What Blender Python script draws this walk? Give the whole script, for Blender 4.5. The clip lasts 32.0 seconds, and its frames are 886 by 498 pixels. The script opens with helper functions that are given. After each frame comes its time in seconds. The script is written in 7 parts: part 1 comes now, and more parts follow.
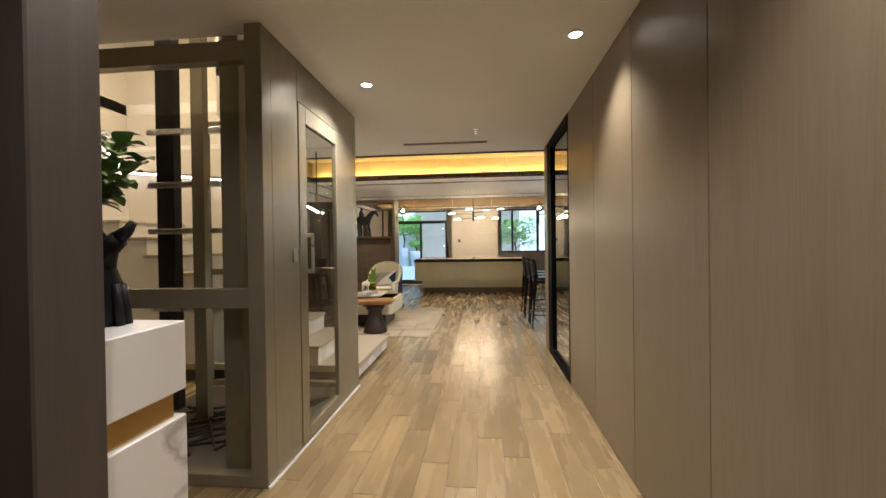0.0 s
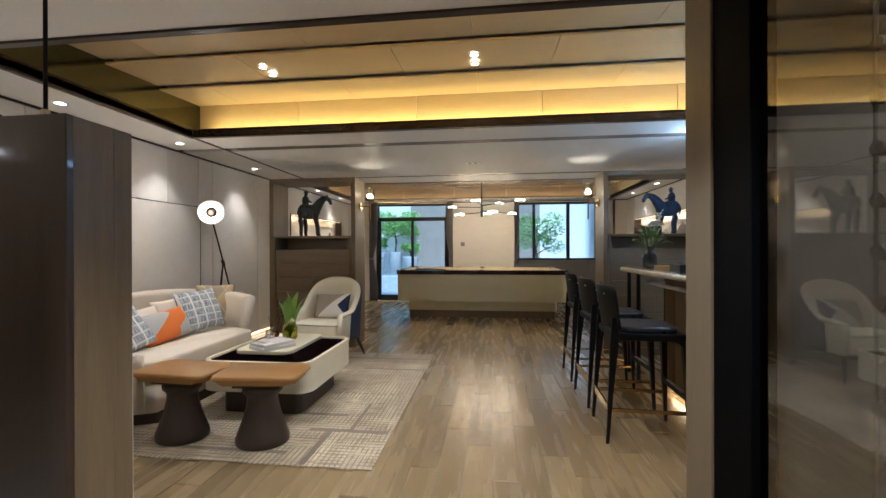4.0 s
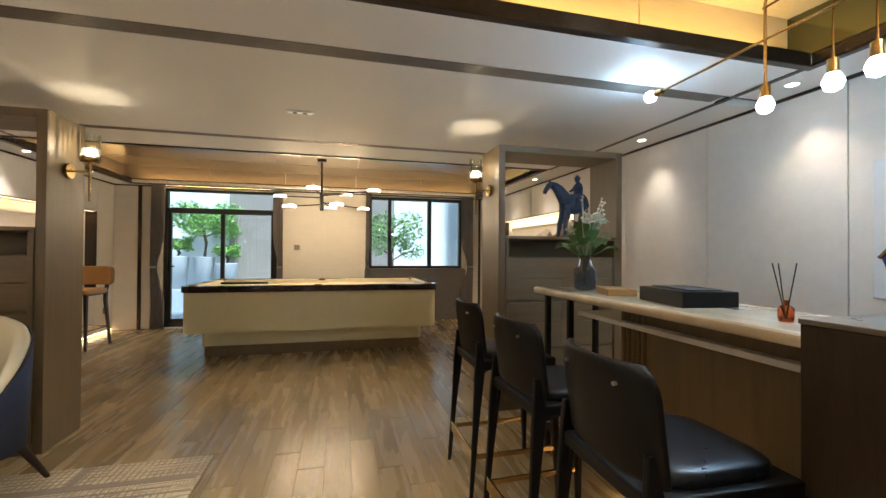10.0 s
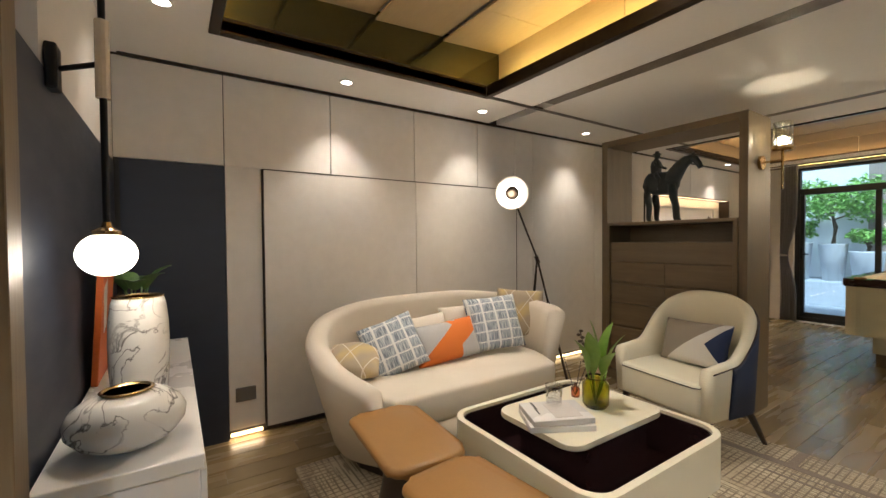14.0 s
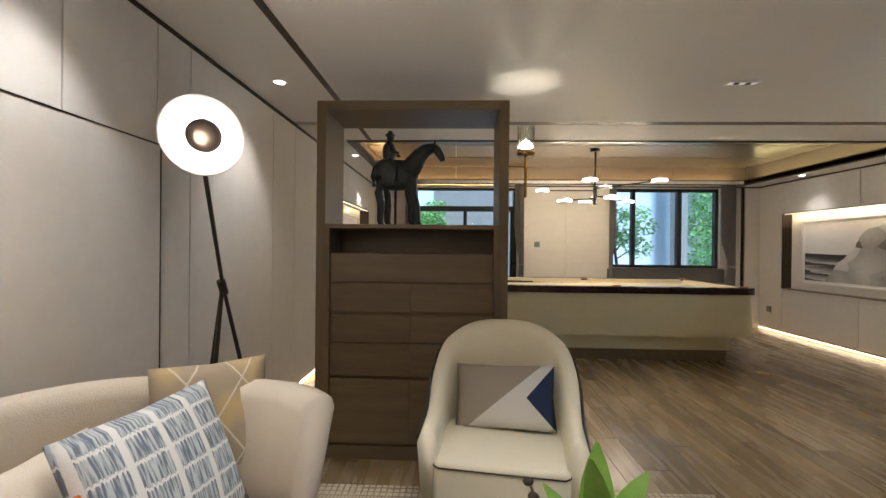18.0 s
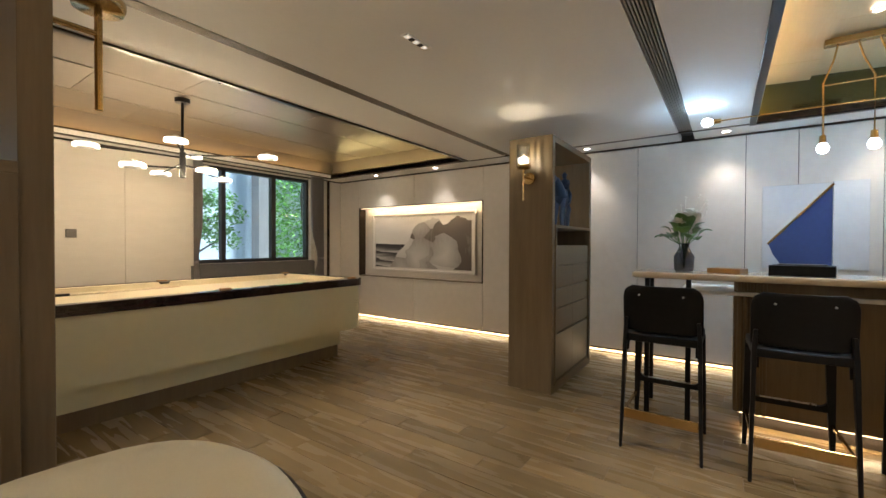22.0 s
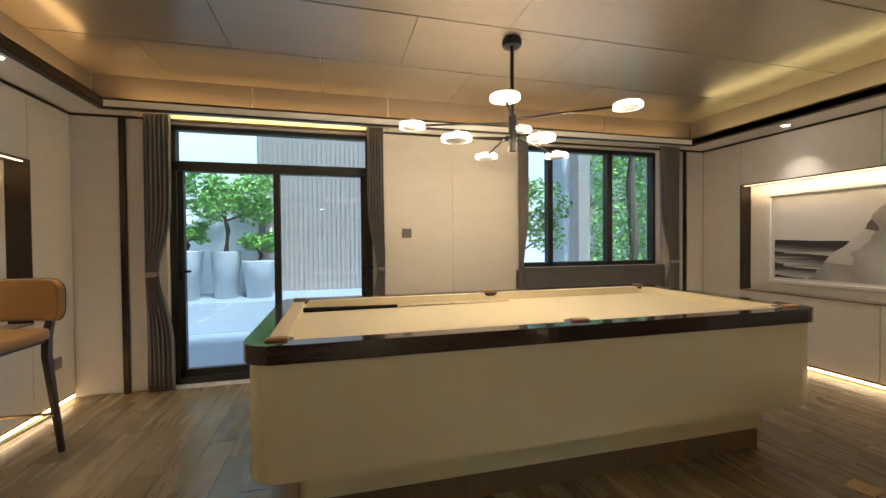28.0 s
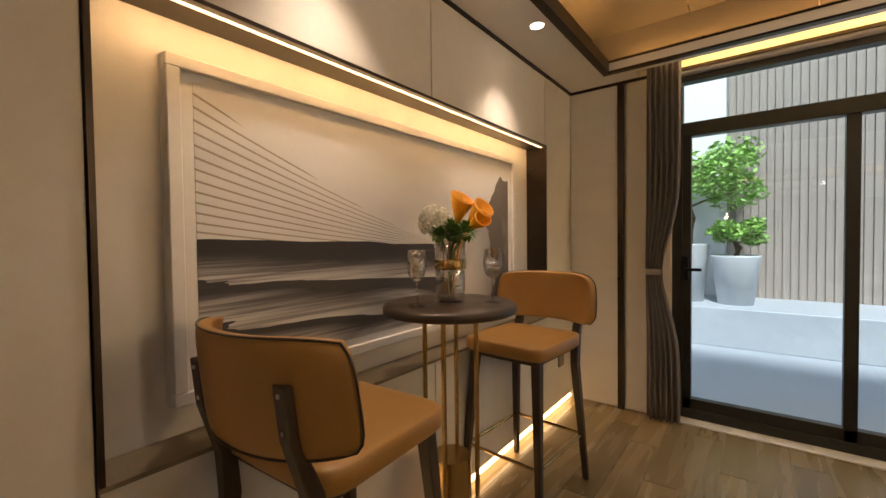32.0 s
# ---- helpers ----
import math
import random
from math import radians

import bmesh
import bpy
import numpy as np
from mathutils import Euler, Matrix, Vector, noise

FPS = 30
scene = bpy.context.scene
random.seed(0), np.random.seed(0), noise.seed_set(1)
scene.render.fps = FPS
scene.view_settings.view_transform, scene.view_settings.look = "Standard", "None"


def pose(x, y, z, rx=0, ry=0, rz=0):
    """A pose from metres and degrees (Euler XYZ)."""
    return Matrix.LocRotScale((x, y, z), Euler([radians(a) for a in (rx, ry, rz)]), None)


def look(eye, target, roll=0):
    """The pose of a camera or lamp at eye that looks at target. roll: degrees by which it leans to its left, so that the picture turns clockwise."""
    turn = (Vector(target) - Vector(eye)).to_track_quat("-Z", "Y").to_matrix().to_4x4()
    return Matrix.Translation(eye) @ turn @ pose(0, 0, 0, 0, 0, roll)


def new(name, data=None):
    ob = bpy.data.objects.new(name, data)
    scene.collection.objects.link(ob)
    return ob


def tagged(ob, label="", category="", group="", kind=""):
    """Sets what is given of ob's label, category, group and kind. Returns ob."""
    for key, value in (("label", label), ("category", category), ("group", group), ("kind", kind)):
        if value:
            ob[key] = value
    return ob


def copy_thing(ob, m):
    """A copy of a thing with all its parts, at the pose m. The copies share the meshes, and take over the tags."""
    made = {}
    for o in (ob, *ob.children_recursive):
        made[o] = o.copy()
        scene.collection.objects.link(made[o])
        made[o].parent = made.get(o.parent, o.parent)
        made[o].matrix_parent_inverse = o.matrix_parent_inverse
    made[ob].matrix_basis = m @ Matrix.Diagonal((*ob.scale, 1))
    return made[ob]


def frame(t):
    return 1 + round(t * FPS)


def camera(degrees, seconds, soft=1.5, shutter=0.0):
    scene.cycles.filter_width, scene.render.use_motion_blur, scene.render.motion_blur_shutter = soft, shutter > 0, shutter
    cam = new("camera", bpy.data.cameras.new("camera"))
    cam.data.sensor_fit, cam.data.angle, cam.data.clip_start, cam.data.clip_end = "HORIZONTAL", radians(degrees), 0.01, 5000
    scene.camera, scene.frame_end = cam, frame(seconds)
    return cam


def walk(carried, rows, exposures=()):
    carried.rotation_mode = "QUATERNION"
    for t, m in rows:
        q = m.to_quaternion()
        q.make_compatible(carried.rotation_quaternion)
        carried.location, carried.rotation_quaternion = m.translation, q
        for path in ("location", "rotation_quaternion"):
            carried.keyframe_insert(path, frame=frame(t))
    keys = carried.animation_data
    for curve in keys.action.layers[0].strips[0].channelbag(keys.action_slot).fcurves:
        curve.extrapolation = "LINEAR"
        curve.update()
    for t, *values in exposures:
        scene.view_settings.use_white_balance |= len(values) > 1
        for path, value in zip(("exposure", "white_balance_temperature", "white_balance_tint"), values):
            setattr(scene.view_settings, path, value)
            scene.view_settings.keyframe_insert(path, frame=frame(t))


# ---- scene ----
EXPOSURES = [(0, 1.0, 6000, 10), (1, 0.96, 6100, 10), (2.5, 0.80, 5650, 10), (4.5, 0.58, 5200, 10), (5, 0.66, 4980, 10), (6, 0.63, 4870, 10), (7, 0.68, 5600, 10), (8, 0.68, 5900, 10), (9, 0.69, 6080, 10), (10, 0.86, 6350, 10), (11, 0.8, 6750, 10), (12, 0.54, 6450, 10), (13.5, 0.63, 6070, 10), (16, 0.70, 6070, 10), (17, 0.44, 5820, 10), (18, 0.68, 5470, 10), (19, 0.90, 5420, 10), (20, 0.80, 5620, 10), (21, 0.62, 5970, 10), (22, 0.72, 6080, 10), (24, 0.74, 6020, 10), (26.5, 0.62, 5560, 10), (28, 0.66, 6050, 10), (29, 0.46, 6150, 14), (30, 0.48, 6700, 14), (31, 0.54, 6850, 14), (32, 0.56, 7600, 18)]
cam = camera(94.7, 32.0)
PATH = [
    (0, (0.029, 0.354, 1.208), (-0.162, 2.345, 1.191), -0.8),
    (0.5, (0.026, 0.753, 1.201), (-0.174, 2.743, 1.185), -0.6),
    (1, (0.021, 1.167, 1.243), (-0.185, 3.156, 1.227), -0.5),
    (1.5, (0.035, 1.586, 1.27), (-0.181, 3.574, 1.253), -0.3),
    (2, (0.081, 2.044, 1.264), (-0.155, 4.03, 1.249), -0.4),
    (2.5, (0.047, 2.481, 1.242), (-0.208, 4.465, 1.229), -0.4),
    (4.5, (-0.015, 3.764, 1.245), (-0.224, 5.753, 1.247), 0.1),
    (5, (-0.024, 4.076, 1.247), (-0.124, 6.073, 1.254), 0.2),
    (5.5, (-0.04, 4.373, 1.241), (0.031, 6.372, 1.255), 0.3),
    (6, (-0.005, 4.608, 1.232), (0.288, 6.586, 1.254), 0.3),
    (6.5, (0.066, 4.826, 1.242), (0.63, 6.744, 1.275), 0.6),
    (7, (0.103, 4.991, 1.243), (0.926, 6.814, 1.284), 0.5),
    (7.5, (0.12, 5.128, 1.259), (1.147, 6.844, 1.304), 0.5),
    (8, (0.181, 5.207, 1.254), (1.319, 6.851, 1.302), 0.5),
    (8.5, (0.217, 5.265, 1.263), (1.364, 6.904, 1.309), 0.5),
    (9, (0.191, 5.315, 1.263), (1.233, 7.021, 1.301), 0.6),
    (9.5, (0.136, 5.353, 1.268), (0.954, 7.178, 1.294), 0.5),
    (10, (0.063, 5.385, 1.265), (0.552, 7.324, 1.285), 0.4),
    (10.5, (-0.04, 5.401, 1.264), (0.055, 7.399, 1.275), 0.2),
    (11, (-0.137, 5.377, 1.267), (-0.436, 7.354, 1.27), -0.2),
    (11.5, (-0.206, 5.339, 1.262), (-0.867, 7.227, 1.265), -0.3),
    (12, (-0.284, 5.292, 1.26), (-1.263, 7.037, 1.26), -0.5),
    (12.5, (-0.375, 5.225, 1.26), (-1.625, 6.786, 1.259), -0.6),
    (13, (-0.419, 5.151, 1.264), (-1.883, 6.513, 1.259), -0.8),
    (13.5, (-0.445, 5.107, 1.27), (-2.057, 6.291, 1.254), -0.8),
    (15.5, (-1.058, 5.502, 1.245), (-2.766, 6.541, 1.181), -0.2),
    (16, (-1.280, 5.628, 1.245), (-2.879, 6.828, 1.198), 0.1),
    (16.5, (-1.498, 5.776, 1.245), (-2.879, 7.222, 1.209), 0.4),
    (17, (-1.811, 5.865, 1.255), (-2.792, 7.608, 1.245), 0.35),
    (17.5, (-1.965, 5.935, 1.270), (-2.509, 7.860, 1.268), 0.5),
    (18, (-2.027, 6.035, 1.275), (-2.092, 8.034, 1.268), 0.6),
    (18.5, (-2.065, 6.088, 1.267), (-1.634, 8.041, 1.275), 0.55),
    (19, (-2.076, 6.137, 1.262), (-1.222, 7.946, 1.268), 0.5),
    (19.5, (-2.023, 6.2, 1.26), (-0.842, 7.815, 1.268), 0.6),
    (20, (-1.955, 6.288, 1.258), (-0.565, 7.727, 1.268), 0.8),
    (20.5, (-1.950, 6.463, 1.248), (-0.426, 7.760, 1.246), 0.6),
    (21, (-1.974, 6.705, 1.251), (-0.378, 7.909, 1.237), 0.5),
    (21.5, (-1.970, 6.993, 1.240), (-0.339, 8.151, 1.218), 0.5),
    (22, (-1.962, 7.284, 1.248), (-0.320, 8.426, 1.222), 0.2),
    (22.5, (-1.987, 7.519, 1.261), (-0.345, 8.661, 1.234), 0),
    (23, (-1.946, 7.737, 1.255), (-0.290, 8.858, 1.224), -0),
    (23.5, (-1.863, 7.975, 1.244), (-0.184, 9.060, 1.207), -0.3),
    (24, (-1.761, 8.200, 1.250), (-0.047, 9.230, 1.203), -0.6),
    (24.5, (-1.653, 8.345, 1.248), (0.090, 9.324, 1.200), -0.5),
    (26.5, (-1.215, 8.699, 1.247), (0.158, 10.153, 1.228), 0.1),
    (27, (-1.207, 8.779, 1.266), (-0.064, 10.42, 1.238), 0.0),
    (27.5, (-1.251, 8.873, 1.267), (-0.39, 10.678, 1.233), -0.2),
    (28, (-1.37, 8.956, 1.254), (-0.854, 10.888, 1.22), -0.5),
    (28.5, (-1.49, 9.023, 1.249), (-1.385, 11.02, 1.225), -0.9),
    (29, (-1.606, 9.032, 1.245), (-1.914, 11.008, 1.226), -1.2),
    (29.5, (-1.683, 9.021, 1.242), (-2.339, 10.91, 1.223), -1.4),
    (30, (-1.698, 9.037, 1.25), (-2.621, 10.811, 1.219), -1.2),
    (30.5, (-1.806, 9.171, 1.24), (-2.9, 10.844, 1.195), -1.0),
    (31, (-1.943, 9.367, 1.273), (-3.134, 10.973, 1.21), -0.7),
    (31.5, (-2.104, 9.641, 1.24), (-3.346, 11.207, 1.189), -0.9),
    (32, (-2.303, 9.87, 1.24), (-3.521, 11.455, 1.189), -0.7),
]
walk(cam, [(t, look(eye, target, roll)) for t, eye, target, roll in PATH], EXPOSURES)

# ---- world and light ----
world = bpy.data.worlds.new("sky")
scene.world = world
world.use_nodes = True
sky = world.node_tree.nodes.new("ShaderNodeTexSky")
sky.sky_type, sky.sun_disc = "NISHITA", False
sky.sun_elevation, sky.sun_rotation = radians(55), radians(20)
world.node_tree.links.new(sky.outputs[0], world.node_tree.nodes["Background"].inputs[0])
world.node_tree.nodes["Background"].inputs[1].default_value = 0.15
sun = new("sun", bpy.data.lights.new("sun", "SUN"))
sun.data.energy, sun.data.angle, sun.data.color = 4.5, radians(12), (0.96, 0.98, 1.0)
sun.matrix_basis = pose(0, 0, 10, 35, 0, 20)

WARM, AMBER, COOL = (1.0, 0.80, 0.58), (1.0, 0.71, 0.25), (0.42, 0.72, 1.0)
SOFT, ORANGE = (1.0, 0.88, 0.74), (1.0, 0.56, 0.18)


def spot(x, y, z, watts, target=None, size=70, colour=WARM, blend=0.6):
    ob = new("spot_light", bpy.data.lights.new("spot", "SPOT"))
    ob.data.energy, ob.data.color, ob.data.spot_size, ob.data.spot_blend = watts, colour, radians(size), blend
    ob.data.shadow_soft_size = 0.03
    ob.matrix_basis = look((x, y, z), target or (x, y + 0.001, 0))
    return ob


def bulb(x, y, z, watts, colour=WARM, radius=0.03):
    ob = new("bulb_light", bpy.data.lights.new("bulb", "POINT"))
    ob.data.energy, ob.data.color, ob.data.shadow_soft_size = watts, colour, radius
    ob.location = (x, y, z)
    return ob


def strip(long, wide, watts, colour=AMBER):
    """A thin area lamp."""
    ob = new("strip_light", bpy.data.lights.new("strip", "AREA"))
    ob.data.shape, ob.data.energy, ob.data.color = "RECTANGLE", watts, colour
    ob.data.size, ob.data.size_y = long, wide
    return ob


def strip_y(x, y0, y1, z, tilt, wide, watts, colour=AMBER):
    """Along y; tilt 0 faces down, 90 faces -x, -90 faces +x, 180 up."""
    ob = strip(y1 - y0, wide, watts, colour)
    ob.matrix_basis = Matrix.Translation((x, (y0 + y1) / 2, z)) @ pose(0, 0, 0, 0, tilt, 0) @ pose(0, 0, 0, 0, 0, 90)
    return ob


def strip_x(x0, x1, y, z, tilt, wide, watts, colour=AMBER):
    """Along x; tilt 0 faces down, 90 faces +y, -90 faces -y, 180 up."""
    ob = strip(x1 - x0, wide, watts, colour)
    ob.matrix_basis = Matrix.Translation(((x0 + x1) / 2, y, z)) @ pose(0, 0, 0, tilt, 0, 0)
    return ob


SPOTS_LEFT = [(-3.17, 6.13), (-3.17, 7.29), (-3.17, 8.62), (-3.2, 10.7), (-3.2, 11.85)]
SPOTS_RIGHT = [(2.77, 6.2), (2.77, 7.3), (2.77, 8.6), (2.75, 10.7), (2.75, 11.85)]
SPOTS_TRAY = [(-1.75, 6.42), (-1.75, 6.56), (-0.13, 6.42), (-0.13, 6.56), (1.5, 6.42), (1.5, 6.56)]
for sx, sy in SPOTS_LEFT:
    spot(sx, sy, 2.31, 24, (sx - 0.10, sy, 0), 86, SOFT, 0.85)
for sx, sy in SPOTS_RIGHT:
    spot(sx, sy, 2.31, 14, (sx + 0.10, sy, 0), 86, SOFT, 0.85)
for sx, sy in SPOTS_TRAY[::2]:
    spot(sx, sy + 0.07, 2.61, {-1.75: 64, -0.13: 58}.get(sx, 8), None, 72 if -1 < sx < 1 else 84, SOFT)
spot(-0.72, 3.12, 2.30, 58, None, 140, SOFT)
spot(0.54, 2.6, 2.30, 41, (0.66, 2.6, 0), 100, SOFT, 0.9)
spot(-0.02, 4.4, 2.30, 90, None, 112, SOFT)
# next three lamps are unseen, added without fixtures to brighten the entry
spot(0.46, 0.95, 2.30, 40, (0.62, 0.95, 0), 116, SOFT, 1.0)
spot(-0.25, 0.5, 2.30, 28, None, 120, SOFT, 1.0)
spot(-0.55, 1.40, 2.30, 27, None, 140, SOFT, 0.8)
spot(1.35, 4.3, 2.30, 26, None, 120, SOFT, 1.0)
spot(-2.72, 5.12, 2.30, 9, None, 110, SOFT, 1.0)
spot(-0.30, 8.64, 2.30, 44, None, 96, SOFT)
# unseen area lamp added below the stairwell ceiling to brighten the stair walls
strip_x(-3.4, -1.8, 3.6, 3.585, 0, 0.30, 30, (1.0, 0.74, 0.46))
# coves of the two ceiling trays
strip_x(-2.75, 2.5, 7.16, 2.395, 160, 0.05, 10.5)
strip_x(-2.75, 2.5, 5.28, 2.395, -160, 0.05, 11.5)
strip_x(-3.0, 2.45, 12.78, 2.395, 160, 0.05, 6, ORANGE)
strip_y(-3.16, 10.2, 12.6, 2.395, -160, 0.05, 4, ORANGE)
strip_y(2.63, 10.2, 12.6, 2.395, 160, 0.05, 4)
# floor washes below the wall panels, niches, bar plinth, curtain pocket
for y0, y1, w in ((5.43, 5.62, 1.0), (7.92, 8.4, 0.6), (8.95, 12.85, 0.42)):
    strip_y(-3.405, y0, y1, 0.045, -20, 0.02, w * (y1 - y0), (1.0, 0.72, 0.42))
for y0, y1 in ((5.45, 8.4), (8.95, 12.85)):
    strip_y(2.955, y0, y1, 0.045, 20, 0.02, 0.42 * (y1 - y0), (1.0, 0.72, 0.42))
strip_y(-3.45, 10.15, 12.4, 1.834, 35, 0.012, 2.3, (1.0, 0.64, 0.30))
strip_y(3.0, 10.15, 12.4, 1.834, -35, 0.012, 4.5, (1.0, 0.70, 0.38))
strip_y(1.535, 6.22, 7.2, 0.08, 20, 0.02, 1.2, (1.0, 0.68, 0.36))
strip_x(-2.7, -1.05, 12.88, 2.44, 0, 0.02, 4, AMBER)
for bx_, by_, bz_ in ((-1.59, 8.66, 1.975), (1.17, 8.66, 1.975)):
    bulb(bx_, by_, bz_, 2.1, (1.0, 0.79, 0.50), 0.004)
CHANDELIER = (-0.20, 11.5)
for k in range(8):
    a = k * math.tau / 8
    bulb(CHANDELIER[0] + 0.5 * math.cos(a), CHANDELIER[1] + 0.3 * math.sin(a), 1.93, 5.6, (1.0, 0.75, 0.45), 0.04)
for px, py, pz in ((1.84, 6.75, 1.87), (1.84, 6.50, 1.87), (1.84, 6.37, 1.87), (1.84, 7.50, 2.2), (1.84, 5.93, 2.2)):
    bulb(px, py, pz, 5 if pz < 2 else 2.2, COOL, 0.035)
bulb(-2.76, 7.22, 1.58, 4.2, WARM, 0.06)
bulb(-1.90, 5.09, 1.22, 2.0, WARM, 0.03)

# ---- materials ----
def shader(name):
    m = bpy.data.materials.new(name)
    m.use_nodes = True
    nt = m.node_tree
    return m, nt, nt.nodes["Principled BSDF"]


def node(nt, kind, **inputs):
    n = nt.nodes.new(kind)
    for k, v in inputs.items():
        n.inputs[k.replace("_", " ")].default_value = v
    return n


def surf(name, c1, c2, scale=6.0, stretch=(1, 1, 1), rough=0.5, metal=0.0, bump=0.1, fine=8.0, spread=0.5, coat=0.0,
         per_object=0.0, per_island=0.0, rough_var=0.12, detail=5.0, spec=0.5):
    """Two-scale noise between two colours, with a fine bump and uneven gloss."""
    m, nt, b = shader(name)
    L = nt.links.new
    co = nt.nodes.new("ShaderNodeTexCoord")
    mp = node(nt, "ShaderNodeMapping", Scale=stretch)
    L(co.outputs["Object"], mp.inputs["Vector"])
    src = mp.outputs["Vector"]
    rnd = None
    if per_object or per_island:
        rnd = nt.nodes.new("ShaderNodeObjectInfo").outputs["Random"] if per_object else nt.nodes.new("ShaderNodeNewGeometry").outputs["Random Per Island"]
        mul = nt.nodes.new("ShaderNodeVectorMath")
        mul.operation = "MULTIPLY_ADD"
        mul.inputs[1].default_value = (37.0, 53.0, 11.0)
        L(rnd, mul.inputs[0])
        L(src, mul.inputs[2])
        src = mul.outputs[0]
    big = node(nt, "ShaderNodeTexNoise", Scale=scale, Detail=detail, Roughness=0.55)
    small = node(nt, "ShaderNodeTexNoise", Scale=scale * fine, Detail=3.0)
    L(src, big.inputs["Vector"]), L(src, small.inputs["Vector"])
    mix = node(nt, "ShaderNodeMix")
    mix.inputs[0].default_value = 0.35
    L(big.outputs["Fac"], mix.inputs[2]), L(small.outputs["Fac"], mix.inputs[3])
    ramp = nt.nodes.new("ShaderNodeValToRGB")
    ramp.color_ramp.elements[0].position, ramp.color_ramp.elements[1].position = 0.5 - spread / 2, 0.5 + spread / 2
    ramp.color_ramp.elements[0].color, ramp.color_ramp.elements[1].color = (*c1, 1), (*c2, 1)
    L(mix.outputs[0], ramp.inputs[0])
    colour = ramp.outputs[0]
    if rnd is not None:
        amount = per_object or per_island
        hsv = nt.nodes.new("ShaderNodeHueSaturation")
        rng_ = node(nt, "ShaderNodeMapRange")
        rng_.inputs[3].default_value, rng_.inputs[4].default_value = 1 - amount, 1 + amount
        L(rnd, rng_.inputs[0]), L(rng_.outputs[0], hsv.inputs["Value"]), L(colour, hsv.inputs["Color"])
        colour = hsv.outputs[0]
    L(colour, b.inputs["Base Color"])
    rr = node(nt, "ShaderNodeMapRange")
    rr.inputs[3].default_value, rr.inputs[4].default_value = max(rough - rough_var, 0.02), min(rough + rough_var, 1)
    L(big.outputs["Fac"], rr.inputs[0]), L(rr.outputs[0], b.inputs["Roughness"])
    b.inputs["Metallic"].default_value = metal
    b.inputs["Coat Weight"].default_value = coat
    b.inputs["Specular IOR Level"].default_value = spec
    if bump:
        bp = node(nt, "ShaderNodeBump", Strength=bump, Distance=0.01)
        L(small.outputs["Fac"], bp.inputs["Height"]), L(bp.outputs[0], b.inputs["Normal"])
    return m


def glow(name, colour, strength):
    m, nt, b = shader(name)
    b.inputs["Base Color"].default_value = (*colour, 1)
    b.inputs["Emission Color"].default_value, b.inputs["Emission Strength"].default_value = (*colour, 1), strength
    return m


def glass(name, colour=(1, 1, 1), rough=0.0, ior=1.45):
    m, nt, b = shader(name)
    b.inputs["Base Color"].default_value = (*colour, 1)
    b.inputs["Transmission Weight"].default_value, b.inputs["Roughness"].default_value, b.inputs["IOR"].default_value = 1.0, rough, ior
    return m


def pane(name, tint=(1, 1, 1), reflect=0.04, rough=0.0, rim=0.7):
    """Thin sheet glass: clear, with a gloss that grows towards grazing views."""
    m, nt, b = shader(name)
    L = nt.links.new
    out = nt.nodes["Material Output"]
    clear, gl, fr, mx = (nt.nodes.new(k) for k in ("ShaderNodeBsdfTransparent", "ShaderNodeBsdfGlossy", "ShaderNodeLayerWeight", "ShaderNodeMixShader"))
    clear.inputs[0].default_value, gl.inputs["Roughness"].default_value = (*tint, 1), rough
    pw, ad = node(nt, "ShaderNodeMath"), node(nt, "ShaderNodeMath")
    pw.operation, ad.operation = "POWER", "MULTIPLY_ADD"
    pw.inputs[1].default_value, ad.inputs[1].default_value, ad.inputs[2].default_value = 5.0, rim, reflect
    L(fr.outputs["Facing"], pw.inputs[0]), L(pw.outputs[0], ad.inputs[0]), L(ad.outputs[0], mx.inputs[0])
    L(clear.outputs[0], mx.inputs[1]), L(gl.outputs[0], mx.inputs[2]), L(mx.outputs[0], out.inputs[0])
    nt.nodes.remove(b)
    return m


PLANK = dict(scale=2.6, stretch=(5, 0.5, 3), rough=0.27, bump=0.015, fine=3, spread=0.85, detail=2.0, rough_var=0.06)
m_plank = surf("oak_tile", (0.182, 0.131, 0.064), (0.305, 0.223, 0.115), per_object=0.24, **PLANK)
m_plank_rest = surf("oak_tile_rest", (0.182, 0.131, 0.064), (0.305, 0.223, 0.115), per_island=0.24, **PLANK)
m_grout = surf("grout", (0.27, 0.22, 0.16), (0.35, 0.29, 0.22), 20, rough=0.8)
m_paint = surf("ceiling_paint", (0.80, 0.79, 0.76), (0.86, 0.85, 0.83), 1.2, rough=0.6, bump=0.03, fine=30)
m_linen = surf("linen_wall_panel", (0.62, 0.58, 0.52), (0.70, 0.66, 0.60), 3.0, (1, 4, 4), rough=0.62, bump=0.08, fine=40, per_object=0.03)
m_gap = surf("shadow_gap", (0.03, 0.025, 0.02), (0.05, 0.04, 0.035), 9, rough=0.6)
m_bronze = surf("dark_bronze", (0.035, 0.026, 0.02), (0.06, 0.045, 0.034), 5, rough=0.32, metal=0.7, bump=0.02)
m_veneer = surf("taupe_oak_veneer", (0.132, 0.103, 0.067), (0.198, 0.158, 0.107), 2.2, (9, 9, 0.5), rough=0.42, bump=0.05, fine=7, per_object=0.05)
m_shelfwood = surf("smoked_oak", (0.12, 0.086, 0.047), (0.20, 0.147, 0.085), 2.2, (9, 9, 0.6), rough=0.45, bump=0.06, fine=7)
m_shelfgrain = surf("smoked_oak_flat_grain", (0.128, 0.092, 0.050), (0.208, 0.153, 0.088), 2.2, (0.6, 9, 9), rough=0.45, bump=0.06, fine=7, per_object=0.06)
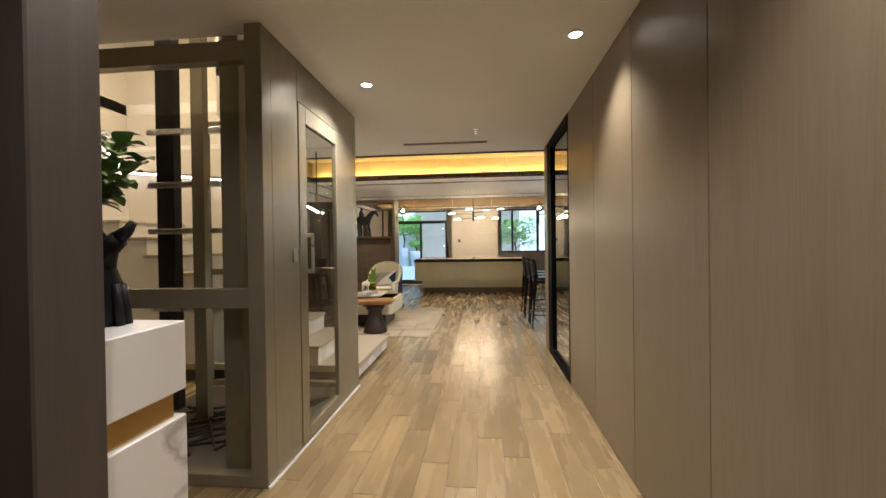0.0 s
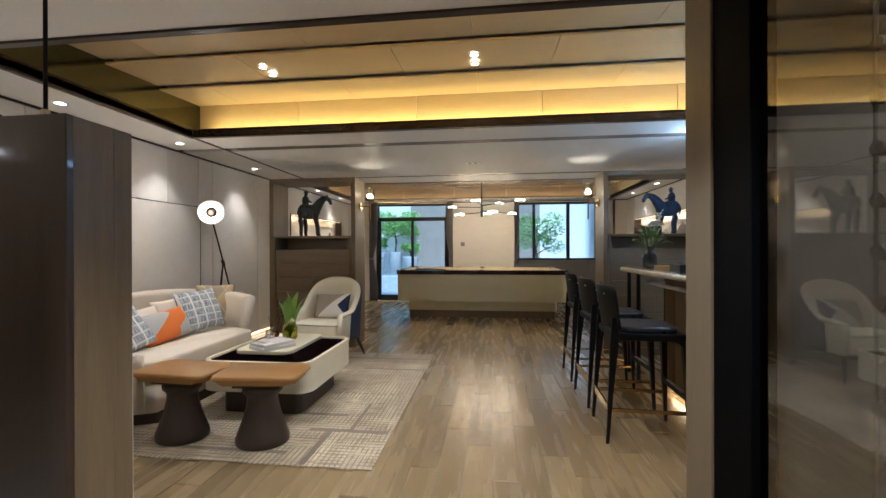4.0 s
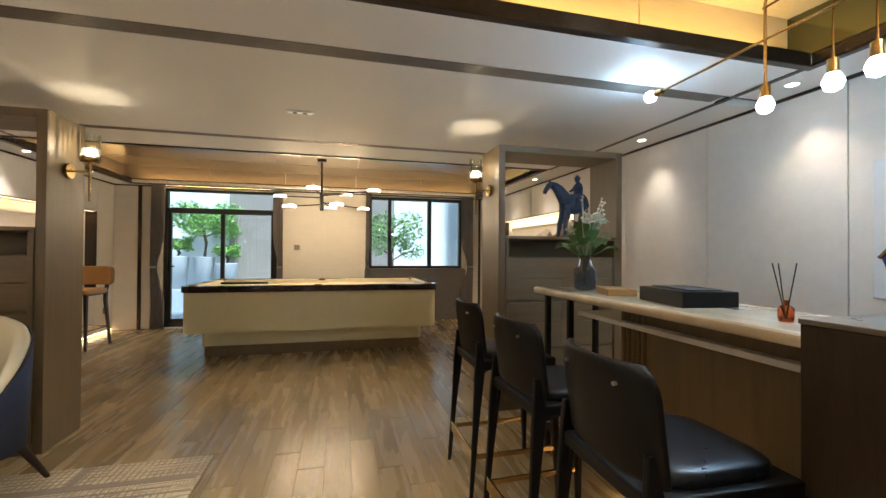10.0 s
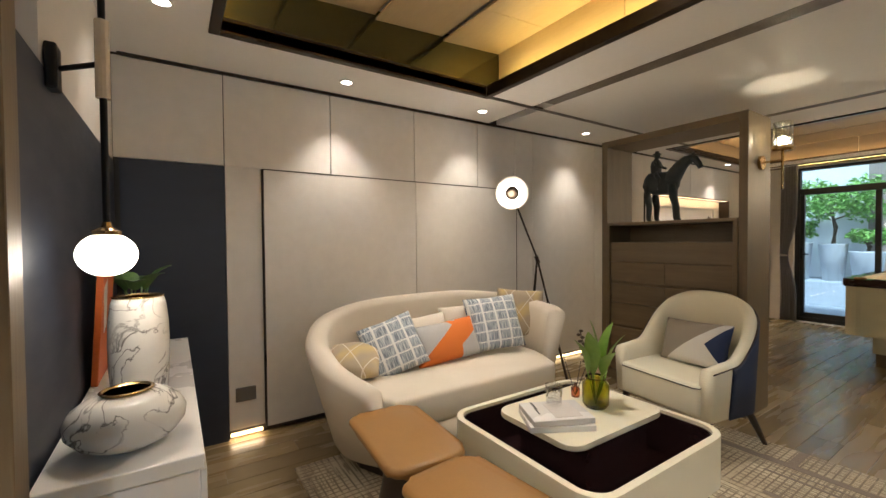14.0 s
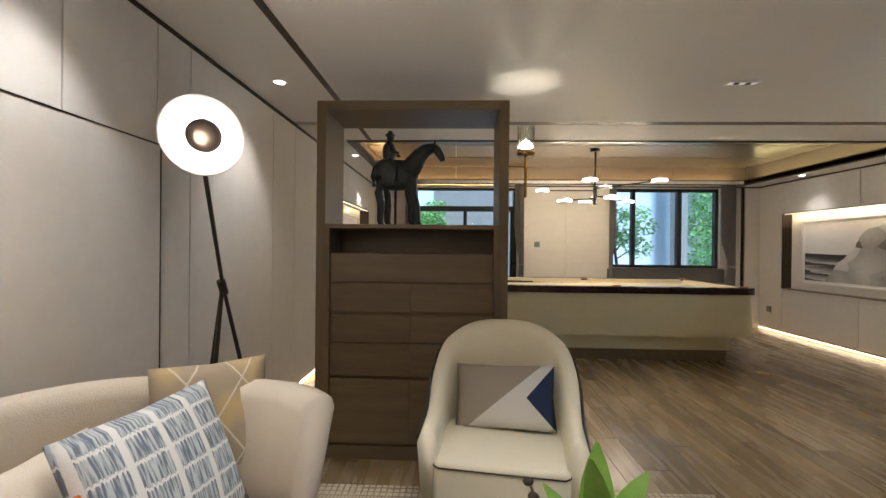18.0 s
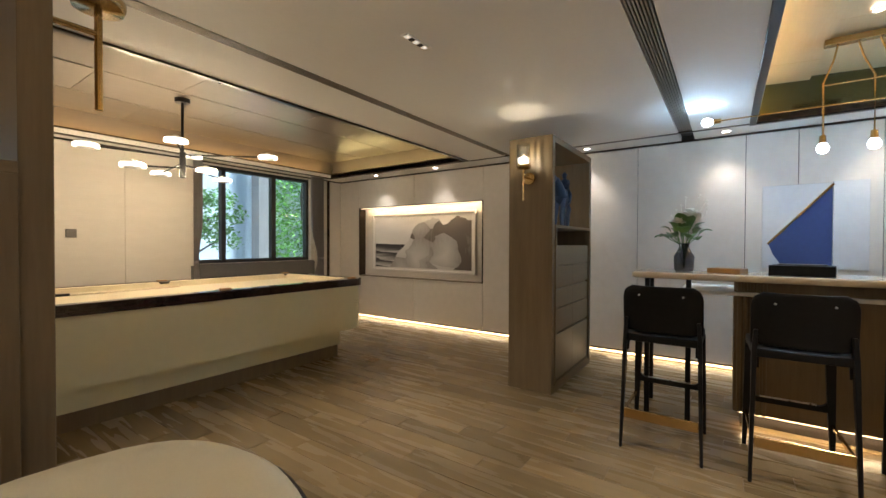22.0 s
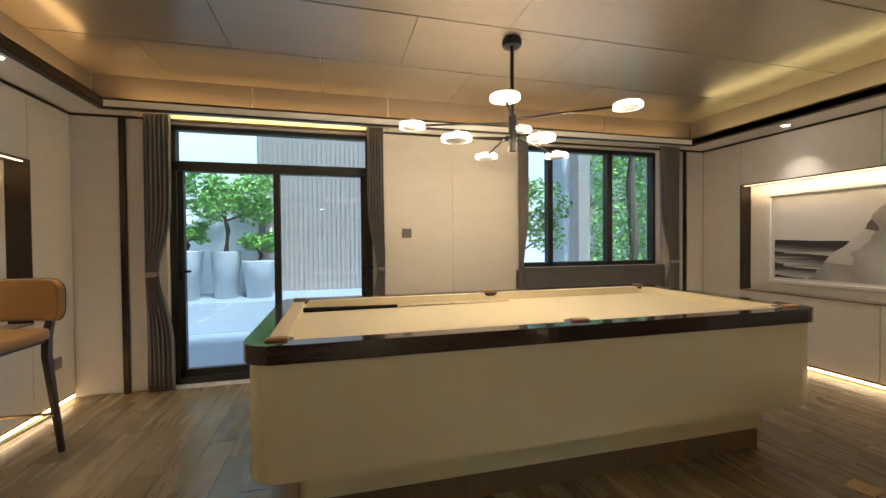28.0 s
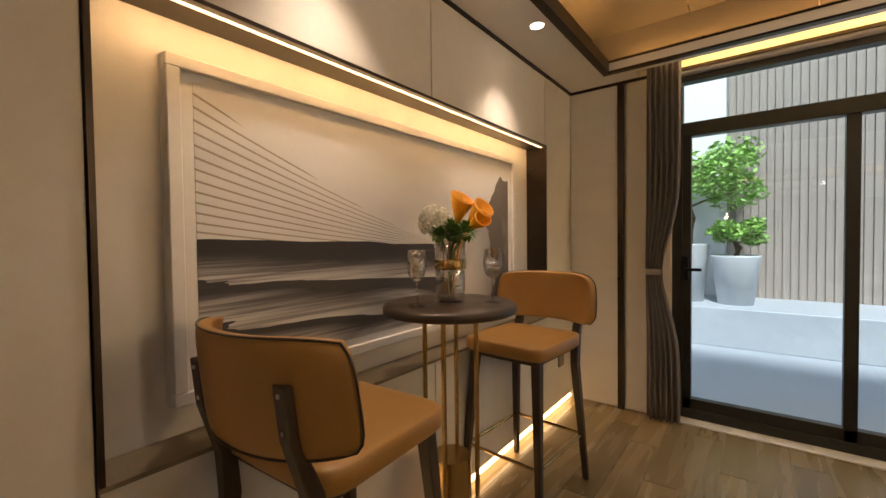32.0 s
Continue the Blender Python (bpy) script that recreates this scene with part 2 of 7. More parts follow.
m_traywood = surf("pale_wood_panel", (0.52, 0.40, 0.22), (0.60, 0.48, 0.29), 2.0, (0.7, 5, 5), rough=0.36, bump=0.03, fine=7, per_object=0.05)
m_pooltray = surf("brown_satin_panel", (0.19, 0.165, 0.14), (0.215, 0.185, 0.155), 1.2, (0.6, 3, 3), rough=0.26, bump=0.0, fine=7, per_object=0.03, rough_var=0.01, spec=0.7)
m_darkglass = surf("bronze_mirror", (0.12, 0.125, 0.07), (0.15, 0.155, 0.09), 2, rough=0.10, metal=0.9, bump=0.0, rough_var=0.03)
m_grill = surf("grille_bronze", (0.20, 0.17, 0.14), (0.30, 0.26, 0.22), 8, rough=0.4, metal=0.3, bump=0.02)
m_alu = surf("charcoal_aluminium", (0.02, 0.022, 0.024), (0.035, 0.037, 0.04), 8, rough=0.42, metal=0.3, bump=0.03)
m_navy = surf("navy_wall_panel", (0.016, 0.020, 0.034), (0.026, 0.032, 0.05), 4, (1, 1, 3), rough=0.5, bump=0.08, fine=30)
m_travertine = surf("beige_stone", (0.38, 0.325, 0.24), (0.50, 0.44, 0.345), 3, (1, 1, 4), rough=0.35, bump=0.05)
m_lift = surf("champagne_lift_metal", (0.26, 0.235, 0.175), (0.315, 0.285, 0.22), 3, (1, 1, 0.3), rough=0.26, metal=0.5, bump=0.0, rough_var=0.03)
m_grey = surf("grey_window_apron", (0.11, 0.105, 0.10), (0.15, 0.14, 0.135), 4, rough=0.5, bump=0.04)
m_strip = glow("led_strip_warm", (1.0, 0.70, 0.36), 3.2)
m_amber = glow("led_strip_amber", (1.0, 0.62, 0.2), 2.2)
m_lamp = glow("lamp_disc", (1.0, 0.90, 0.76), 14.0)
m_lampcool = glow("lamp_bulb_cool", (0.80, 0.90, 1.0), 18.0)
m_opal = glow("opal_glass_lit", (1.0, 0.90, 0.75), 5.0)
m_ring = glow("ring_glass_lit", (1.0, 0.90, 0.76), 2.6)
m_pane = pane("window_glass", (0.86, 0.965, 1.0), 0.035)
m_pane_dark = pane("smoked_glass", (0.66, 0.66, 0.63), 0.17, 0.0, 0.9)
m_pane_lift = pane("lift_glass", (0.95, 0.96, 0.93), 0.045)
m_glass = pane("clear_crystal", (0.985, 0.985, 0.98), 0.26, 0.0, 1.0)
m_ivory = surf("ivory_lacquer", (0.72, 0.67, 0.43), (0.78, 0.73, 0.49), 2, rough=0.33, bump=0.01, coat=0.25)
m_cloth = surf("beige_billiard_cloth", (0.68, 0.60, 0.43), (0.75, 0.67, 0.49), 30, rough=0.9, bump=0.1, fine=10)
m_mahog = surf("dark_polished_rail", (0.020, 0.010, 0.012), (0.045, 0.022, 0.022), 3, (0.6, 6, 6), rough=0.13, coat=0.6, bump=0.01)
m_brass = surf("brushed_brass", (0.46, 0.31, 0.13), (0.56, 0.395, 0.18), 12, rough=0.24, metal=1.0, bump=0.0, rough_var=0.05)
m_black = surf("black_lacquer", (0.005, 0.005, 0.0055), (0.010, 0.010, 0.011), 6, rough=0.42, bump=0.01, spec=0.18, rough_var=0.06)
m_blackleather = surf("black_leather", (0.009, 0.012, 0.018), (0.015, 0.019, 0.027), 14, rough=0.29, bump=0.02, fine=30, rough_var=0.05)
m_deepblack = surf("matt_black_metal", (0.0012, 0.0014, 0.002), (0.0025, 0.003, 0.004), 6, rough=0.6, bump=0.0, spec=0.04)
m_tan = surf("tan_leather", (0.29, 0.145, 0.038), (0.38, 0.20, 0.058), 5, rough=0.42, bump=0.05, fine=40)
m_cream = surf("cream_upholstery", (0.63, 0.56, 0.455), (0.71, 0.64, 0.53), 4, rough=0.85, bump=0.25, fine=60)
m_creamleather = surf("cream_leather", (0.78, 0.735, 0.56), (0.84, 0.795, 0.63), 5, rough=0.48, bump=0.12, fine=40)
m_bluefab = surf("navy_velvet", (0.018, 0.030, 0.075), (0.035, 0.055, 0.12), 20, rough=0.8, bump=0.15)
m_curtain = surf("taupe_curtain", (0.30, 0.275, 0.275), (0.44, 0.41, 0.41), 6, (6, 6, 0.5), rough=0.8, bump=0.12, fine=14)
m_darkwood = surf("espresso_wood", (0.022, 0.013, 0.009), (0.046, 0.028, 0.019), 3, (8, 8, 0.8), rough=0.42, coat=0.1, bump=0.04)
m_white = surf("white_lacquer", (0.76, 0.75, 0.73), (0.82, 0.81, 0.79), 2, rough=0.28, bump=0.01)
m_steel = surf("brushed_steel", (0.5, 0.5, 0.5), (0.62, 0.62, 0.62), 20, rough=0.3, metal=1.0, bump=0.02)
m_plate = surf("grey_switch_plate", (0.16, 0.145, 0.13), (0.2, 0.185, 0.165), 10, rough=0.35, metal=0.4, bump=0.01)
m_onyx = surf("cream_onyx", (0.56, 0.44, 0.30), (0.80, 0.72, 0.58), 2.2, (1.5, 0.6, 1), rough=0.16, bump=0.0, spread=0.4, detail=9, coat=0.3)
m_barwood = surf("bar_oak", (0.13, 0.089, 0.045), (0.205, 0.145, 0.077), 2.2, (9, 9, 0.5), rough=0.5, bump=0.08, fine=7)
m_cabtop = surf("grey_brown_lacquer_top", (0.14, 0.122, 0.104), (0.18, 0.158, 0.135), 3, rough=0.30, bump=0.02)
m_cabdark = surf("dark_brown_lacquer", (0.030, 0.021, 0.012), (0.058, 0.042, 0.026), 3, (6, 6, 0.7), rough=0.42, bump=0.05, spec=0.35)


def patterned(name, make):
    m, nt, b = shader(name)
    co = nt.nodes.new("ShaderNodeTexCoord")
    sep = nt.nodes.new("ShaderNodeSeparateXYZ")
    nt.links.new(co.outputs["Object"], sep.inputs[0])
    colour = make(nt, sep, co)
    nt.links.new(colour, b.inputs["Base Color"])
    b.inputs["Roughness"].default_value = 0.9
    fine = node(nt, "ShaderNodeTexNoise", Scale=300.0)
    bp = node(nt, "ShaderNodeBump", Strength=0.35, Distance=0.003)
    nt.links.new(co.outputs["Object"], fine.inputs["Vector"]), nt.links.new(fine.outputs["Fac"], bp.inputs["Height"]), nt.links.new(bp.outputs[0], b.inputs["Normal"])
    return m


def maths(nt, op, a, b=0.0):
    n = nt.nodes.new("ShaderNodeMath")
    n.operation = op
    for k, v in enumerate((a, b)):
        if isinstance(v, (int, float)):
            n.inputs[k].default_value = v
        else:
            nt.links.new(v, n.inputs[k])
    return n.outputs[0]


def blend(nt, fac, a, b):
    n = nt.nodes.new("ShaderNodeMix")
    n.data_type = "RGBA"
    nt.links.new(fac, n.inputs["Factor"])
    for key, v in (("A", a), ("B", b)):
        if isinstance(v, tuple):
            n.inputs[key].default_value = (*v, 1)
        else:
            nt.links.new(v, n.inputs[key])
    return n.outputs["Result"]


m_cut = glass("cut_crystal", (1.0, 1.0, 1.0), 0.02, 1.5)
m_cut.node_tree.nodes["Principled BSDF"].inputs["Transmission Weight"].default_value = 0.77
m_rib = glass("ribbed_crystal", (0.9, 0.9, 0.88), 0.02, 1.5)


def veined(name, ground, vein, scale, width, rough):
    """Pale stone or glaze crossed by fine branching veins."""
    def make(nt, sep, co):
        n1 = node(nt, "ShaderNodeTexNoise", Scale=scale, Detail=6.0, Distortion=1.2)
        n2 = node(nt, "ShaderNodeTexNoise", Scale=scale * 0.7, Detail=3.0)
        n3 = node(nt, "ShaderNodeTexNoise", Scale=scale * 3.0, Detail=4.0)
        for n in (n1, n2, n3):
            nt.links.new(co.outputs["Object"], n.inputs["Vector"])
        r = node(nt, "ShaderNodeMapRange")
        r.inputs[1].default_value, r.inputs[2].default_value, r.inputs[3].default_value, r.inputs[4].default_value = 0.0, width, 1.0, 0.0
        nt.links.new(maths(nt, "ABSOLUTE", maths(nt, "SUBTRACT", n1.outputs["Fac"], 0.5)), r.inputs[0])
        k = node(nt, "ShaderNodeMapRange")
        k.inputs[1].default_value, k.inputs[2].default_value = 0.34, 0.52
        nt.links.new(n2.outputs["Fac"], k.inputs[0])
        pale = blend(nt, n3.outputs["Fac"], tuple(0.86 * c for c in ground), ground)
        return blend(nt, maths(nt, "MULTIPLY", r.outputs[0], k.outputs[0]), pale, vein)
    m = patterned(name, make)
    b = m.node_tree.nodes["Principled BSDF"]
    b.inputs["Roughness"].default_value = rough
    for l in list(b.inputs["Normal"].links):
        m.node_tree.links.remove(l)
    return m


m_marble = veined("white_marble", (0.84, 0.83, 0.82), (0.42, 0.41, 0.40), 1.6, 0.05, 0.18)
m_railled = glow("led_strip_rail", (1.0, 0.86, 0.78), 9.0)
m_nicheled = glow("led_strip_niche", (1.0, 0.72, 0.42), 2.5)
m_lampring = glow("lamp_ring_lit", (1.0, 0.93, 0.82), 3.2)
m_foliage = surf("dark_foliage", (0.04, 0.10, 0.025), (0.13, 0.25, 0.06), 6, rough=0.45, per_object=0.25, bump=0.1)

# ---- building helpers ----
def part(name, bm, material, parent=None, label="", smooth=False):
    me = bpy.data.meshes.new(name)
    bm.to_mesh(me)
    bm.free()
    me.materials.append(material)
    if smooth:
        for p in me.polygons:
            p.use_smooth = True
    ob = new(name, me)
    if parent is not None:
        ob.parent = parent
    if label:
        tagged(ob, label)
    return ob


def thing(name, label, category, group="", kind=""):
    return tagged(new(name), label, category, group, kind)


def B():
    return bmesh.new()


def bevel_new(bm, verts, bev, seg):
    edges = list({e for v in verts for e in v.link_edges})
    bmesh.ops.bevel(bm, geom=edges, offset=bev, segments=seg, affect="EDGES", profile=0.5)


def box(bm, x0, y0, z0, x1, y1, z1, bev=0.0, seg=2):
    m = Matrix.Translation(((x0 + x1) / 2, (y0 + y1) / 2, (z0 + z1) / 2)) @ Matrix.Diagonal((abs(x1 - x0), abs(y1 - y0), abs(z1 - z0), 1))
    r = bmesh.ops.create_cube(bm, size=1, matrix=m)
    if bev:
        bevel_new(bm, r["verts"], bev, seg)
    return bm


def obox(bm, centre, size, turn, bev=0.0, seg=2):
    m = Matrix.Translation(centre) @ turn.to_4x4() @ Matrix.Diagonal((*size, 1))
    r = bmesh.ops.create_cube(bm, size=1, matrix=m)
    if bev:
        bevel_new(bm, r["verts"], bev, seg)
    return bm


def rod(bm, p0, p1, r0, r1=None, seg=12):
    """A tapered round bar between two points."""
    p0, p1 = Vector(p0), Vector(p1)
    r1 = r0 if r1 is None else r1
    d = p1 - p0
    m = Matrix.Translation((p0 + p1) / 2) @ d.to_track_quat("Z", "Y").to_matrix().to_4x4()
    bmesh.ops.create_cone(bm, cap_ends=True, segments=seg, radius1=r0, radius2=r1, depth=d.length, matrix=m)
    return bm


def lathe(bm, profile, seg=28, at=(0, 0, 0), squash=(1, 1)):
    """Profile of (radius, height) turned round z."""
    rings = []
    for r, z in profile:
        rings.append([bm.verts.new((at[0] + r * squash[0] * math.cos(math.tau * k / seg), at[1] + r * squash[1] * math.sin(math.tau * k / seg), at[2] + z)) for k in range(seg)])
    for a, b in zip(rings, rings[1:]):
        for k in range(seg):
            bm.faces.new((a[k], a[(k + 1) % seg], b[(k + 1) % seg], b[k]))
    bm.faces.new(list(reversed(rings[0])))
    bm.faces.new(rings[-1])
    return bm


def tube(bm, pts, r, seg=8, taper=1.0):
    pts = [Vector(p) for p in pts]
    rings = []
    for i, p in enumerate(pts):
        d = (pts[min(i + 1, len(pts) - 1)] - pts[max(i - 1, 0)]).normalized()
        q = d.to_track_quat("Z", "Y")
        rad = r * (1 + (taper - 1) * i / max(len(pts) - 1, 1))
        rings.append([bm.verts.new(p + q @ Vector((rad * math.cos(math.tau * k / seg), rad * math.sin(math.tau * k / seg), 0))) for k in range(seg)])
    for a, b in zip(rings, rings[1:]):
        for k in range(seg):
            bm.faces.new((a[k], a[(k + 1) % seg], b[(k + 1) % seg], b[k]))
    bm.faces.new(list(reversed(rings[0])))
    bm.faces.new(rings[-1])
    return bm


def rounded(w, d, r, n=6):
    pts = []
    for cx, cy, a0 in ((w / 2 - r, d / 2 - r, 0), (-w / 2 + r, d / 2 - r, 90), (-w / 2 + r, -d / 2 + r, 180), (w / 2 - r, -d / 2 + r, 270)):
        for k in range(n + 1):
            a = radians(a0 + 90 * k / n)
            pts.append((cx + r * math.cos(a), cy + r * math.sin(a)))
    return pts


def prism(bm, outline, z0, z1, at=(0, 0), bev=0.0, inset=0.0):
    """A flat outline drawn up from z0 to z1."""
    low = [bm.verts.new((at[0] + x, at[1] + y, z0)) for x, y in outline]
    top = [bm.verts.new((at[0] + x * (1 - inset), at[1] + y * (1 - inset), z1)) for x, y in outline]
    n = len(outline)
    a = bm.faces.new(list(reversed(low)))
    b = bm.faces.new(top)
    for k in range(n):
        bm.faces.new((low[k], low[(k + 1) % n], top[(k + 1) % n], top[k]))
    if bev:
        bmesh.ops.bevel(bm, geom=list(a.edges) + list(b.edges), offset=bev, segments=3, affect="EDGES", profile=0.5)
    return bm


def ring(bm, outer, inner, z0, z1, at=(0, 0)):
    """A rim between two outlines of equal count."""
    n = len(outer)
    rows = [[bm.verts.new((at[0] + x, at[1] + y, z)) for x, y in o] for o, z in ((outer, z0), (outer, z1), (inner, z1), (inner, z0))]
    for i in range(4):
        a, b = rows[i], rows[(i + 1) % 4]
        for k in range(n):
            bm.faces.new((a[k], a[(k + 1) % n], b[(k + 1) % n], b[k]))
    return bm


def blob(bm, centre, size, power=0.5, seg=16, turn=None):
    """A soft squarish solid, for cushions and seats."""
    rings = []
    turn = turn or Matrix.Identity(3)
    se = lambda v: math.copysign(abs(v) ** power, v)  # noqa: E731
    for i in range(seg // 2 + 1):
        t = -math.pi / 2 + math.pi * i / (seg // 2)
        row = []
        for k in range(seg):
            u = math.tau * k / seg
            v = Vector((se(math.cos(t)) * se(math.cos(u)) * size[0], se(math.cos(t)) * se(math.sin(u)) * size[1], se(math.sin(t)) * size[2]))
            row.append(bm.verts.new(Vector(centre) + turn @ v))
        rings.append(row)
    for a, b in zip(rings, rings[1:]):
        for k in range(seg):
            bm.faces.new((a[k], a[(k + 1) % seg], b[(k + 1) % seg], b[k]))
    bmesh.ops.remove_doubles(bm, verts=bm.verts, dist=1e-5)
    return bm


def structure(name, bm, material, label, category, smooth=False):
    return tagged(part(name, bm, material, None, label, smooth), label, category, "", "structure")


def put(ob, x, y, z=0.0, turn=0.0):
    ob.matrix_basis = pose(x, y, z, 0, 0, turn)
    return ob

# ---- the shell ----
WL, WR, FAR, TOP = -3.43, 2.98, 12.95, 2.33
floor = structure("floor", box(B(), -4.2, -1.6, -0.2, 3.3, 13.2, -0.0025), m_grout, "screed below wood-look floor tiles", "floor")

# ceiling with two recessed trays, cut as flat fields round the openings
TRAY_A = (-2.86, 5.36, 2.60, 7.08)
TRAY_B = (-3.08, 10.10, 2.55, 12.70)
WELL = (-4.0, 2.40, -1.13, 3.78)
WELL_B = (-4.0, 3.78, -2.3, 4.67)
bm = B()
for x0, y0, x1, y1 in (
    (-4.2, -1.6, 3.3, WELL[1]), (-4.2, WELL[1], WELL[0], WELL[3]), (WELL[2], WELL[1], 3.3, WELL[3]), (-4.2, WELL_B[1], WELL_B[0], WELL_B[3]), (WELL_B[2], WELL_B[1], 3.3, WELL_B[3]), (-4.2, WELL_B[3], 3.3, TRAY_A[1]), (-4.2, TRAY_A[1], TRAY_A[0], TRAY_A[3]), (TRAY_A[2], TRAY_A[1], 3.3, TRAY_A[3]),
    (-4.2, TRAY_A[3], 3.3, 7.565), (-4.2, 7.685, 3.3, 9.46), (-4.2, 9.54, 3.3, TRAY_B[1]),
    (-4.2, TRAY_B[1], TRAY_B[0], TRAY_B[3]), (TRAY_B[2], TRAY_B[1], 3.3, TRAY_B[3]), (-4.2, TRAY_B[3], 3.3, 12.82),
    (-4.2, 12.82, -2.95, 13.2), (-0.85, 12.82, 0.45, 13.2), (2.56, 12.82, 3.3, 13.2)):
    box(bm, x0, y0, TOP, x1, y1, TOP + 0.05)
for a in ((-4.2, -1.6, 3.3, WELL[1]), (-4.2, WELL[1], WELL[0], WELL[3]), (WELL[2], WELL[1], 3.3, WELL[3]), (-4.2, WELL_B[1], WELL_B[0], WELL_B[3]), (WELL_B[2], WELL_B[1], 3.3, WELL_B[3]), (-4.2, WELL_B[3], 3.3, 13.2)):
    box(bm, a[0], a[1], 2.74, a[2], a[3], 2.86)
box(bm, -4.2, 2.2, 3.6, -0.9, 4.9, 3.7)
ceiling = structure("ceiling", bm, m_paint, "white painted ceiling with two recessed trays", "ceiling")
bm = B()
box(bm, WELL[0] - 0.06, WELL[1] - 0.05, TOP + 0.05, WELL[2] + 0.05, WELL[1], 3.6), box(bm, WELL[2], WELL[1], TOP + 0.05, WELL[2] + 0.05, WELL[3], 3.6)
box(bm, WELL_B[2], WELL_B[1], TOP + 0.05, WELL[2] + 0.05, WELL_B[1] + 0.05, 3.6), box(bm, WELL_B[2], WELL_B[1] + 0.05, TOP + 0.05, WELL_B[2] + 0.05, WELL_B[3] + 0.03, 3.6)
structure("stairwell_wall", bm, m_linen, "pale upper walls of the open stairwell", "wall")
bm = B()
for y0, y1 in ((7.565, 7.685), (9.46, 9.54)):
    box(bm, -4.2, y0 - 0.001, TOP + 0.052, 3.3, y1 + 0.001, TOP + 0.07)
structure("ceiling_slot_back", bm, m_gap, "dark back of linear air slots", "ceiling")


def slot_grille(y0, n):
    g = thing("linear_grille", "bronze linear air grille set in the ceiling", "grille", "linear ceiling grilles")
    for k in range(n):
        part("slat", box(B(), -2.75, y0 + 0.008 + k * 0.0157, TOP - 0.002, 2.55, y0 + 0.0165 + k * 0.0157, TOP + 0.03), m_grill, g)
    return g


slot_grille(7.565, 7)
slot_grille(9.46, 5)


def tray(name, t, wood, rows, step, top, reach, ends):
    """Recess with a dark lip, veneered sides and boards in overlapping rows."""
    x0, y0, x1, y1 = t
    lip = thing(name + "_lip", "dark bronze lip round a ceiling tray", "trim", "", "structure")
    for a in ((x0 - 0.05, y0 - 0.05, x1 + 0.05, y0), (x0 - 0.05, y1, x1 + 0.05, y1 + 0.05), (x0 - 0.05, y0, x0, y1), (x1, y0, x1 + 0.05, y1)):
        part("lip", box(B(), a[0], a[1], TOP - 0.012, a[2], a[3], TOP + 0.068, 0.004, 1), m_bronze, lip)
    sides = thing(name + "_side", "veneered side of a lit ceiling tray", "ceiling", "", "structure")
    n = 5
    w = (x1 - x0 + 0.3) / n
    for k in range(n):
        for y in (y0 - 0.16, y1 + 0.15):
            part("panel", box(B(), x0 - 0.15 + k * w + 0.003, y, TOP + 0.052, x0 - 0.15 + (k + 1) * w - 0.003, y + 0.012, top + 0.06), wood, sides)
    for x in (x0 - reach, x1 + reach - 0.01):
        part("end_panel", box(B(), x, y0 - 0.15, TOP + 0.052, x + 0.01, y1 + 0.15, top + 0.06), ends, sides)
    boards = thing(name + "_board", "wood boards in overlapping rows in the tray", "ceiling", "", "structure")
    d = (y1 - y0 + 0.3) / rows
    for r in range(rows):
        for k in range(n + r % 2):
            bm = B()
            s0 = x0 - 0.15 + (k - 0.5 * (r % 2)) * w
            s1 = min(s0 + w, x1 + 0.15)
            s0 = max(s0, x0 - 0.15)
            box(bm, s0 + 0.002, y0 - 0.15 + r * d, top, s1 - 0.002, y0 - 0.15 + (r + 1) * d - 0.003, top + 0.014)
            for v in bm.verts:
                v.co.z += step * (v.co.y - (y0 - 0.15 + r * d)) / d
            part("board", bm, wood, boards)
    return lip


tray("living_tray", TRAY_A, m_traywood, 4, 0.03, 2.64, 0.045, m_darkglass)
tray("billiard_tray", TRAY_B, m_pooltray, 4, 0.004, 2.62, 0.16, m_pooltray)
# dark line in the ceiling between and beyond the trays
for x in (TRAY_A[0] - 0.03, TRAY_A[2] + 0.02):
    for y0, y1 in ((TRAY_A[3] + 0.05, TRAY_B[1] - 0.05),):
        structure("ceiling_trim", box(B(), x - 0.02, y0, TOP - 0.004, x + 0.02, y1, TOP + 0.01), m_bronze, "dark metal line inlaid in the ceiling", "trim")


def wall_panels(name, face, side, cells, label, material):
    """Boards on a wall at x = face; side is +1 where the room lies towards +x. Cells of y0, y1, z0, z1."""
    back = thing(name, label, "wall", "", "structure")
    for y0, y1, z0, z1 in cells:
        part("panel", box(B(), face - side * 0.018, y0 + 0.003, z0, face, y1 - 0.003, z1, 0.0015, 1), material, back)
    return back


NZ0, NZ1 = 0.71, 1.84
LOW = 0.055


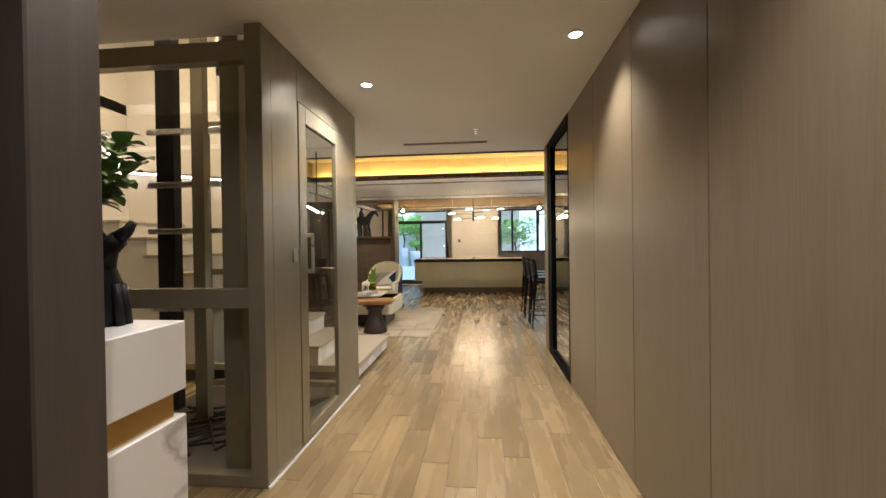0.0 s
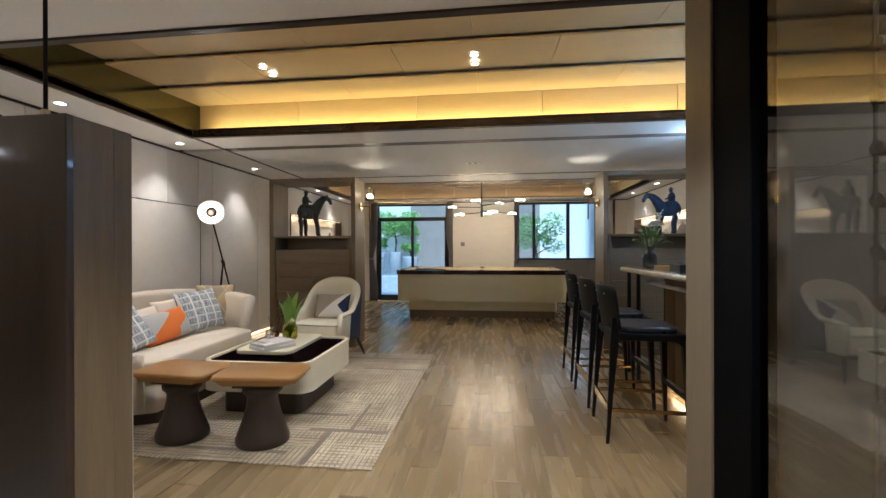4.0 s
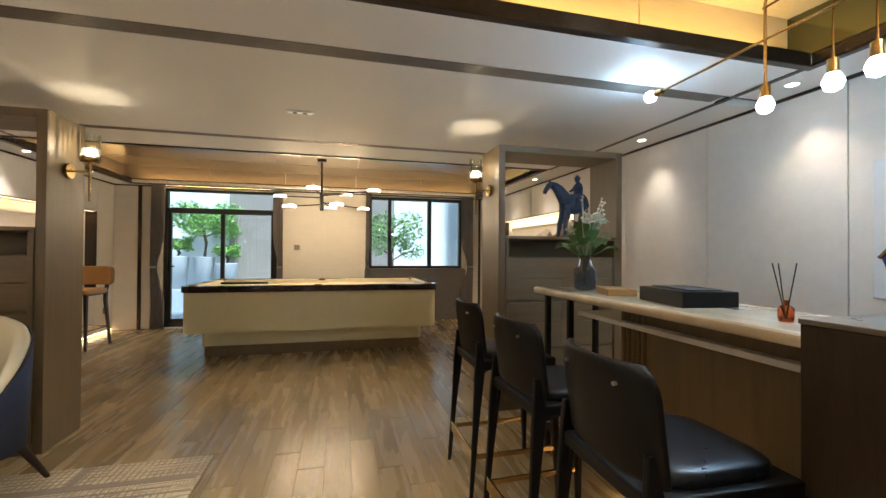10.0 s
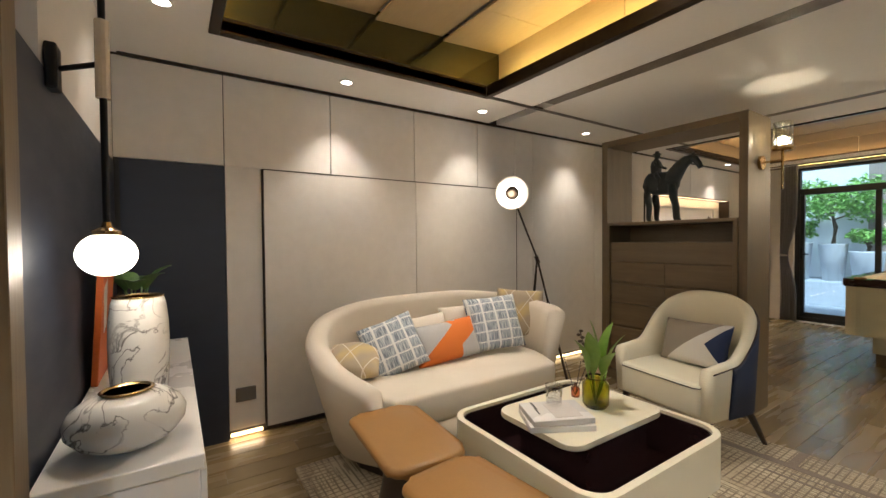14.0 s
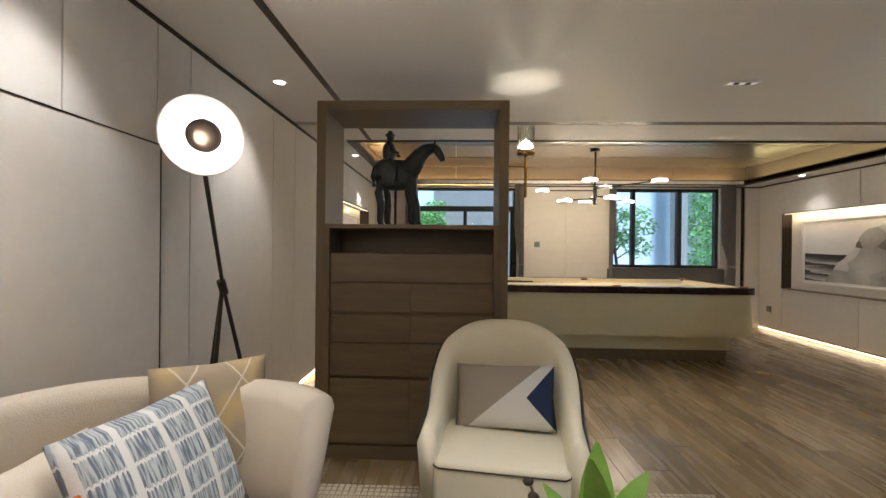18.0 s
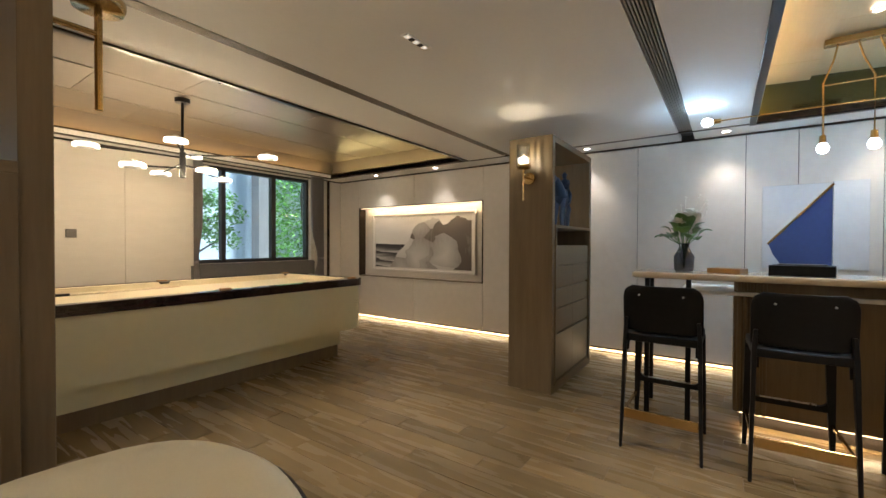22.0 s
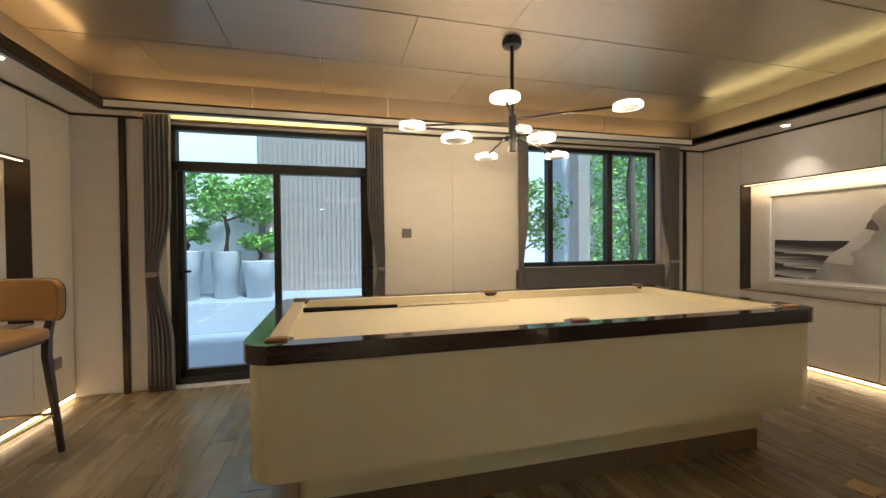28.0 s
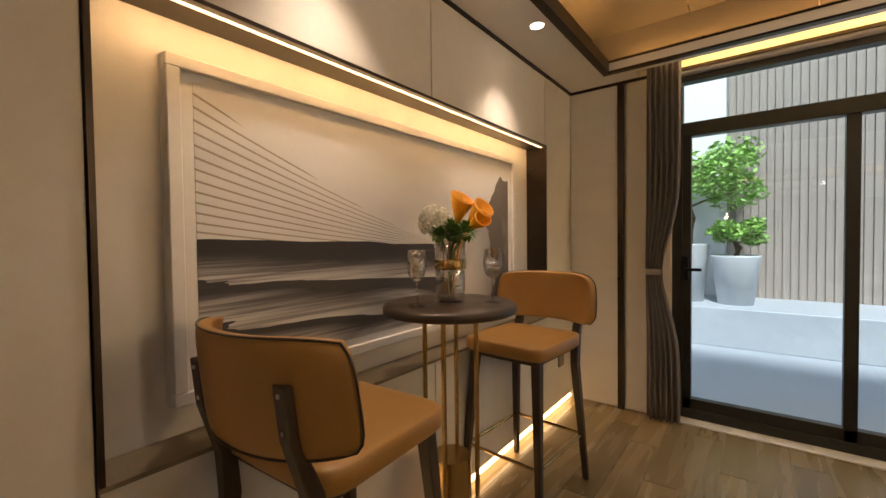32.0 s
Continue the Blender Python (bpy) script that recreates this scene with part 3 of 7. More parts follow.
def niche_wall(name, face, side, ny0, ny1, y0):
    """Core of a side wall with a shallow niche let into it."""
    bm = B()
    b0, b1 = face - side * 0.02, face - side * 0.28
    for a in ((y0, ny0, 0, 2.75), (ny1, 13.2, 0, 2.75), (ny0, ny1, 0, NZ0 - 0.02), (ny0, ny1, NZ1 + 0.02, 2.75)):
        box(bm, min(b0, b1), a[0], a[2], max(b0, b1), a[1], a[3])
    structure(name, bm, m_gap, "wall core behind fabric panels", "wall")
    n0, n1 = face - side * 0.13, face - side * 0.28
    structure(name + "_niche", box(B(), min(n0, n1), ny0, NZ0, max(n0, n1), ny1, NZ1), m_linen, "pale back of a picture niche", "wall")
    fr = thing("niche_frame", "dark bronze frame lining a lit wall niche", "frame", "niche frames")
    e0, e1 = face - side * 0.13, face + side * 0.012
    xa, xb = min(e0, e1), max(e0, e1)
    part("jamb", box(B(), xa, ny0, NZ0, xb, ny0 + 0.012, NZ1), m_bronze, fr)
    part("jamb", box(B(), xa, ny1 - 0.012, NZ0, xb, ny1, NZ1), m_bronze, fr)
    part("sill", box(B(), xa, ny0, NZ0 - 0.012, xb, ny1, NZ0), m_veneer, fr, "grey-brown sill")
    part("head", box(B(), xa, ny0, NZ1, xb, ny1, NZ1 + 0.012), m_bronze, fr)
    l0, l1 = face - side * 0.018, face - side * 0.011
    part("led_strip", box(B(), min(l0, l1), ny0 + 0.03, NZ1 - 0.006, max(l0, l1), ny1 - 0.03, NZ1 - 0.001), m_nicheled, fr, "warm LED strip")


niche_wall("wall_west", WL, 1, 10.1, 12.47, 4.85)
niche_wall("wall_east", WR, -1, 10.05, 12.47, 5.0)
left = [(a, b, LOW, TOP - 0.02) for a, b in ((7.9, 8.14), (8.14, 9.11), (9.11, 9.53), (9.53, 10.1))]
left += [(a, b, 1.745, TOP - 0.02) for a, b in ((4.87, 5.42), (5.42, 6.1), (6.1, 6.79), (6.79, 7.44), (7.44, 7.9))]
left += [(5.42, 5.637, LOW, 1.745)]
for a, b in ((10.1, 11.27), (11.27, 12.47)):
    left += [(a, b, LOW, NZ0 - 0.012), (a, b, NZ1 + 0.012, TOP - 0.02)]
left.append((12.47, FAR, LOW, TOP - 0.02))
wall_panels("wall_west_panels", WL, 1, left, "pale linen wall panels with thin dark joints", m_linen)
right = [(a, b, LOW, TOP - 0.02) for a, b in ((5.18, 5.42), (5.42, 6.2), (6.2, 6.75), (6.75, 7.14), (7.14, 8.1), (8.1, 9.08), (9.08, 10.05))]
for a, b in ((10.05, 11.27), (11.27, 12.47)):
    right += [(a, b, LOW, NZ0 - 0.012), (a, b, NZ1 + 0.012, TOP - 0.02)]
right.append((12.47, FAR, LOW, TOP - 0.02))
wall_panels("wall_east_panels", WR, -1, right, "pale linen wall panels with thin dark joints", m_linen)
# large framed board behind the sofa, navy panel beside it
fb = thing("sofa_wall_board", "large pale linen board with thin bronze edging behind the sofa", "wall panel", "", "structure")
part("board", box(B(), WL - 0.018, 5.645, 0.04, WL + 0.02, 6.787, 1.735), m_linen, fb)
part("board", box(B(), WL - 0.018, 6.793, 0.04, WL + 0.02, 7.895, 1.735), m_linen, fb)
for a in ((5.639, 0.03, 5.645, 1.741), (7.895, 0.03, 7.901, 1.741), (5.639, 1.735, 7.901, 1.742), (5.639, 0.03, 7.901, 0.04)):
    part("edging", box(B(), WL - 0.01, a[0], a[1], WL + 0.022, a[2], a[3]), m_bronze, fb)
structure("navy_panel_west", box(B(), WL - 0.018, 4.9, 0.0, WL + 0.012, 5.42, 1.74), m_navy, "dark navy wall panel beside the sofa", "wall panel")

# lit strips at the foot of the side walls
for x, y0, y1 in ((WL - 0.012, 5.43, 5.62), (WL - 0.012, 7.92, FAR), (WR + 0.012, 5.2, FAR)):
    structure("foot_led", box(B(), x - 0.008, y0, 0.012, x + 0.008, y1, 0.03), m_strip, "warm LED line at the foot of the wall", "light strip")

# south walls that close the living and bar areas
sw = thing("wall_south_west", "navy panel wall with pale upper part behind the sideboard", "wall", "", "structure")
part("core", box(B(), -3.7, 4.702, 0.172, -1.425, 4.85, 1.70), m_shelfwood, sw, "smoked oak back")
part("end_cap", box(B(), -1.4995, 4.852, 0.172, -1.425, 4.93, 1.70, 0.002, 1), m_shelfwood, sw, "smoked oak end panel")
part("panel", box(B(), -3.43, 4.852, 0.172, -1.5, 4.875, 1.72), m_navy, sw, "dark navy panel")
part("panel", box(B(), -3.7, 4.68, 1.724, -1.95, 4.87, TOP - 0.004), m_linen, sw)
structure("wall_south_east", box(B(), 0.93, 5.0, 0.0, 3.25, 5.18, 2.75), m_linen, "pale wall behind the bar", "wall")

# far wall with garden door and window
DX0, DX1, WX0, WX1, WZ0, WZ1 = -2.76, -1.0, 0.58, 2.36, 0.97, 2.30
bm = B()
for a in ((-4.0, DX0, 0, 2.75), (DX1, WX0, 0, 2.75), (WX1, 3.3, 0, 2.75), (DX0, DX1, 2.30, 2.75), (WX0, WX1, 0, WZ0), (WX0, WX1, WZ1, 2.75)):
    box(bm, a[0], FAR + 0.02, a[2], a[1], FAR + 0.24, a[3])
structure("wall_north", bm, m_linen, "pale end wall with garden door and window", "wall")
nw = thing("wall_north_panels", "pale wall panels between door and window", "wall", "", "structure")
for a, b in ((WL, -3.09), (-3.03, -2.86), (-0.94, -0.2), (-0.2, 0.5), (2.42, 2.68), (2.74, WR)):
    part("panel", box(B(), a + 0.002, FAR, 0.02, b - 0.002, FAR + 0.02, TOP - 0.02), m_linen, nw)
for a in (-3.09, 2.68):
    part("dark_strip", box(B(), a, FAR - 0.012, 0.0, a + 0.04, FAR + 0.02, TOP - 0.01), m_bronze, nw, "dark bronze upright")
structure("window_apron", box(B(), 0.5, FAR - 0.002, 0.0, 2.42, FAR + 0.02, WZ0 - 0.02), m_grey, "grey panel below the window", "wall panel")
structure("curtain_pocket_led", box(B(), -2.9, 12.835, TOP + 0.02, -0.9, 12.85, TOP + 0.035), m_amber, "amber LED line in the curtain pocket", "light strip")
structure("wall_head_trim", box(B(), WL, FAR - 0.008, TOP - 0.018, WR, FAR + 0.012, TOP), m_bronze, "dark line under the ceiling", "trim")
for x in (WL, WR):
    structure("wall_head_trim", box(B(), x - 0.012, 4.9, TOP - 0.018, x + 0.008, FAR, TOP), m_bronze, "dark line under the ceiling", "trim")

door = thing("door_1", "charcoal framed sliding glass garden door with transom", "door", "", "structure")
FY0, FY1 = 13.03, 13.12
for a in ((DX0, 0.0, DX0 + 0.06, 2.30), (DX1 - 0.06, 0.0, DX1, 2.30), (DX0, 2.26, DX1, 2.30), (DX0, 1.90, DX1, 1.99), (DX0, 0.0, DX1, 0.07)):
    part("frame", box(B(), a[0], FY0, a[1], a[2], FY1, a[3], 0.004, 1), m_alu, door)
for a in ((-1.91, 0.07, -1.85, 1.90), (DX0 + 0.06, 0.07, DX0 + 0.11, 1.90), (DX1 - 0.11, 0.07, DX1 - 0.06, 1.90), (DX0 + 0.06, 0.07, DX1 - 0.06, 0.14)):
    part("leaf_stile", box(B(), a[0], FY0 + 0.012, a[1], a[2], FY1 - 0.02, a[3], 0.003, 1), m_alu, door)
for a in ((DX0 + 0.11, 0.14, -1.91, 1.90), (-1.85, 0.14, DX1 - 0.11, 1.90), (DX0 + 0.06, 1.99, DX1 - 0.06, 2.26)):
    p = part("pane", box(B(), a[0], 13.07, a[1], a[2], 13.076, a[3]), m_pane, door)
    p.visible_shadow = False
for x in (DX0 + 0.085, DX1 - 0.085):
    bm = B()
    box(bm, x - 0.012, FY0 - 0.012, 0.94, x + 0.012, FY0 + 0.012, 1.10, 0.004)
    box(bm, x - 0.01, FY0 - 0.045, 1.005, x + 0.09, FY0 - 0.03, 1.025, 0.004)
    box(bm, x - 0.008, FY0 - 0.04, 1.005, x + 0.008, FY0, 1.025)
    part("door_handle", bm, m_black, door, "black lever handle")
structure("door_sill", box(B(), DX0 - 0.02, 12.93, 0.0, DX1 + 0.02, 13.03, 0.012, 0.003, 1), m_white, "pale stone sill at the garden door", "sill")
window = thing("window_1", "charcoal framed three-part window", "window", "", "structure")
for a in ((WX0, WZ0, WX0 + 0.05, WZ1), (WX1 - 0.05, WZ0, WX1, WZ1), (WX0, WZ1 - 0.05, WX1, WZ1), (WX0, WZ0, WX1, WZ0 + 0.05), (0.93, WZ0, 0.99, WZ1), (1.69, WZ0, 1.76, WZ1)):
    part("window_frame", box(B(), a[0], FY0, a[1], a[2], FY1, a[3], 0.004, 1), m_alu, window)
for a in ((WX0 + 0.05, 0.93), (0.99, 1.69), (1.76, WX1 - 0.05)):
    p = part("pane", box(B(), a[0], 13.07, WZ0 + 0.05, a[1], 13.076, WZ1 - 0.05), m_pane, window)
    p.visible_shadow = False
part("window_sill", box(B(), WX0 - 0.03, FAR - 0.02, WZ0 - 0.025, WX1 + 0.03, 13.04, WZ0), m_grey, window)

# corridor: veneered wall, glazed wine room, entry jamb
CX = 0.77
cw = thing("wall_corridor", "tall taupe oak veneer wall panels along the corridor", "wall", "", "structure")
for a, b in ((-1.5, -0.1), (-0.1, 1.0), (1.0, 1.77), (1.77, 2.45), (2.45, 3.15), (3.15, 3.93)):
    part("panel", box(B(), CX, a + 0.003, 0.012, CX + 0.03, b - 0.003, TOP - 0.004, 0.001, 1), m_veneer, cw)
part("core", box(B(), CX + 0.03, -1.5, 0.0, CX + 0.12, 3.9, 2.75), m_gap, cw)
wr = thing("wine_room_front", "dark framed smoked glass front of the wine room", "glass wall", "", "structure")
part("frame", box(B(), CX - 0.002, 3.934, 0.0, CX + 0.07, 3.96, TOP - 0.002, 0.003, 1), m_deepblack, wr)
part("frame", box(B(), CX - 0.005, 4.80, 0.0, CX + 0.07, 5.01, TOP - 0.002, 0.003, 1), m_deepblack, wr)
part("frame", box(B(), CX - 0.005, 3.96, TOP - 0.09, CX + 0.07, 4.80, TOP - 0.002, 0.003, 1), m_deepblack, wr)
part("frame", box(B(), CX - 0.005, 3.96, 0.0, CX + 0.07, 4.80, 0.08, 0.003, 1), m_deepblack, wr)
part("pane", box(B(), CX + 0.02, 3.96, 0.08, CX + 0.03, 4.80, TOP - 0.09), m_pane_dark, wr)
part("end_post", box(B(), CX - 0.012, 5.012, 0.0, CX + 0.15, 5.2, TOP - 0.002, 0.002, 1), m_veneer, wr, "taupe oak end post")
bm = B()
box(bm, 2.0, 1.5, 0, 2.1, 5.0, 2.75), box(bm, 0.85, 1.4, 0, 2.1, 1.5, 2.75)
structure("wall_wine_room", bm, m_shelfwood, "dark back walls of the wine room", "wall")
bm = B()
box(bm, -4.2, -1.6, 0, 0.75, -1.45, 2.75), box(bm, -4.2, -1.5, 0, -4.05, 5.0, 2.75)
structure("wall_entry", bm, m_veneer, "veneered walls behind the entry", "wall")
m_jamb = surf("umber_stained_oak", (0.062, 0.050, 0.044), (0.088, 0.071, 0.062), 2.2, (9, 9, 0.6), rough=0.5, bump=0.06, fine=7)
structure("wall_entry_jamb", box(B(), -3.0, 0.98, 0.0, -0.74, 1.12, TOP - 0.002, 0.004, 1), m_jamb, "dark oak jamb wall at the entry", "wall")

# ---- the garden court outside ----
m_court = surf("pale_paving", (0.38, 0.42, 0.47), (0.47, 0.51, 0.56), 3, rough=0.5, bump=0.05)
m_slat = surf("wood_slat", (0.30, 0.25, 0.22), (0.40, 0.34, 0.30), 3, (6, 6, 0.5), rough=0.6, bump=0.05)
m_render = surf("white_render", (0.76, 0.77, 0.78), (0.84, 0.85, 0.86), 4, rough=0.8, bump=0.1)
m_pot = surf("white_planter", (0.52, 0.54, 0.56), (0.62, 0.64, 0.66), 4, rough=0.4, bump=0.02)
m_leaf = surf("leaf_green", (0.16, 0.36, 0.06), (0.34, 0.58, 0.16), 3, rough=0.5, per_island=0.35, bump=0.05)
m_bark = surf("bark", (0.09, 0.065, 0.045), (0.18, 0.14, 0.10), 8, (4, 4, 1), rough=0.9, bump=0.4)
structure("ground", box(B(), -60, 13.2, -0.6, 60, 80, -0.02), m_court, "pale paving of the garden court", "ground")
structure("court_ledge", box(B(), -6, 15.4, -0.02, 6, 16.6, 0.42, 0.01), m_court, "low white ledge along the court wall", "ledge")
structure("court_wall", box(B(), -7, 16.6, -0.02, 7, 16.9, 4.5), m_render, "tall white court wall", "wall")
bm = B()
box(bm, -7, 13.2, -0.02, -6.8, 16.6, 4.5), box(bm, 6.0, 13.2, -0.02, 6.2, 16.6, 4.5)
structure("court_side_wall", bm, m_render, "white side walls of the court", "wall")
sc = thing("slat_screen", "pale vertical wood slat screen on the court wall", "screen")
part("backing", box(B(), -2.62, 16.56, 0.42, 1.5, 16.595, 3.6), m_slat, sc)
for k in range(50):
    part("slat", box(B(), -2.6 + k * 0.08, 16.54, 0.42, -2.55 + k * 0.08, 16.56, 3.6), m_slat, sc)


def leaves(bm, centre, radius, n, size, flat=0.7):
    for _ in range(n):
        d = Vector((random.gauss(0, 1), random.gauss(0, 1), random.gauss(0, 0.8)))
        d = d.normalized() * random.uniform(0.25, 1) ** 0.6
        p = Vector(centre) + Vector((d.x * radius, d.y * radius, d.z * radius * flat))
        q = Euler((random.uniform(-1, 1), random.uniform(-1, 1), random.uniform(0, 6.3))).to_matrix()
        s = size * random.uniform(0.6, 1.3)
        v = [bm.verts.new(p + q @ Vector(c)) for c in ((0, -s, 0), (s * 0.45, 0, s * 0.12), (0, s, 0), (-s * 0.45, 0, s * 0.12))]
        bm.faces.new(v)


def court_tree(x, y, z, tall, spread, label, n=900, size=0.05):
    t = thing("tree", label, "tree", "court trees")
    bm = B()
    tube(bm, [(0, 0, 0), (0.03, 0.02, tall * 0.3), (-0.03, 0, tall * 0.55), (0.02, 0, tall * 0.8)], 0.045, 8, 0.45)
    tips = []
    for k in range(9):
        a = k * 2.4
        z0 = tall * (0.42 + 0.05 * k)
        tip = (spread * 0.7 * math.cos(a), spread * 0.7 * math.sin(a), z0 + tall * 0.12)
        tube(bm, [(0, 0, z0), (tip[0] * 0.5, tip[1] * 0.5, z0 + tall * 0.08), tip], 0.018, 6, 0.4)
        tips.append(tip)
    part("trunk", bm, m_bark, t)
    bm = B()
    for tip in tips:
        leaves(bm, tip, spread * 0.5, n // 9, size)
    part("crown", bm, m_leaf, t)
    put(t, x, y, z)
    return t


def planter(x, y, z, tall, r):
    p = thing("planter", "tall tapered white planter on the ledge", "planter", "white planters")
    part("pot", lathe(B(), [(r * 0.72, 0), (r * 0.98, tall * 0.96), (r, tall), (r * 0.9, tall), (r * 0.88, tall - 0.05)], 24), m_pot, p, "", True)
    part("soil", lathe(B(), [(r * 0.85, tall - 0.06), (r * 0.5, tall - 0.045)], 16), m_bark, p)
    put(p, x, y, z)


random.seed(3)
planter(-2.98, 15.9, 0.42, 0.72, 0.22)
planter(-2.50, 15.85, 0.42, 0.58, 0.25)
planter(-3.50, 15.8, 0.42, 0.74, 0.24)
court_tree(-2.98, 15.9, 1.09, 1.22, 0.66, "leafy green tree in a white planter", 3200, 0.045)
court_tree(-2.50, 15.85, 0.95, 0.45, 0.26, "small green shrub in a white planter", 1100, 0.035)
court_tree(-3.50, 15.8, 1.1, 0.45, 0.28, "leafy green shrub in a white planter", 700, 0.045)
court_tree(1.15, 14.25, 0.35, 1.75, 0.62, "bonsai-like green tree by the window", 2200, 0.04)
structure("bonsai_bed", box(B(), 0.4, 14.0, -0.02, 1.8, 14.7, 0.35, 0.02), m_render, "white raised bed", "planter")
gw = thing("green_wall", "planted green wall with tall trunks beside the court", "green wall")
bm = B()
for k in range(5200):
    x = random.uniform(3.55, 5.9)
    z = random.uniform(-0.02, 3.9)
    leaves(bm, (x, 16.1 - 0.25 * random.random(), z), 0.12, 1, 0.06)
part("foliage", bm, m_leaf, gw)
part("backing", box(B(), 3.5, 16.3, -0.02, 5.95, 16.58, 4.0), m_render, gw, "pale wall behind the planting")
for x in (4.35, 5.1):
    bm = B()
    tube(bm, [(x, 15.8, -0.02), (x + 0.04, 15.8, 1.2), (x - 0.03, 15.82, 2.4), (x + 0.02, 15.8, 3.9)], 0.10, 10, 0.85)
    part("trunk", bm, m_bark, gw)
structure("court_pier", box(B(), 3.2, 15.9, -0.02, 3.45, 16.2, 4.0), m_slat, "grey stone pier in the court", "pier")

# ---- billiard room ----
def slab_outline(w, d, r):
    return rounded(w, d, r, 6)


pt = thing("pool_table", "ivory lacquer pool table with dark polished rail and beige cloth", "pool table")
PW, PD = 3.06, 1.44
part("body", prism(B(), slab_outline(PW - 0.04, PD - 0.04, 0.13), 0.31, 0.785), m_ivory, pt)
part("lower_tier", prism(B(), slab_outline(PW - 0.40, PD - 0.36, 0.05), 0.13, 0.31), m_ivory, pt)
part("plinth", prism(B(), slab_outline(PW - 0.44, PD - 0.40, 0.04), 0.0, 0.13), m_barwood, pt, "brown wood plinth")
part("rail", ring(B(), slab_outline(PW, PD, 0.14), slab_outline(PW - 0.18, PD - 0.18, 0.06), 0.785, 0.86), m_mahog, pt)
part("cushion", ring(B(), slab_outline(PW - 0.18, PD - 0.18, 0.06), slab_outline(PW - 0.32, PD - 0.32, 0.03), 0.79, 0.855), m_cloth, pt, "beige cloth cushions")
part("bed", box(B(), -PW / 2 + 0.1, -PD / 2 + 0.1, 0.786, PW / 2 - 0.1, PD / 2 - 0.1, 0.80), m_cloth, pt, "beige cloth bed")
for sx in (-1, 0, 1):
    for sy in (-1, 1):
        pk = part("pocket", lathe(B(), [(0.062, 0.0), (0.07, 0.012), (0.07, 0.02), (0.052, 0.022)], 20, (sx * (PW / 2 - 0.125), sy * (PD / 2 - 0.125 + (0.015 if sx == 0 else 0)), 0.836)), m_darkwood, pt, "dark leather pocket")
        part("corner_plate", box(B(), sx * (PW / 2 - 0.13) - 0.045, sy * (PD / 2 - 0.1) - 0.025, 0.856, sx * (PW / 2 - 0.13) + 0.045, sy * (PD / 2 - 0.1) + 0.025, 0.872, 0.008), m_tan, pk, "brown leather pocket plate")
put(pt, -0.20, 11.35)
cue = thing("cue", "billiard cue with dark butt lying on the cloth", "cue")
part("shaft", rod(B(), (0, 0, 0.013), (0.85, 0.02, 0.010), 0.011, 0.007), m_onyx, cue)
part("butt", rod(B(), (-0.62, -0.015, 0.016), (0, 0, 0.013), 0.016, 0.011), m_black, cue)
put(cue, -0.95, 11.78, 0.80)

# chandelier
ch = thing("chandelier", "black branched chandelier with eight round lit discs", "chandelier")
part("canopy", lathe(B(), [(0.06, 2.56), (0.065, 2.575), (0.065, 2.598)], 24), m_black, ch)
part("rod", rod(B(), (0, 0, 1.9), (0, 0, 2.57), 0.012), m_black, ch)
part("hub", rod(B(), (0, 0, 1.86), (0, 0, 2.10), 0.026), m_black, ch)
ARMS = [(148, 0.72, 2.10), (-18, 0.76, 2.15), (230, 0.17, 2.17), (194, 0.44, 1.90), (82, 0.78, 1.99), (60, 0.70, 2.19), (-3, 0.21, 1.96), (38, 0.78, 1.96)]
for ang, ln, z in ARMS:
    ex, ey = ln * math.cos(radians(ang)), ln * math.sin(radians(ang))
    part("arm", rod(B(), (0, 0, (z + 2.0) / 2), (ex, ey, z), 0.008, 0.008, 8), m_black, ch)
    sh = part("lamp_head", lathe(B(), [(0.066, -0.022), (0.07, -0.018), (0.07, 0.0), (0.085, 0.012), (0.085, 0.02), (0.03, 0.034), (0.02, 0.045)], 32, (ex, ey, z)), m_white, ch, "pale disc lamp head", True)
    part("diffuser", ring(B(), [(0.094 * math.cos(math.tau * k / 32), 0.094 * math.sin(math.tau * k / 32)) for k in range(32)], [(0.0715 * math.cos(math.tau * k / 32), 0.0715 * math.sin(math.tau * k / 32)) for k in range(32)], z - 0.016, z + 0.008, (ex, ey)), m_ring, sh, "lit opal ring")
put(ch, CHANDELIER[0], CHANDELIER[1])


def curtain(x, width, y, tie):
    """A gathered curtain, drawn in at a tie two fifths of the way up."""
    c = thing("curtain", "taupe curtain gathered with a tie-back", "curtain", "curtains")
    bm = B()
    nx, nz = 40, 26
    rows = []
    for j in range(nz + 1):
        z = 0.015 + j / nz * (2.38 - 0.015)
        pinch = math.exp(-((z - 1.0) / 0.32) ** 2)
        w = width * (1 - 0.5 * pinch)
        off = tie * width * 0.28 * pinch
        rows.append([bm.verts.new((off + (i / nx - 0.5) * w, 0.028 * math.sin(i * 0.95 + 0.3 * math.sin(z * 3)) * (1 - 0.4 * pinch), z)) for i in range(nx + 1)])
    for a, b in zip(rows, rows[1:]):
        for i in range(nx):
            bm.faces.new((a[i], a[i + 1], b[i + 1], b[i]))
    bmesh.ops.solidify(bm, geom=bm.faces[:], thickness=0.004)
    part("drape", bm, m_curtain, c, "", True)
    part("tie_back", lathe(B(), [(width * 0.25, 0.98), (width * 0.26, 1.0), (width * 0.25, 1.02)], 20, (tie * width * 0.28, 0, 0), (1, 0.4)), m_curtain, c, "", True)
    put(c, x, y)


curtain(-2.79, 0.20, 12.885, -1)
curtain(-0.98, 0.16, 12.885, 1)
curtain(2.43, 0.24, 12.885, 1)
curtain(0.56, 0.10, 12.885, -1)


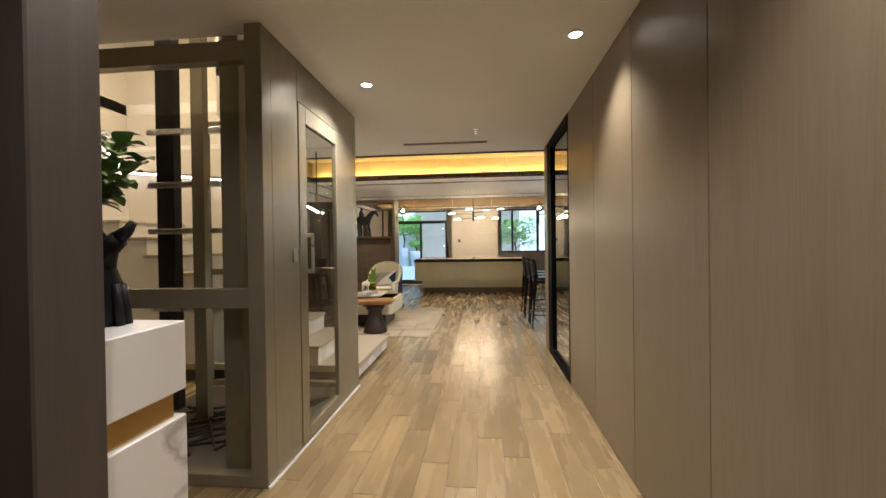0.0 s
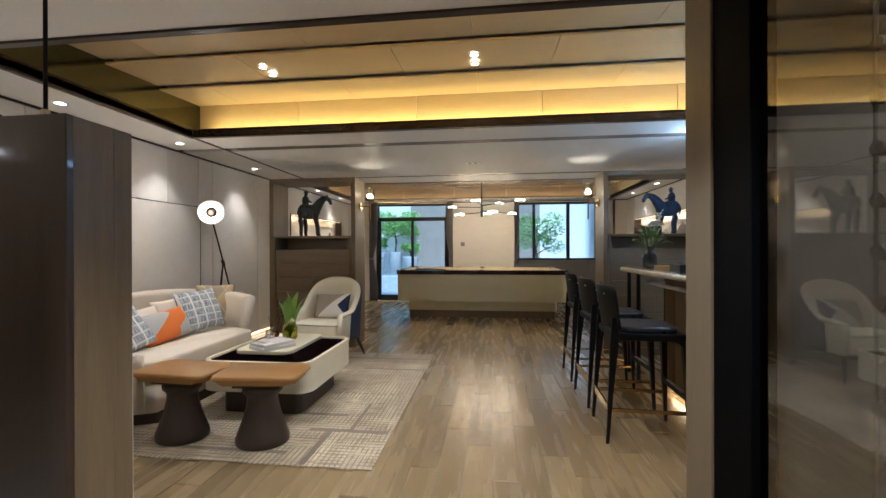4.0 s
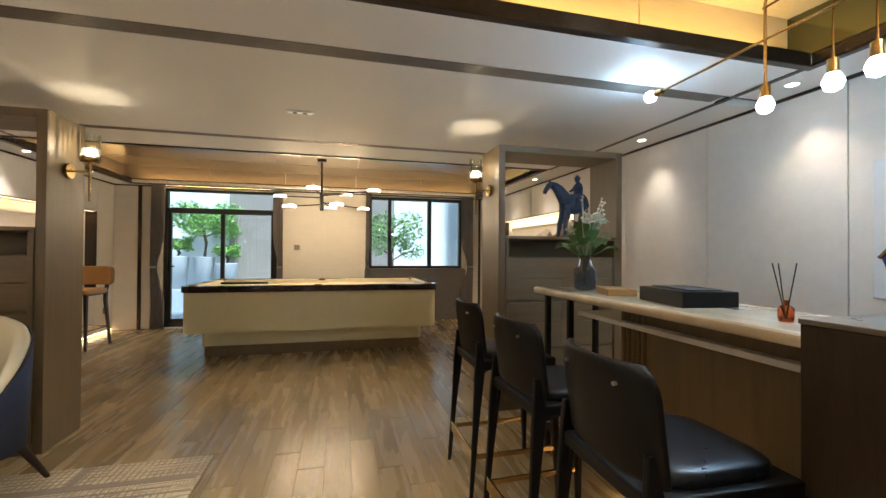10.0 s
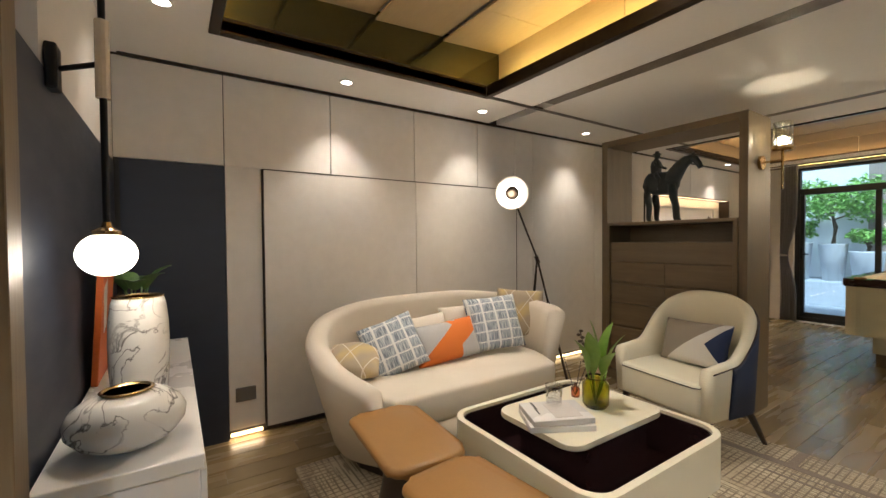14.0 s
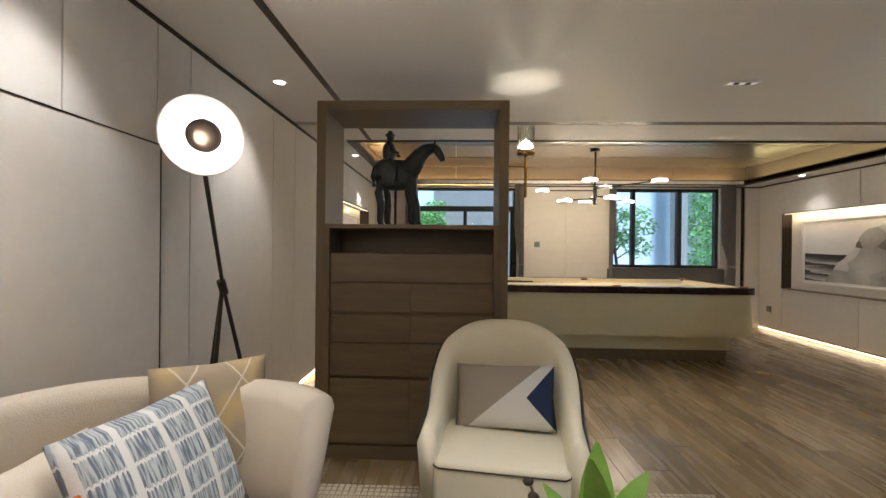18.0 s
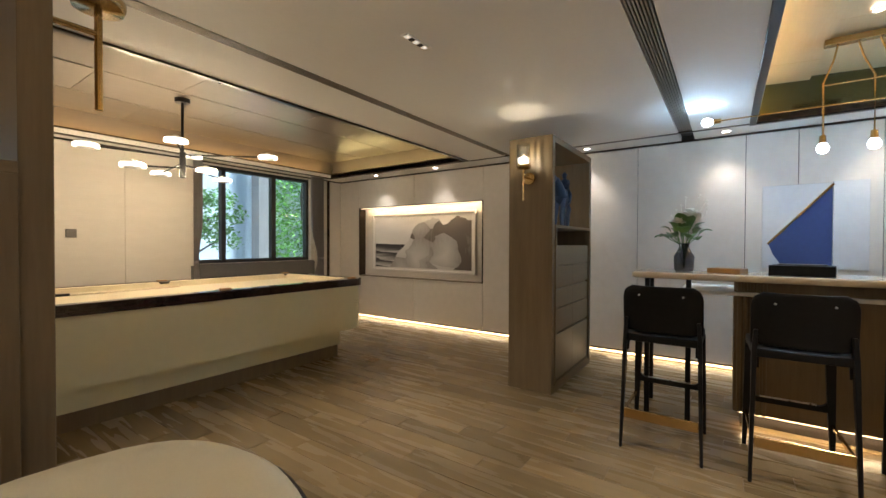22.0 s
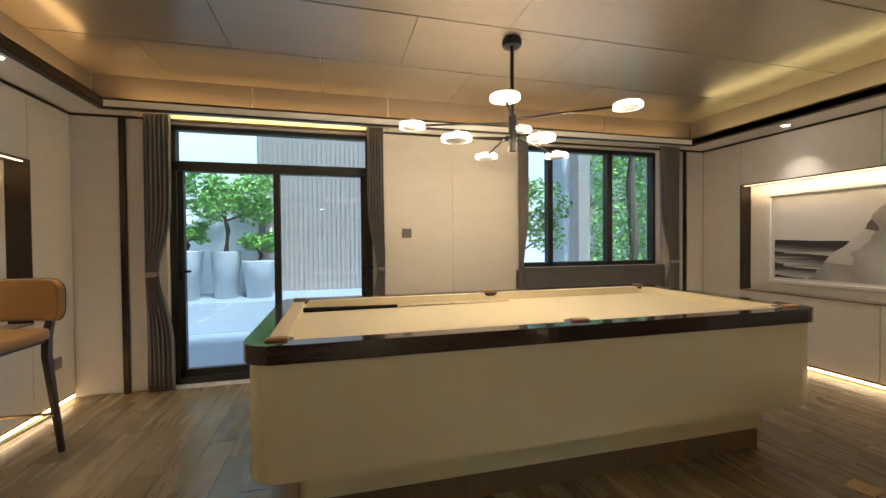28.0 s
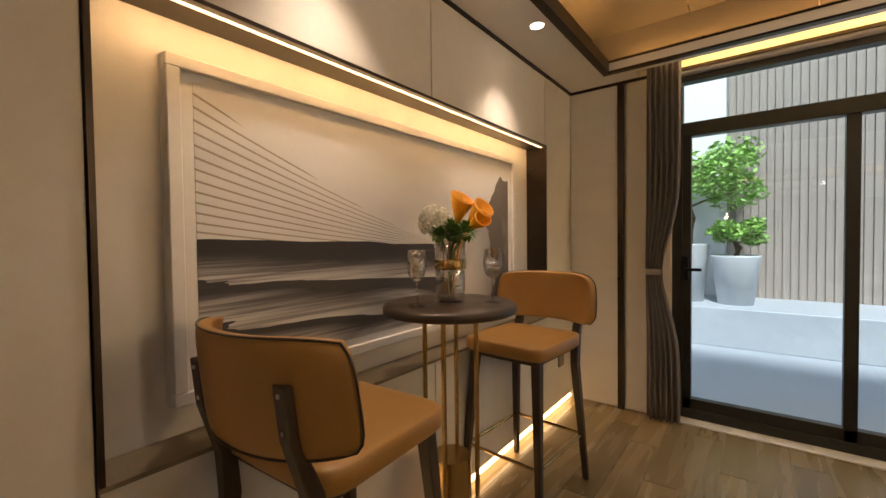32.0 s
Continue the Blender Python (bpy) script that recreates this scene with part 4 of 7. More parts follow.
# framed landscape prints in the niches
def ink_print(name, y_left, flip, z0, width, tall, ridge):
    """Dunes with fine lines, a dark streaked shore and folded rock beyond the ridge."""
    def make(nt, sep, co):
        u = maths(nt, "MULTIPLY", maths(nt, "SUBTRACT", sep.outputs["Y"], y_left), flip / width)
        v = maths(nt, "MULTIPLY", maths(nt, "SUBTRACT", sep.outputs["Z"], z0), 1 / tall)
        flat = nt.nodes.new("ShaderNodeCombineXYZ")
        nt.links.new(u, flat.inputs[0]), nt.links.new(v, flat.inputs[1])

        def cloud(scale, stretch, turn=0.0, warp=0.0, detail=4.0):
            mp = node(nt, "ShaderNodeMapping", Scale=stretch, Rotation=(0, 0, turn))
            nt.links.new(flat.outputs[0], mp.inputs[0])
            n = node(nt, "ShaderNodeTexNoise", Scale=scale, Detail=detail, Distortion=warp)
            nt.links.new(mp.outputs[0], n.inputs["Vector"])
            return n.outputs["Fac"]

        def ramp(x, lo, hi):
            r = node(nt, "ShaderNodeMapRange")
            r.inputs[1].default_value, r.inputs[2].default_value = lo, hi
            nt.links.new(x, r.inputs[0])
            return r.outputs[0]

        pale = blend(nt, cloud(2.0, (1, 1.4, 1)), (0.46, 0.44, 0.42), (0.72, 0.70, 0.67))
        # fan of fine dune lines closing to one point
        open_ = maths(nt, "SUBTRACT", 0.66, u)
        fan = maths(nt, "DIVIDE", maths(nt, "SUBTRACT", v, maths(nt, "ADD", 0.42, maths(nt, "MULTIPLY", maths(nt, "MULTIPLY", u, open_), -0.22))), open_)
        line = maths(nt, "GREATER_THAN", maths(nt, "SINE", maths(nt, "MULTIPLY", maths(nt, "POWER", maths(nt, "MAXIMUM", fan, 0.0), 0.8), 112.0)), 0.80)
        crest = maths(nt, "ADD", 0.43, maths(nt, "MULTIPLY", maths(nt, "POWER", maths(nt, "MAXIMUM", maths(nt, "DIVIDE", open_, 0.66), 0.0), 1.5), 0.55))
        inside = maths(nt, "MULTIPLY", maths(nt, "MULTIPLY", maths(nt, "LESS_THAN", v, crest), maths(nt, "GREATER_THAN", fan, 0.0)), maths(nt, "LESS_THAN", u, 0.64 if ridge > 0.5 else -1.0))
        out = blend(nt, maths(nt, "MULTIPLY", maths(nt, "MULTIPLY", line, inside), 0.75), pale, (0.23, 0.16, 0.10))
        # dark streaked shore: strata that thin out towards the point of the fan
        wave = maths(nt, "MULTIPLY", cloud(1.6, (1, 0.5, 1)), 0.10)
        crest2 = maths(nt, "ADD", maths(nt, "SUBTRACT", 0.43, maths(nt, "MULTIPLY", u, 0.06)), wave)
        deep = maths(nt, "SUBTRACT", crest2, v)
        strata = maths(nt, "ADD", maths(nt, "MULTIPLY", deep, 6.5), maths(nt, "ADD", maths(nt, "MULTIPLY", cloud(1.5, (0.9, 2.2, 1), -0.10, 1.2, 4.0), 2.3), maths(nt, "MULTIPLY", u, -0.6)))
        tone = ramp(maths(nt, "FRACT", strata), 0.30, 0.95)
        fibre = ramp(cloud(3.0, (0.8, 20, 1), -0.12, 0.7, 8.0), 0.45, 0.60)
        band = blend(nt, tone, (0.05, 0.046, 0.048), (0.52, 0.50, 0.48))
        streak = blend(nt, maths(nt, "MULTIPLY", fibre, 0.65), band, (0.06, 0.055, 0.055))
        dark_top = blend(nt, ramp(deep, 0.03, 0.13), (0.035, 0.032, 0.034), streak)
        low = maths(nt, "MULTIPLY", maths(nt, "GREATER_THAN", deep, 0.0), maths(nt, "LESS_THAN", u, maths(nt, "ADD", 0.72, maths(nt, "MULTIPLY", v, -0.1))))
        out = blend(nt, low, out, dark_top)
        # folded rock with hard lit and shaded faces
        grain = cloud(5.0, (9, 1.2, 1), 0.8, 0.5, 6.0)
        bend = cloud(2.2, (1, 1, 1), 0.4, 0.4, 2.0)
        slant = node(nt, "ShaderNodeMapping", Scale=(5.2, 2.0, 1), Rotation=(0, 0, 0.75))
        wavy = nt.nodes.new("ShaderNodeCombineXYZ")
        nt.links.new(maths(nt, "ADD", u, maths(nt, "MULTIPLY", bend, 0.30)), wavy.inputs[0]), nt.links.new(maths(nt, "SUBTRACT", v, maths(nt, "MULTIPLY", bend, 0.22)), wavy.inputs[1])
        nt.links.new(wavy.outputs[0], slant.inputs[0])
        shard = node(nt, "ShaderNodeTexVoronoi", Scale=1.0)
        nt.links.new(slant.outputs[0], shard.inputs["Vector"])
        step = maths(nt, "ADD", maths(nt, "MULTIPLY", shard.outputs["Color"], 0.85), maths(nt, "ADD", maths(nt, "MULTIPLY", shard.outputs["Distance"], 0.35), maths(nt, "MULTIPLY", grain, 0.25)))
        lit = blend(nt, grain, (0.40, 0.385, 0.37), (0.68, 0.66, 0.63))
        rock = blend(nt, ramp(step, 0.42, 0.86), lit, blend(nt, cloud(1.5, (1, 1, 1), 0.9, 0.5, 1.0), (0.05, 0.046, 0.048), (0.20, 0.165, 0.13)))
        edge = maths(nt, "ADD", maths(nt, "MULTIPLY", maths(nt, "SUBTRACT", u, ridge), 2.6), maths(nt, "MULTIPLY", cloud(3.0, (1, 1, 1)), 0.35))
        there = maths(nt, "LESS_THAN", v, maths(nt, "MINIMUM", edge, maths(nt, "ADD", 0.62, maths(nt, "MULTIPLY", cloud(4.0, (1, 0.3, 1), 0, 1.0), 0.62))))
        return blend(nt, there, out, rock)
    return patterned(name, make)


m_ink_a = ink_print("ink_landscape_a", 10.35, 1, 0.86, 1.78, 0.815, 0.66)
m_ink_b = ink_print("ink_landscape_b", 12.18, -1, 0.86, 1.89, 0.815, 0.22)
m_mat = surf("pale_picture_frame", (0.62, 0.59, 0.55), (0.70, 0.67, 0.63), 6, rough=0.4, bump=0.02)


def framed_print(face, side, y0, y1, ink, label):
    z0, z1 = 0.80, 1.735
    p = thing("framed_print", label, "picture", "framed landscape prints")
    b0, b1, b2 = face - side * 0.13, face - side * 0.10, face - side * 0.082
    part("backing", box(B(), min(b0, b1), y0, z0, max(b0, b1), y1, z1), m_mat, p)
    t = 0.035
    for a in ((y0, z0, y1, z0 + t), (y0, z1 - t, y1, z1), (y0, z0 + t, y0 + t, z1 - t), (y1 - t, z0 + t, y1, z1 - t)):
        part("frame", box(B(), min(b1, b2), a[0], a[1], max(b1, b2), a[2], a[3], 0.003, 1), m_mat, p)
    q = face - side * 0.098
    part("sheet", box(B(), min(b1, q), y0 + 0.07, z0 + 0.06, max(b1, q), y1 - 0.07, z1 - 0.06), ink, p, "grey and white ink landscape")


framed_print(WL, 1, 10.28, 12.2, m_ink_a, "large pale framed grey ink landscape in a lit niche")
framed_print(WR, -1, 10.22, 12.25, m_ink_b, "large pale framed canyon print in a lit niche")

# bistro set in front of the niche
bt = thing("bistro_table", "round dark bistro table on brass rods", "table")
part("tabletop", lathe(B(), [(0.24, 0.965), (0.25, 0.97), (0.25, 0.99), (0.24, 1.0)], 40), m_darkwood, bt, "", True)
for k in range(4):
    a = k * math.pi / 2 + 0.4
    part("leg", rod(B(), (0.10 * math.cos(a), 0.10 * math.sin(a), 0.02), (0.10 * math.cos(a), 0.10 * math.sin(a), 0.965), 0.009), m_brass, bt)
part("core", rod(B(), (0, 0, 0.02), (0, 0, 0.42), 0.075, 0.075, 20), m_brass, bt, "brass drum core")
part("base", lathe(B(), [(0.19, 0), (0.195, 0.006), (0.18, 0.02)], 36), m_brass, bt)
put(bt, -3.22, 11.10)


def flat_bar(stations):
    """A flat bar swept through (x, y, z, half width, half depth) stations."""
    bm = B()
    rings = [[bm.verts.new((x + sx * w, y + sy * d, z)) for sx, sy in ((-1, -1), (1, -1), (1, 1), (-1, 1))] for x, y, z, w, d in stations]
    for a, b in zip(rings, rings[1:]):
        for k in range(4):
            bm.faces.new((a[k], a[(k + 1) % 4], b[(k + 1) % 4], b[k]))
    bm.faces.new(rings[0][::-1]), bm.faces.new(rings[-1])
    bmesh.ops.bevel(bm, geom=bm.edges[:], offset=0.004, segments=2, affect="EDGES", profile=0.5)
    return bm


def back_point(u, t, depth):
    """A point of the wrapped chair back: u across, t up, depth through it."""
    half = 0.265 * (1 - 0.10 * abs(t) ** 5 - 0.02 * (t + 1))
    return Vector((half * u * (1 + 0.10 * depth / 0.03), -0.262 + 0.115 * abs(u) ** 2.3 - 0.014 * (t + 1) - depth, 0.928 + t * 0.125 * (1 - 0.10 * abs(u) ** 6)))


def leather_bar_chair():
    c = thing("bar_chair", "tan leather high chair with dark wood legs", "chair", "tan bar chairs")
    bm = B()
    blob(bm, (0, 0.01, 0.735), (0.215, 0.225, 0.036), 0.28, 28)
    part("seat", bm, m_tan, c, "", True)
    part("seat_frame", box(B(), -0.18, -0.19, 0.68, 0.18, 0.20, 0.712, 0.006), m_darkwood, c)
    n, h = 24, 10
    bm = B()
    sheets = []
    for depth in (0.0, 0.03):
        sheets.append([[bm.verts.new(back_point(2 * i / n - 1, 2 * j / h - 1, depth)) for i in range(n + 1)] for j in range(h + 1)])
    for g in sheets:
        for j in range(h):
            for i in range(n):
                bm.faces.new((g[j][i], g[j][i + 1], g[j + 1][i + 1], g[j + 1][i]))
    rim = [(0, i) for i in range(n)] + [(j, n) for j in range(h)] + [(h, n - i) for i in range(n)] + [(h - j, 0) for j in range(h)]
    for p, q in zip(rim, rim[1:] + rim[:1]):
        bm.faces.new((sheets[0][p[0]][p[1]], sheets[0][q[0]][q[1]], sheets[1][q[0]][q[1]], sheets[1][p[0]][p[1]]))
    bmesh.ops.recalc_face_normals(bm, faces=bm.faces[:])
    bmesh.ops.bevel(bm, geom=[e for e in bm.edges if e.calc_face_angle(0) > 1.0], offset=0.010, segments=3, affect="EDGES", profile=0.5)
    back = part("backrest", bm, m_tan, c, "", True)
    bm = B()
    seam = [back_point(2 * i / n - 1, 2 * j / h - 1, 0.029) * 1.0 for j, i in rim]
    tube(bm, seam + seam[:1], 0.0028, 6)
    part("piping", bm, m_darkwood, back, "dark piping along the edge", True)
    for sx in (-1, 1):
        leg = part("back_leg", flat_bar([(sx * 0.205, -0.255, 0.0, 0.013, 0.013), (sx * 0.172, -0.205, 0.60, 0.018, 0.022), (sx * 0.170, -0.215, 0.72, 0.020, 0.020), (sx * 0.168, -0.262, 0.85, 0.020, 0.013), (sx * 0.166, -0.276, 0.965, 0.019, 0.011)]), m_darkwood, c)
        for z, y in ((0.945, -0.2855), (0.87, -0.277)):
            part("screw", rod(B(), (sx * 0.167, y - 0.002, z), (sx * 0.167, y + 0.006, z), 0.0052, 0.0052, 12), m_steel, leg)
        part("leg", flat_bar([(sx * 0.205, 0.235, 0.0, 0.013, 0.013), (sx * 0.165, 0.175, 0.70, 0.021, 0.021)]), m_darkwood, c)
    for a in ((-0.19, -0.235, 0.19, -0.235), (-0.19, 0.215, 0.19, 0.215), (-0.192, -0.235, -0.192, 0.215), (0.192, -0.235, 0.192, 0.215)):
        part("foot_rail", rod(B(), (a[0], a[1], 0.24), (a[2], a[3], 0.24), 0.008), m_brass, c)
    return c


bc = leather_bar_chair()
put(bc, -3.20, 10.56, 0, 3)
copy_thing(bc, pose(-3.21, 11.70, 0, 0, 0, 176))


# ---- divider shelves ----
def divider(x, y, label):
    s = thing("divider_shelf", label, "shelf", "divider shelves")
    W, D, T = 1.15, 0.39, 0.055
    part("side", box(B(), 0, 0, 0, T, D, 2.15, 0.002, 1), m_shelfwood, s)
    part("side", box(B(), W - T, 0, 0, W, D, 2.15, 0.002, 1), m_shelfwood, s)
    part("top", box(B(), T, 0, 2.15 - T, W - T, D, 2.15, 0.002, 1), m_shelfgrain, s)
    body = part("cabinet_body", box(B(), T, 0.03, 0.0, W - T, D - 0.012, 1.235), m_shelfgrain, s)
    part("shelf_top", box(B(), T, -0.012, 1.385, W - T, D - 0.006, 1.41, 0.002, 1), m_shelfgrain, s)
    part("slot_back", box(B(), T, D - 0.03, 1.235, W - T, D - 0.012, 1.385), m_shelfgrain, s)
    for xx in (T, W - T - 0.03):
        part("upright", box(B(), xx, -0.012, 0.06, xx + 0.03, 0.03, 1.385, 0.002, 1), m_shelfwood, s)
    x0, x1, xm = T + 0.032, W - T - 0.032, W / 2
    for z0, z1 in ((1.065, 1.235), (0.885, 1.06), (0.70, 0.862), (0.50, 0.695), (0.09, 0.478)):
        for a, b in (((x0, x1),) if z0 == 1.065 else ((x0, xm - 0.001), (xm + 0.001, x1))):
            part("drawer", box(B(), a, 0.008, z0 + 0.001, b, 0.03, z1 - 0.001, 0.0015, 1), m_shelfgrain, s)
    part("plinth", box(B(), T, 0.0, 0.0, W - T, 0.03, 0.08), m_shelfgrain, s)
    put(s, x, y)
    return s


divider(-2.87, 8.46, "smoked oak divider shelf with drawers and open upper bay")
divider(1.30, 8.46, "smoked oak divider shelf with drawers and open upper bay")


def rider(turn, x, y, label, material, size=1.0):
    """A stylised horse with a rider, one plain solid."""
    bm = B()
    blob(bm, (-0.035, 0, 0.325), (0.142, 0.072, 0.098), 0.85, 24)
    blob(bm, (-0.105, 0, 0.345), (0.075, 0.068, 0.085), 0.9, 18)
    for lx, s, lean in ((-0.135, -1, 0.0), (-0.105, 1, 0.012), (0.055, -1, 0.055), (0.045, 1, 0.02)):
        tube(bm, [(lx, 0.034 * s, 0.31), (lx + lean * 0.3 - 0.006, 0.032 * s, 0.21), (lx + lean * 0.55 + 0.006, 0.03 * s, 0.13), (lx + lean * 0.85, 0.03 * s, 0.03), (lx + lean + 0.010, 0.03 * s, 0.0)], 0.036, 12, 0.42)
    tube(bm, [(0.03, 0, 0.335), (0.075, 0, 0.40), (0.115, 0, 0.455), (0.155, 0, 0.49), (0.195, 0, 0.505)], 0.072, 14, 0.44)
    tube(bm, [(0.185, 0, 0.507), (0.222, 0, 0.492), (0.248, 0, 0.455), (0.262, 0, 0.42)], 0.033, 12, 0.55)
    for s in (-0.012, 0.012):
        rod(bm, (0.205, s, 0.515), (0.212, s, 0.552), 0.010, 0.003, 6)
    tube(bm, [(-0.165, 0, 0.375), (-0.185, 0, 0.31), (-0.18, 0, 0.25)], 0.022, 8, 0.6)
    lathe(bm, [(0.034, 0.395), (0.046, 0.43), (0.050, 0.48), (0.042, 0.515), (0.020, 0.535), (0.015, 0.548)], 16, (-0.085, 0, 0), (0.88, 1.05))
    for s in (-1, 1):
        tube(bm, [(-0.08, 0.045 * s, 0.51), (-0.055, 0.055 * s, 0.47), (-0.02, 0.04 * s, 0.455)], 0.014, 8, 0.7)
        tube(bm, [(-0.075, 0.04 * s, 0.41), (-0.03, 0.078 * s, 0.36), (-0.03, 0.076 * s, 0.27)], 0.022, 8, 0.6)
    blob(bm, (-0.076, 0, 0.565), (0.024, 0.023, 0.027), 0.9, 12)
    lathe(bm, [(0.034, 0.578), (0.033, 0.584), (0.019, 0.588), (0.015, 0.606)], 12, (-0.078, 0, 0))
    ob = tagged(part("horse_statue", bm, material, None, "", True), label, "statue", "horse and rider statues")
    ob.matrix_basis = pose(x, y, 1.411, 0, 0, turn) @ Matrix.Diagonal((size, size, size, 1))


m_bluebronze = surf("blue_patina_bronze", (0.020, 0.045, 0.10), (0.038, 0.075, 0.15), 8, rough=0.5, metal=0.2, bump=0.2)
m_darkbronze = surf("dark_patina_bronze", (0.022, 0.028, 0.030), (0.04, 0.05, 0.052), 8, rough=0.5, metal=0.2, bump=0.2)
rider(4, -2.38, 8.65, "dark bronze horse and rider statue on the shelf", m_darkbronze)
rider(176, 2.05, 8.64, "blue patinated horse and rider statue on the shelf", m_bluebronze, 0.92)


def sconce(x, y, side):
    s = thing("wall_sconce", "brass wall sconce with clear glass cup", "wall lamp", "brass sconces")
    part("rose", rod(B(), (-side * 0.004, 0, 1.80), (side * 0.02, 0, 1.80), 0.05, 0.05, 24), m_brass, s)
    part("arm", rod(B(), (side * 0.02, 0, 1.80), (side * 0.13, 0, 1.80), 0.008), m_brass, s)
    part("stem", rod(B(), (side * 0.13, 0, 1.60), (side * 0.13, 0, 1.88), 0.009), m_brass, s)
    part("cup", lathe(B(), [(0.055, 1.865), (0.06, 1.88), (0.06, 1.895), (0.05, 1.90)], 28, (side * 0.13, 0, 0)), m_brass, s, "", True)
    part("shade", ring(B(), [(0.056 * math.cos(math.tau * k / 28), 0.056 * math.sin(math.tau * k / 28)) for k in range(28)], [(0.0535 * math.cos(math.tau * k / 28), 0.0535 * math.sin(math.tau * k / 28)) for k in range(28)], 1.90, 2.06, (side * 0.13, 0)), m_pane_lift, s, "clear glass cylinder", True)
    # ribs added inside the clear cylinder so their shadows draw rays on the ceiling
    bm = B()
    for k in range(18):
        a = math.tau * k / 18
        obox(bm, (side * 0.13 + 0.050 * math.cos(a), 0.050 * math.sin(a), 1.980), (0.003, 0.0085, 0.150), Euler((0, 0, a)).to_matrix(), 0.001, 1)
    part("ray_ribs", bm, m_rib, s, "added crystal ribs that cast star rays")
    part("bulb", lathe(B(), [(0.014, 1.90), (0.028, 1.915), (0.030, 1.935), (0.022, 1.955), (0.008, 1.962)], 16, (side * 0.13, 0, 0)), m_lamp, s, "lit bulb", True)
    put(s, x, y)


sconce(-1.72, 8.66, 1)
sconce(1.30, 8.66, -1)

# ---- living area ----
def rug_material():
    m, nt, b = shader("woven_plaid_rug")
    L = nt.links.new
    co = nt.nodes.new("ShaderNodeTexCoord")
    total = None
    for k, (direction, scale, low, weight) in enumerate((("X", 9.6, 0.80, 0.75), ("Y", 8.6, 0.80, 0.75), ("X", 17.0, 0.72, 0.6), ("Y", 15.0, 0.72, 0.6), ("Y", 3.1, 0.93, 1.0))):
        w = node(nt, "ShaderNodeTexWave", Scale=scale, Distortion=0.5, Detail=2.0)
        w.inputs["Detail Scale"].default_value = 0.4
        w.bands_direction = direction
        L(co.outputs["Object"], w.inputs["Vector"])
        r = node(nt, "ShaderNodeMapRange")
        r.inputs[1].default_value, r.inputs[2].default_value = low, low + 0.10
        L(w.outputs["Fac"], r.inputs[0])
        place = node(nt, "ShaderNodeMapping", Scale=(2, 7, 1) if direction == "X" else (7, 2, 1), Location=(k * 3.7, k * 5.1, 0))
        L(co.outputs["Object"], place.inputs["Vector"])
        patch = node(nt, "ShaderNodeTexNoise", Scale=1.0, Detail=2.0)
        L(place.outputs[0], patch.inputs["Vector"])
        keep = node(nt, "ShaderNodeMapRange")
        keep.inputs[1].default_value, keep.inputs[2].default_value, keep.inputs[4].default_value = (0.36, 0.50, weight) if k < 2 else (0.48, 0.58, weight)
        L(patch.outputs["Fac"], keep.inputs[0])
        line = maths(nt, "MULTIPLY", r.outputs[0], keep.outputs[0])
        total = line if total is None else maths(nt, "MAXIMUM", total, line)
    mix = nt.nodes.new("ShaderNodeMix")
    mix.data_type = "RGBA"
    mix.inputs["A"].default_value, mix.inputs["B"].default_value = (0.58, 0.50, 0.35, 1), (0.13, 0.095, 0.07, 1)
    block = node(nt, "ShaderNodeTexVoronoi", Scale=1.0)
    block.distance = "CHEBYCHEV"
    span = node(nt, "ShaderNodeMapping", Scale=(3.2, 4.6, 1))
    L(co.outputs["Object"], span.inputs["Vector"]), L(span.outputs[0], block.inputs["Vector"])
    L(blend(nt, maths(nt, "MULTIPLY", block.outputs["Color"], 0.8), (0.62, 0.54, 0.385), (0.40, 0.325, 0.22)), mix.inputs["A"])
    L(total, mix.inputs["Factor"])
    fine = node(nt, "ShaderNodeTexNoise", Scale=260.0, Detail=2.0)
    L(co.outputs["Object"], fine.inputs["Vector"])
    bp = node(nt, "ShaderNodeBump", Strength=0.5, Distance=0.004)
    L(fine.outputs["Fac"], bp.inputs["Height"]), L(bp.outputs[0], b.inputs["Normal"])
    L(mix.outputs["Result"], b.inputs["Base Color"])
    b.inputs["Roughness"].default_value = 0.95
    return m


rug = thing("rug", "cream woven rug with brown plaid lines and bands", "rug")
m_rug = rug_material()
m_rugband = surf("rug_band", (0.17, 0.135, 0.11), (0.30, 0.25, 0.20), 40, (1, 6, 1), rough=0.95, bump=0.3)
part("field", box(B(), -2.85, 5.68, 0.0005, -0.68, 8.19, 0.009, 0.003, 1), m_rug, rug)
for x0, y0, x1, y1 in ((-1.75, 7.925, -0.70, 7.975), (-1.35, 7.975, -1.305, 8.185), (-1.40, 7.80, -0.69, 7.815), (-1.30, 7.86, -0.80, 7.872), (-1.32, 7.55, -0.69, 7.575), (-1.25, 6.12, -0.70, 6.16),
                       (-1.49, 6.375, -1.07, 6.41), (-2.0, 5.80, -1.25, 5.83), (-1.12, 5.69, -1.08, 6.12), (-0.98, 6.16, -0.95, 6.62)):
    part("woven_band", box(B(), x0, y0, 0.008, x1, y1, 0.0105), m_rugband, rug)
for k in range(11):
    part("woven_dot", box(B(), -1.37 + k * 0.056, 6.835, 0.008, -1.345 + k * 0.056 + 0.012 * (k % 3 == 0), 6.858, 0.0105), m_rugband, rug)


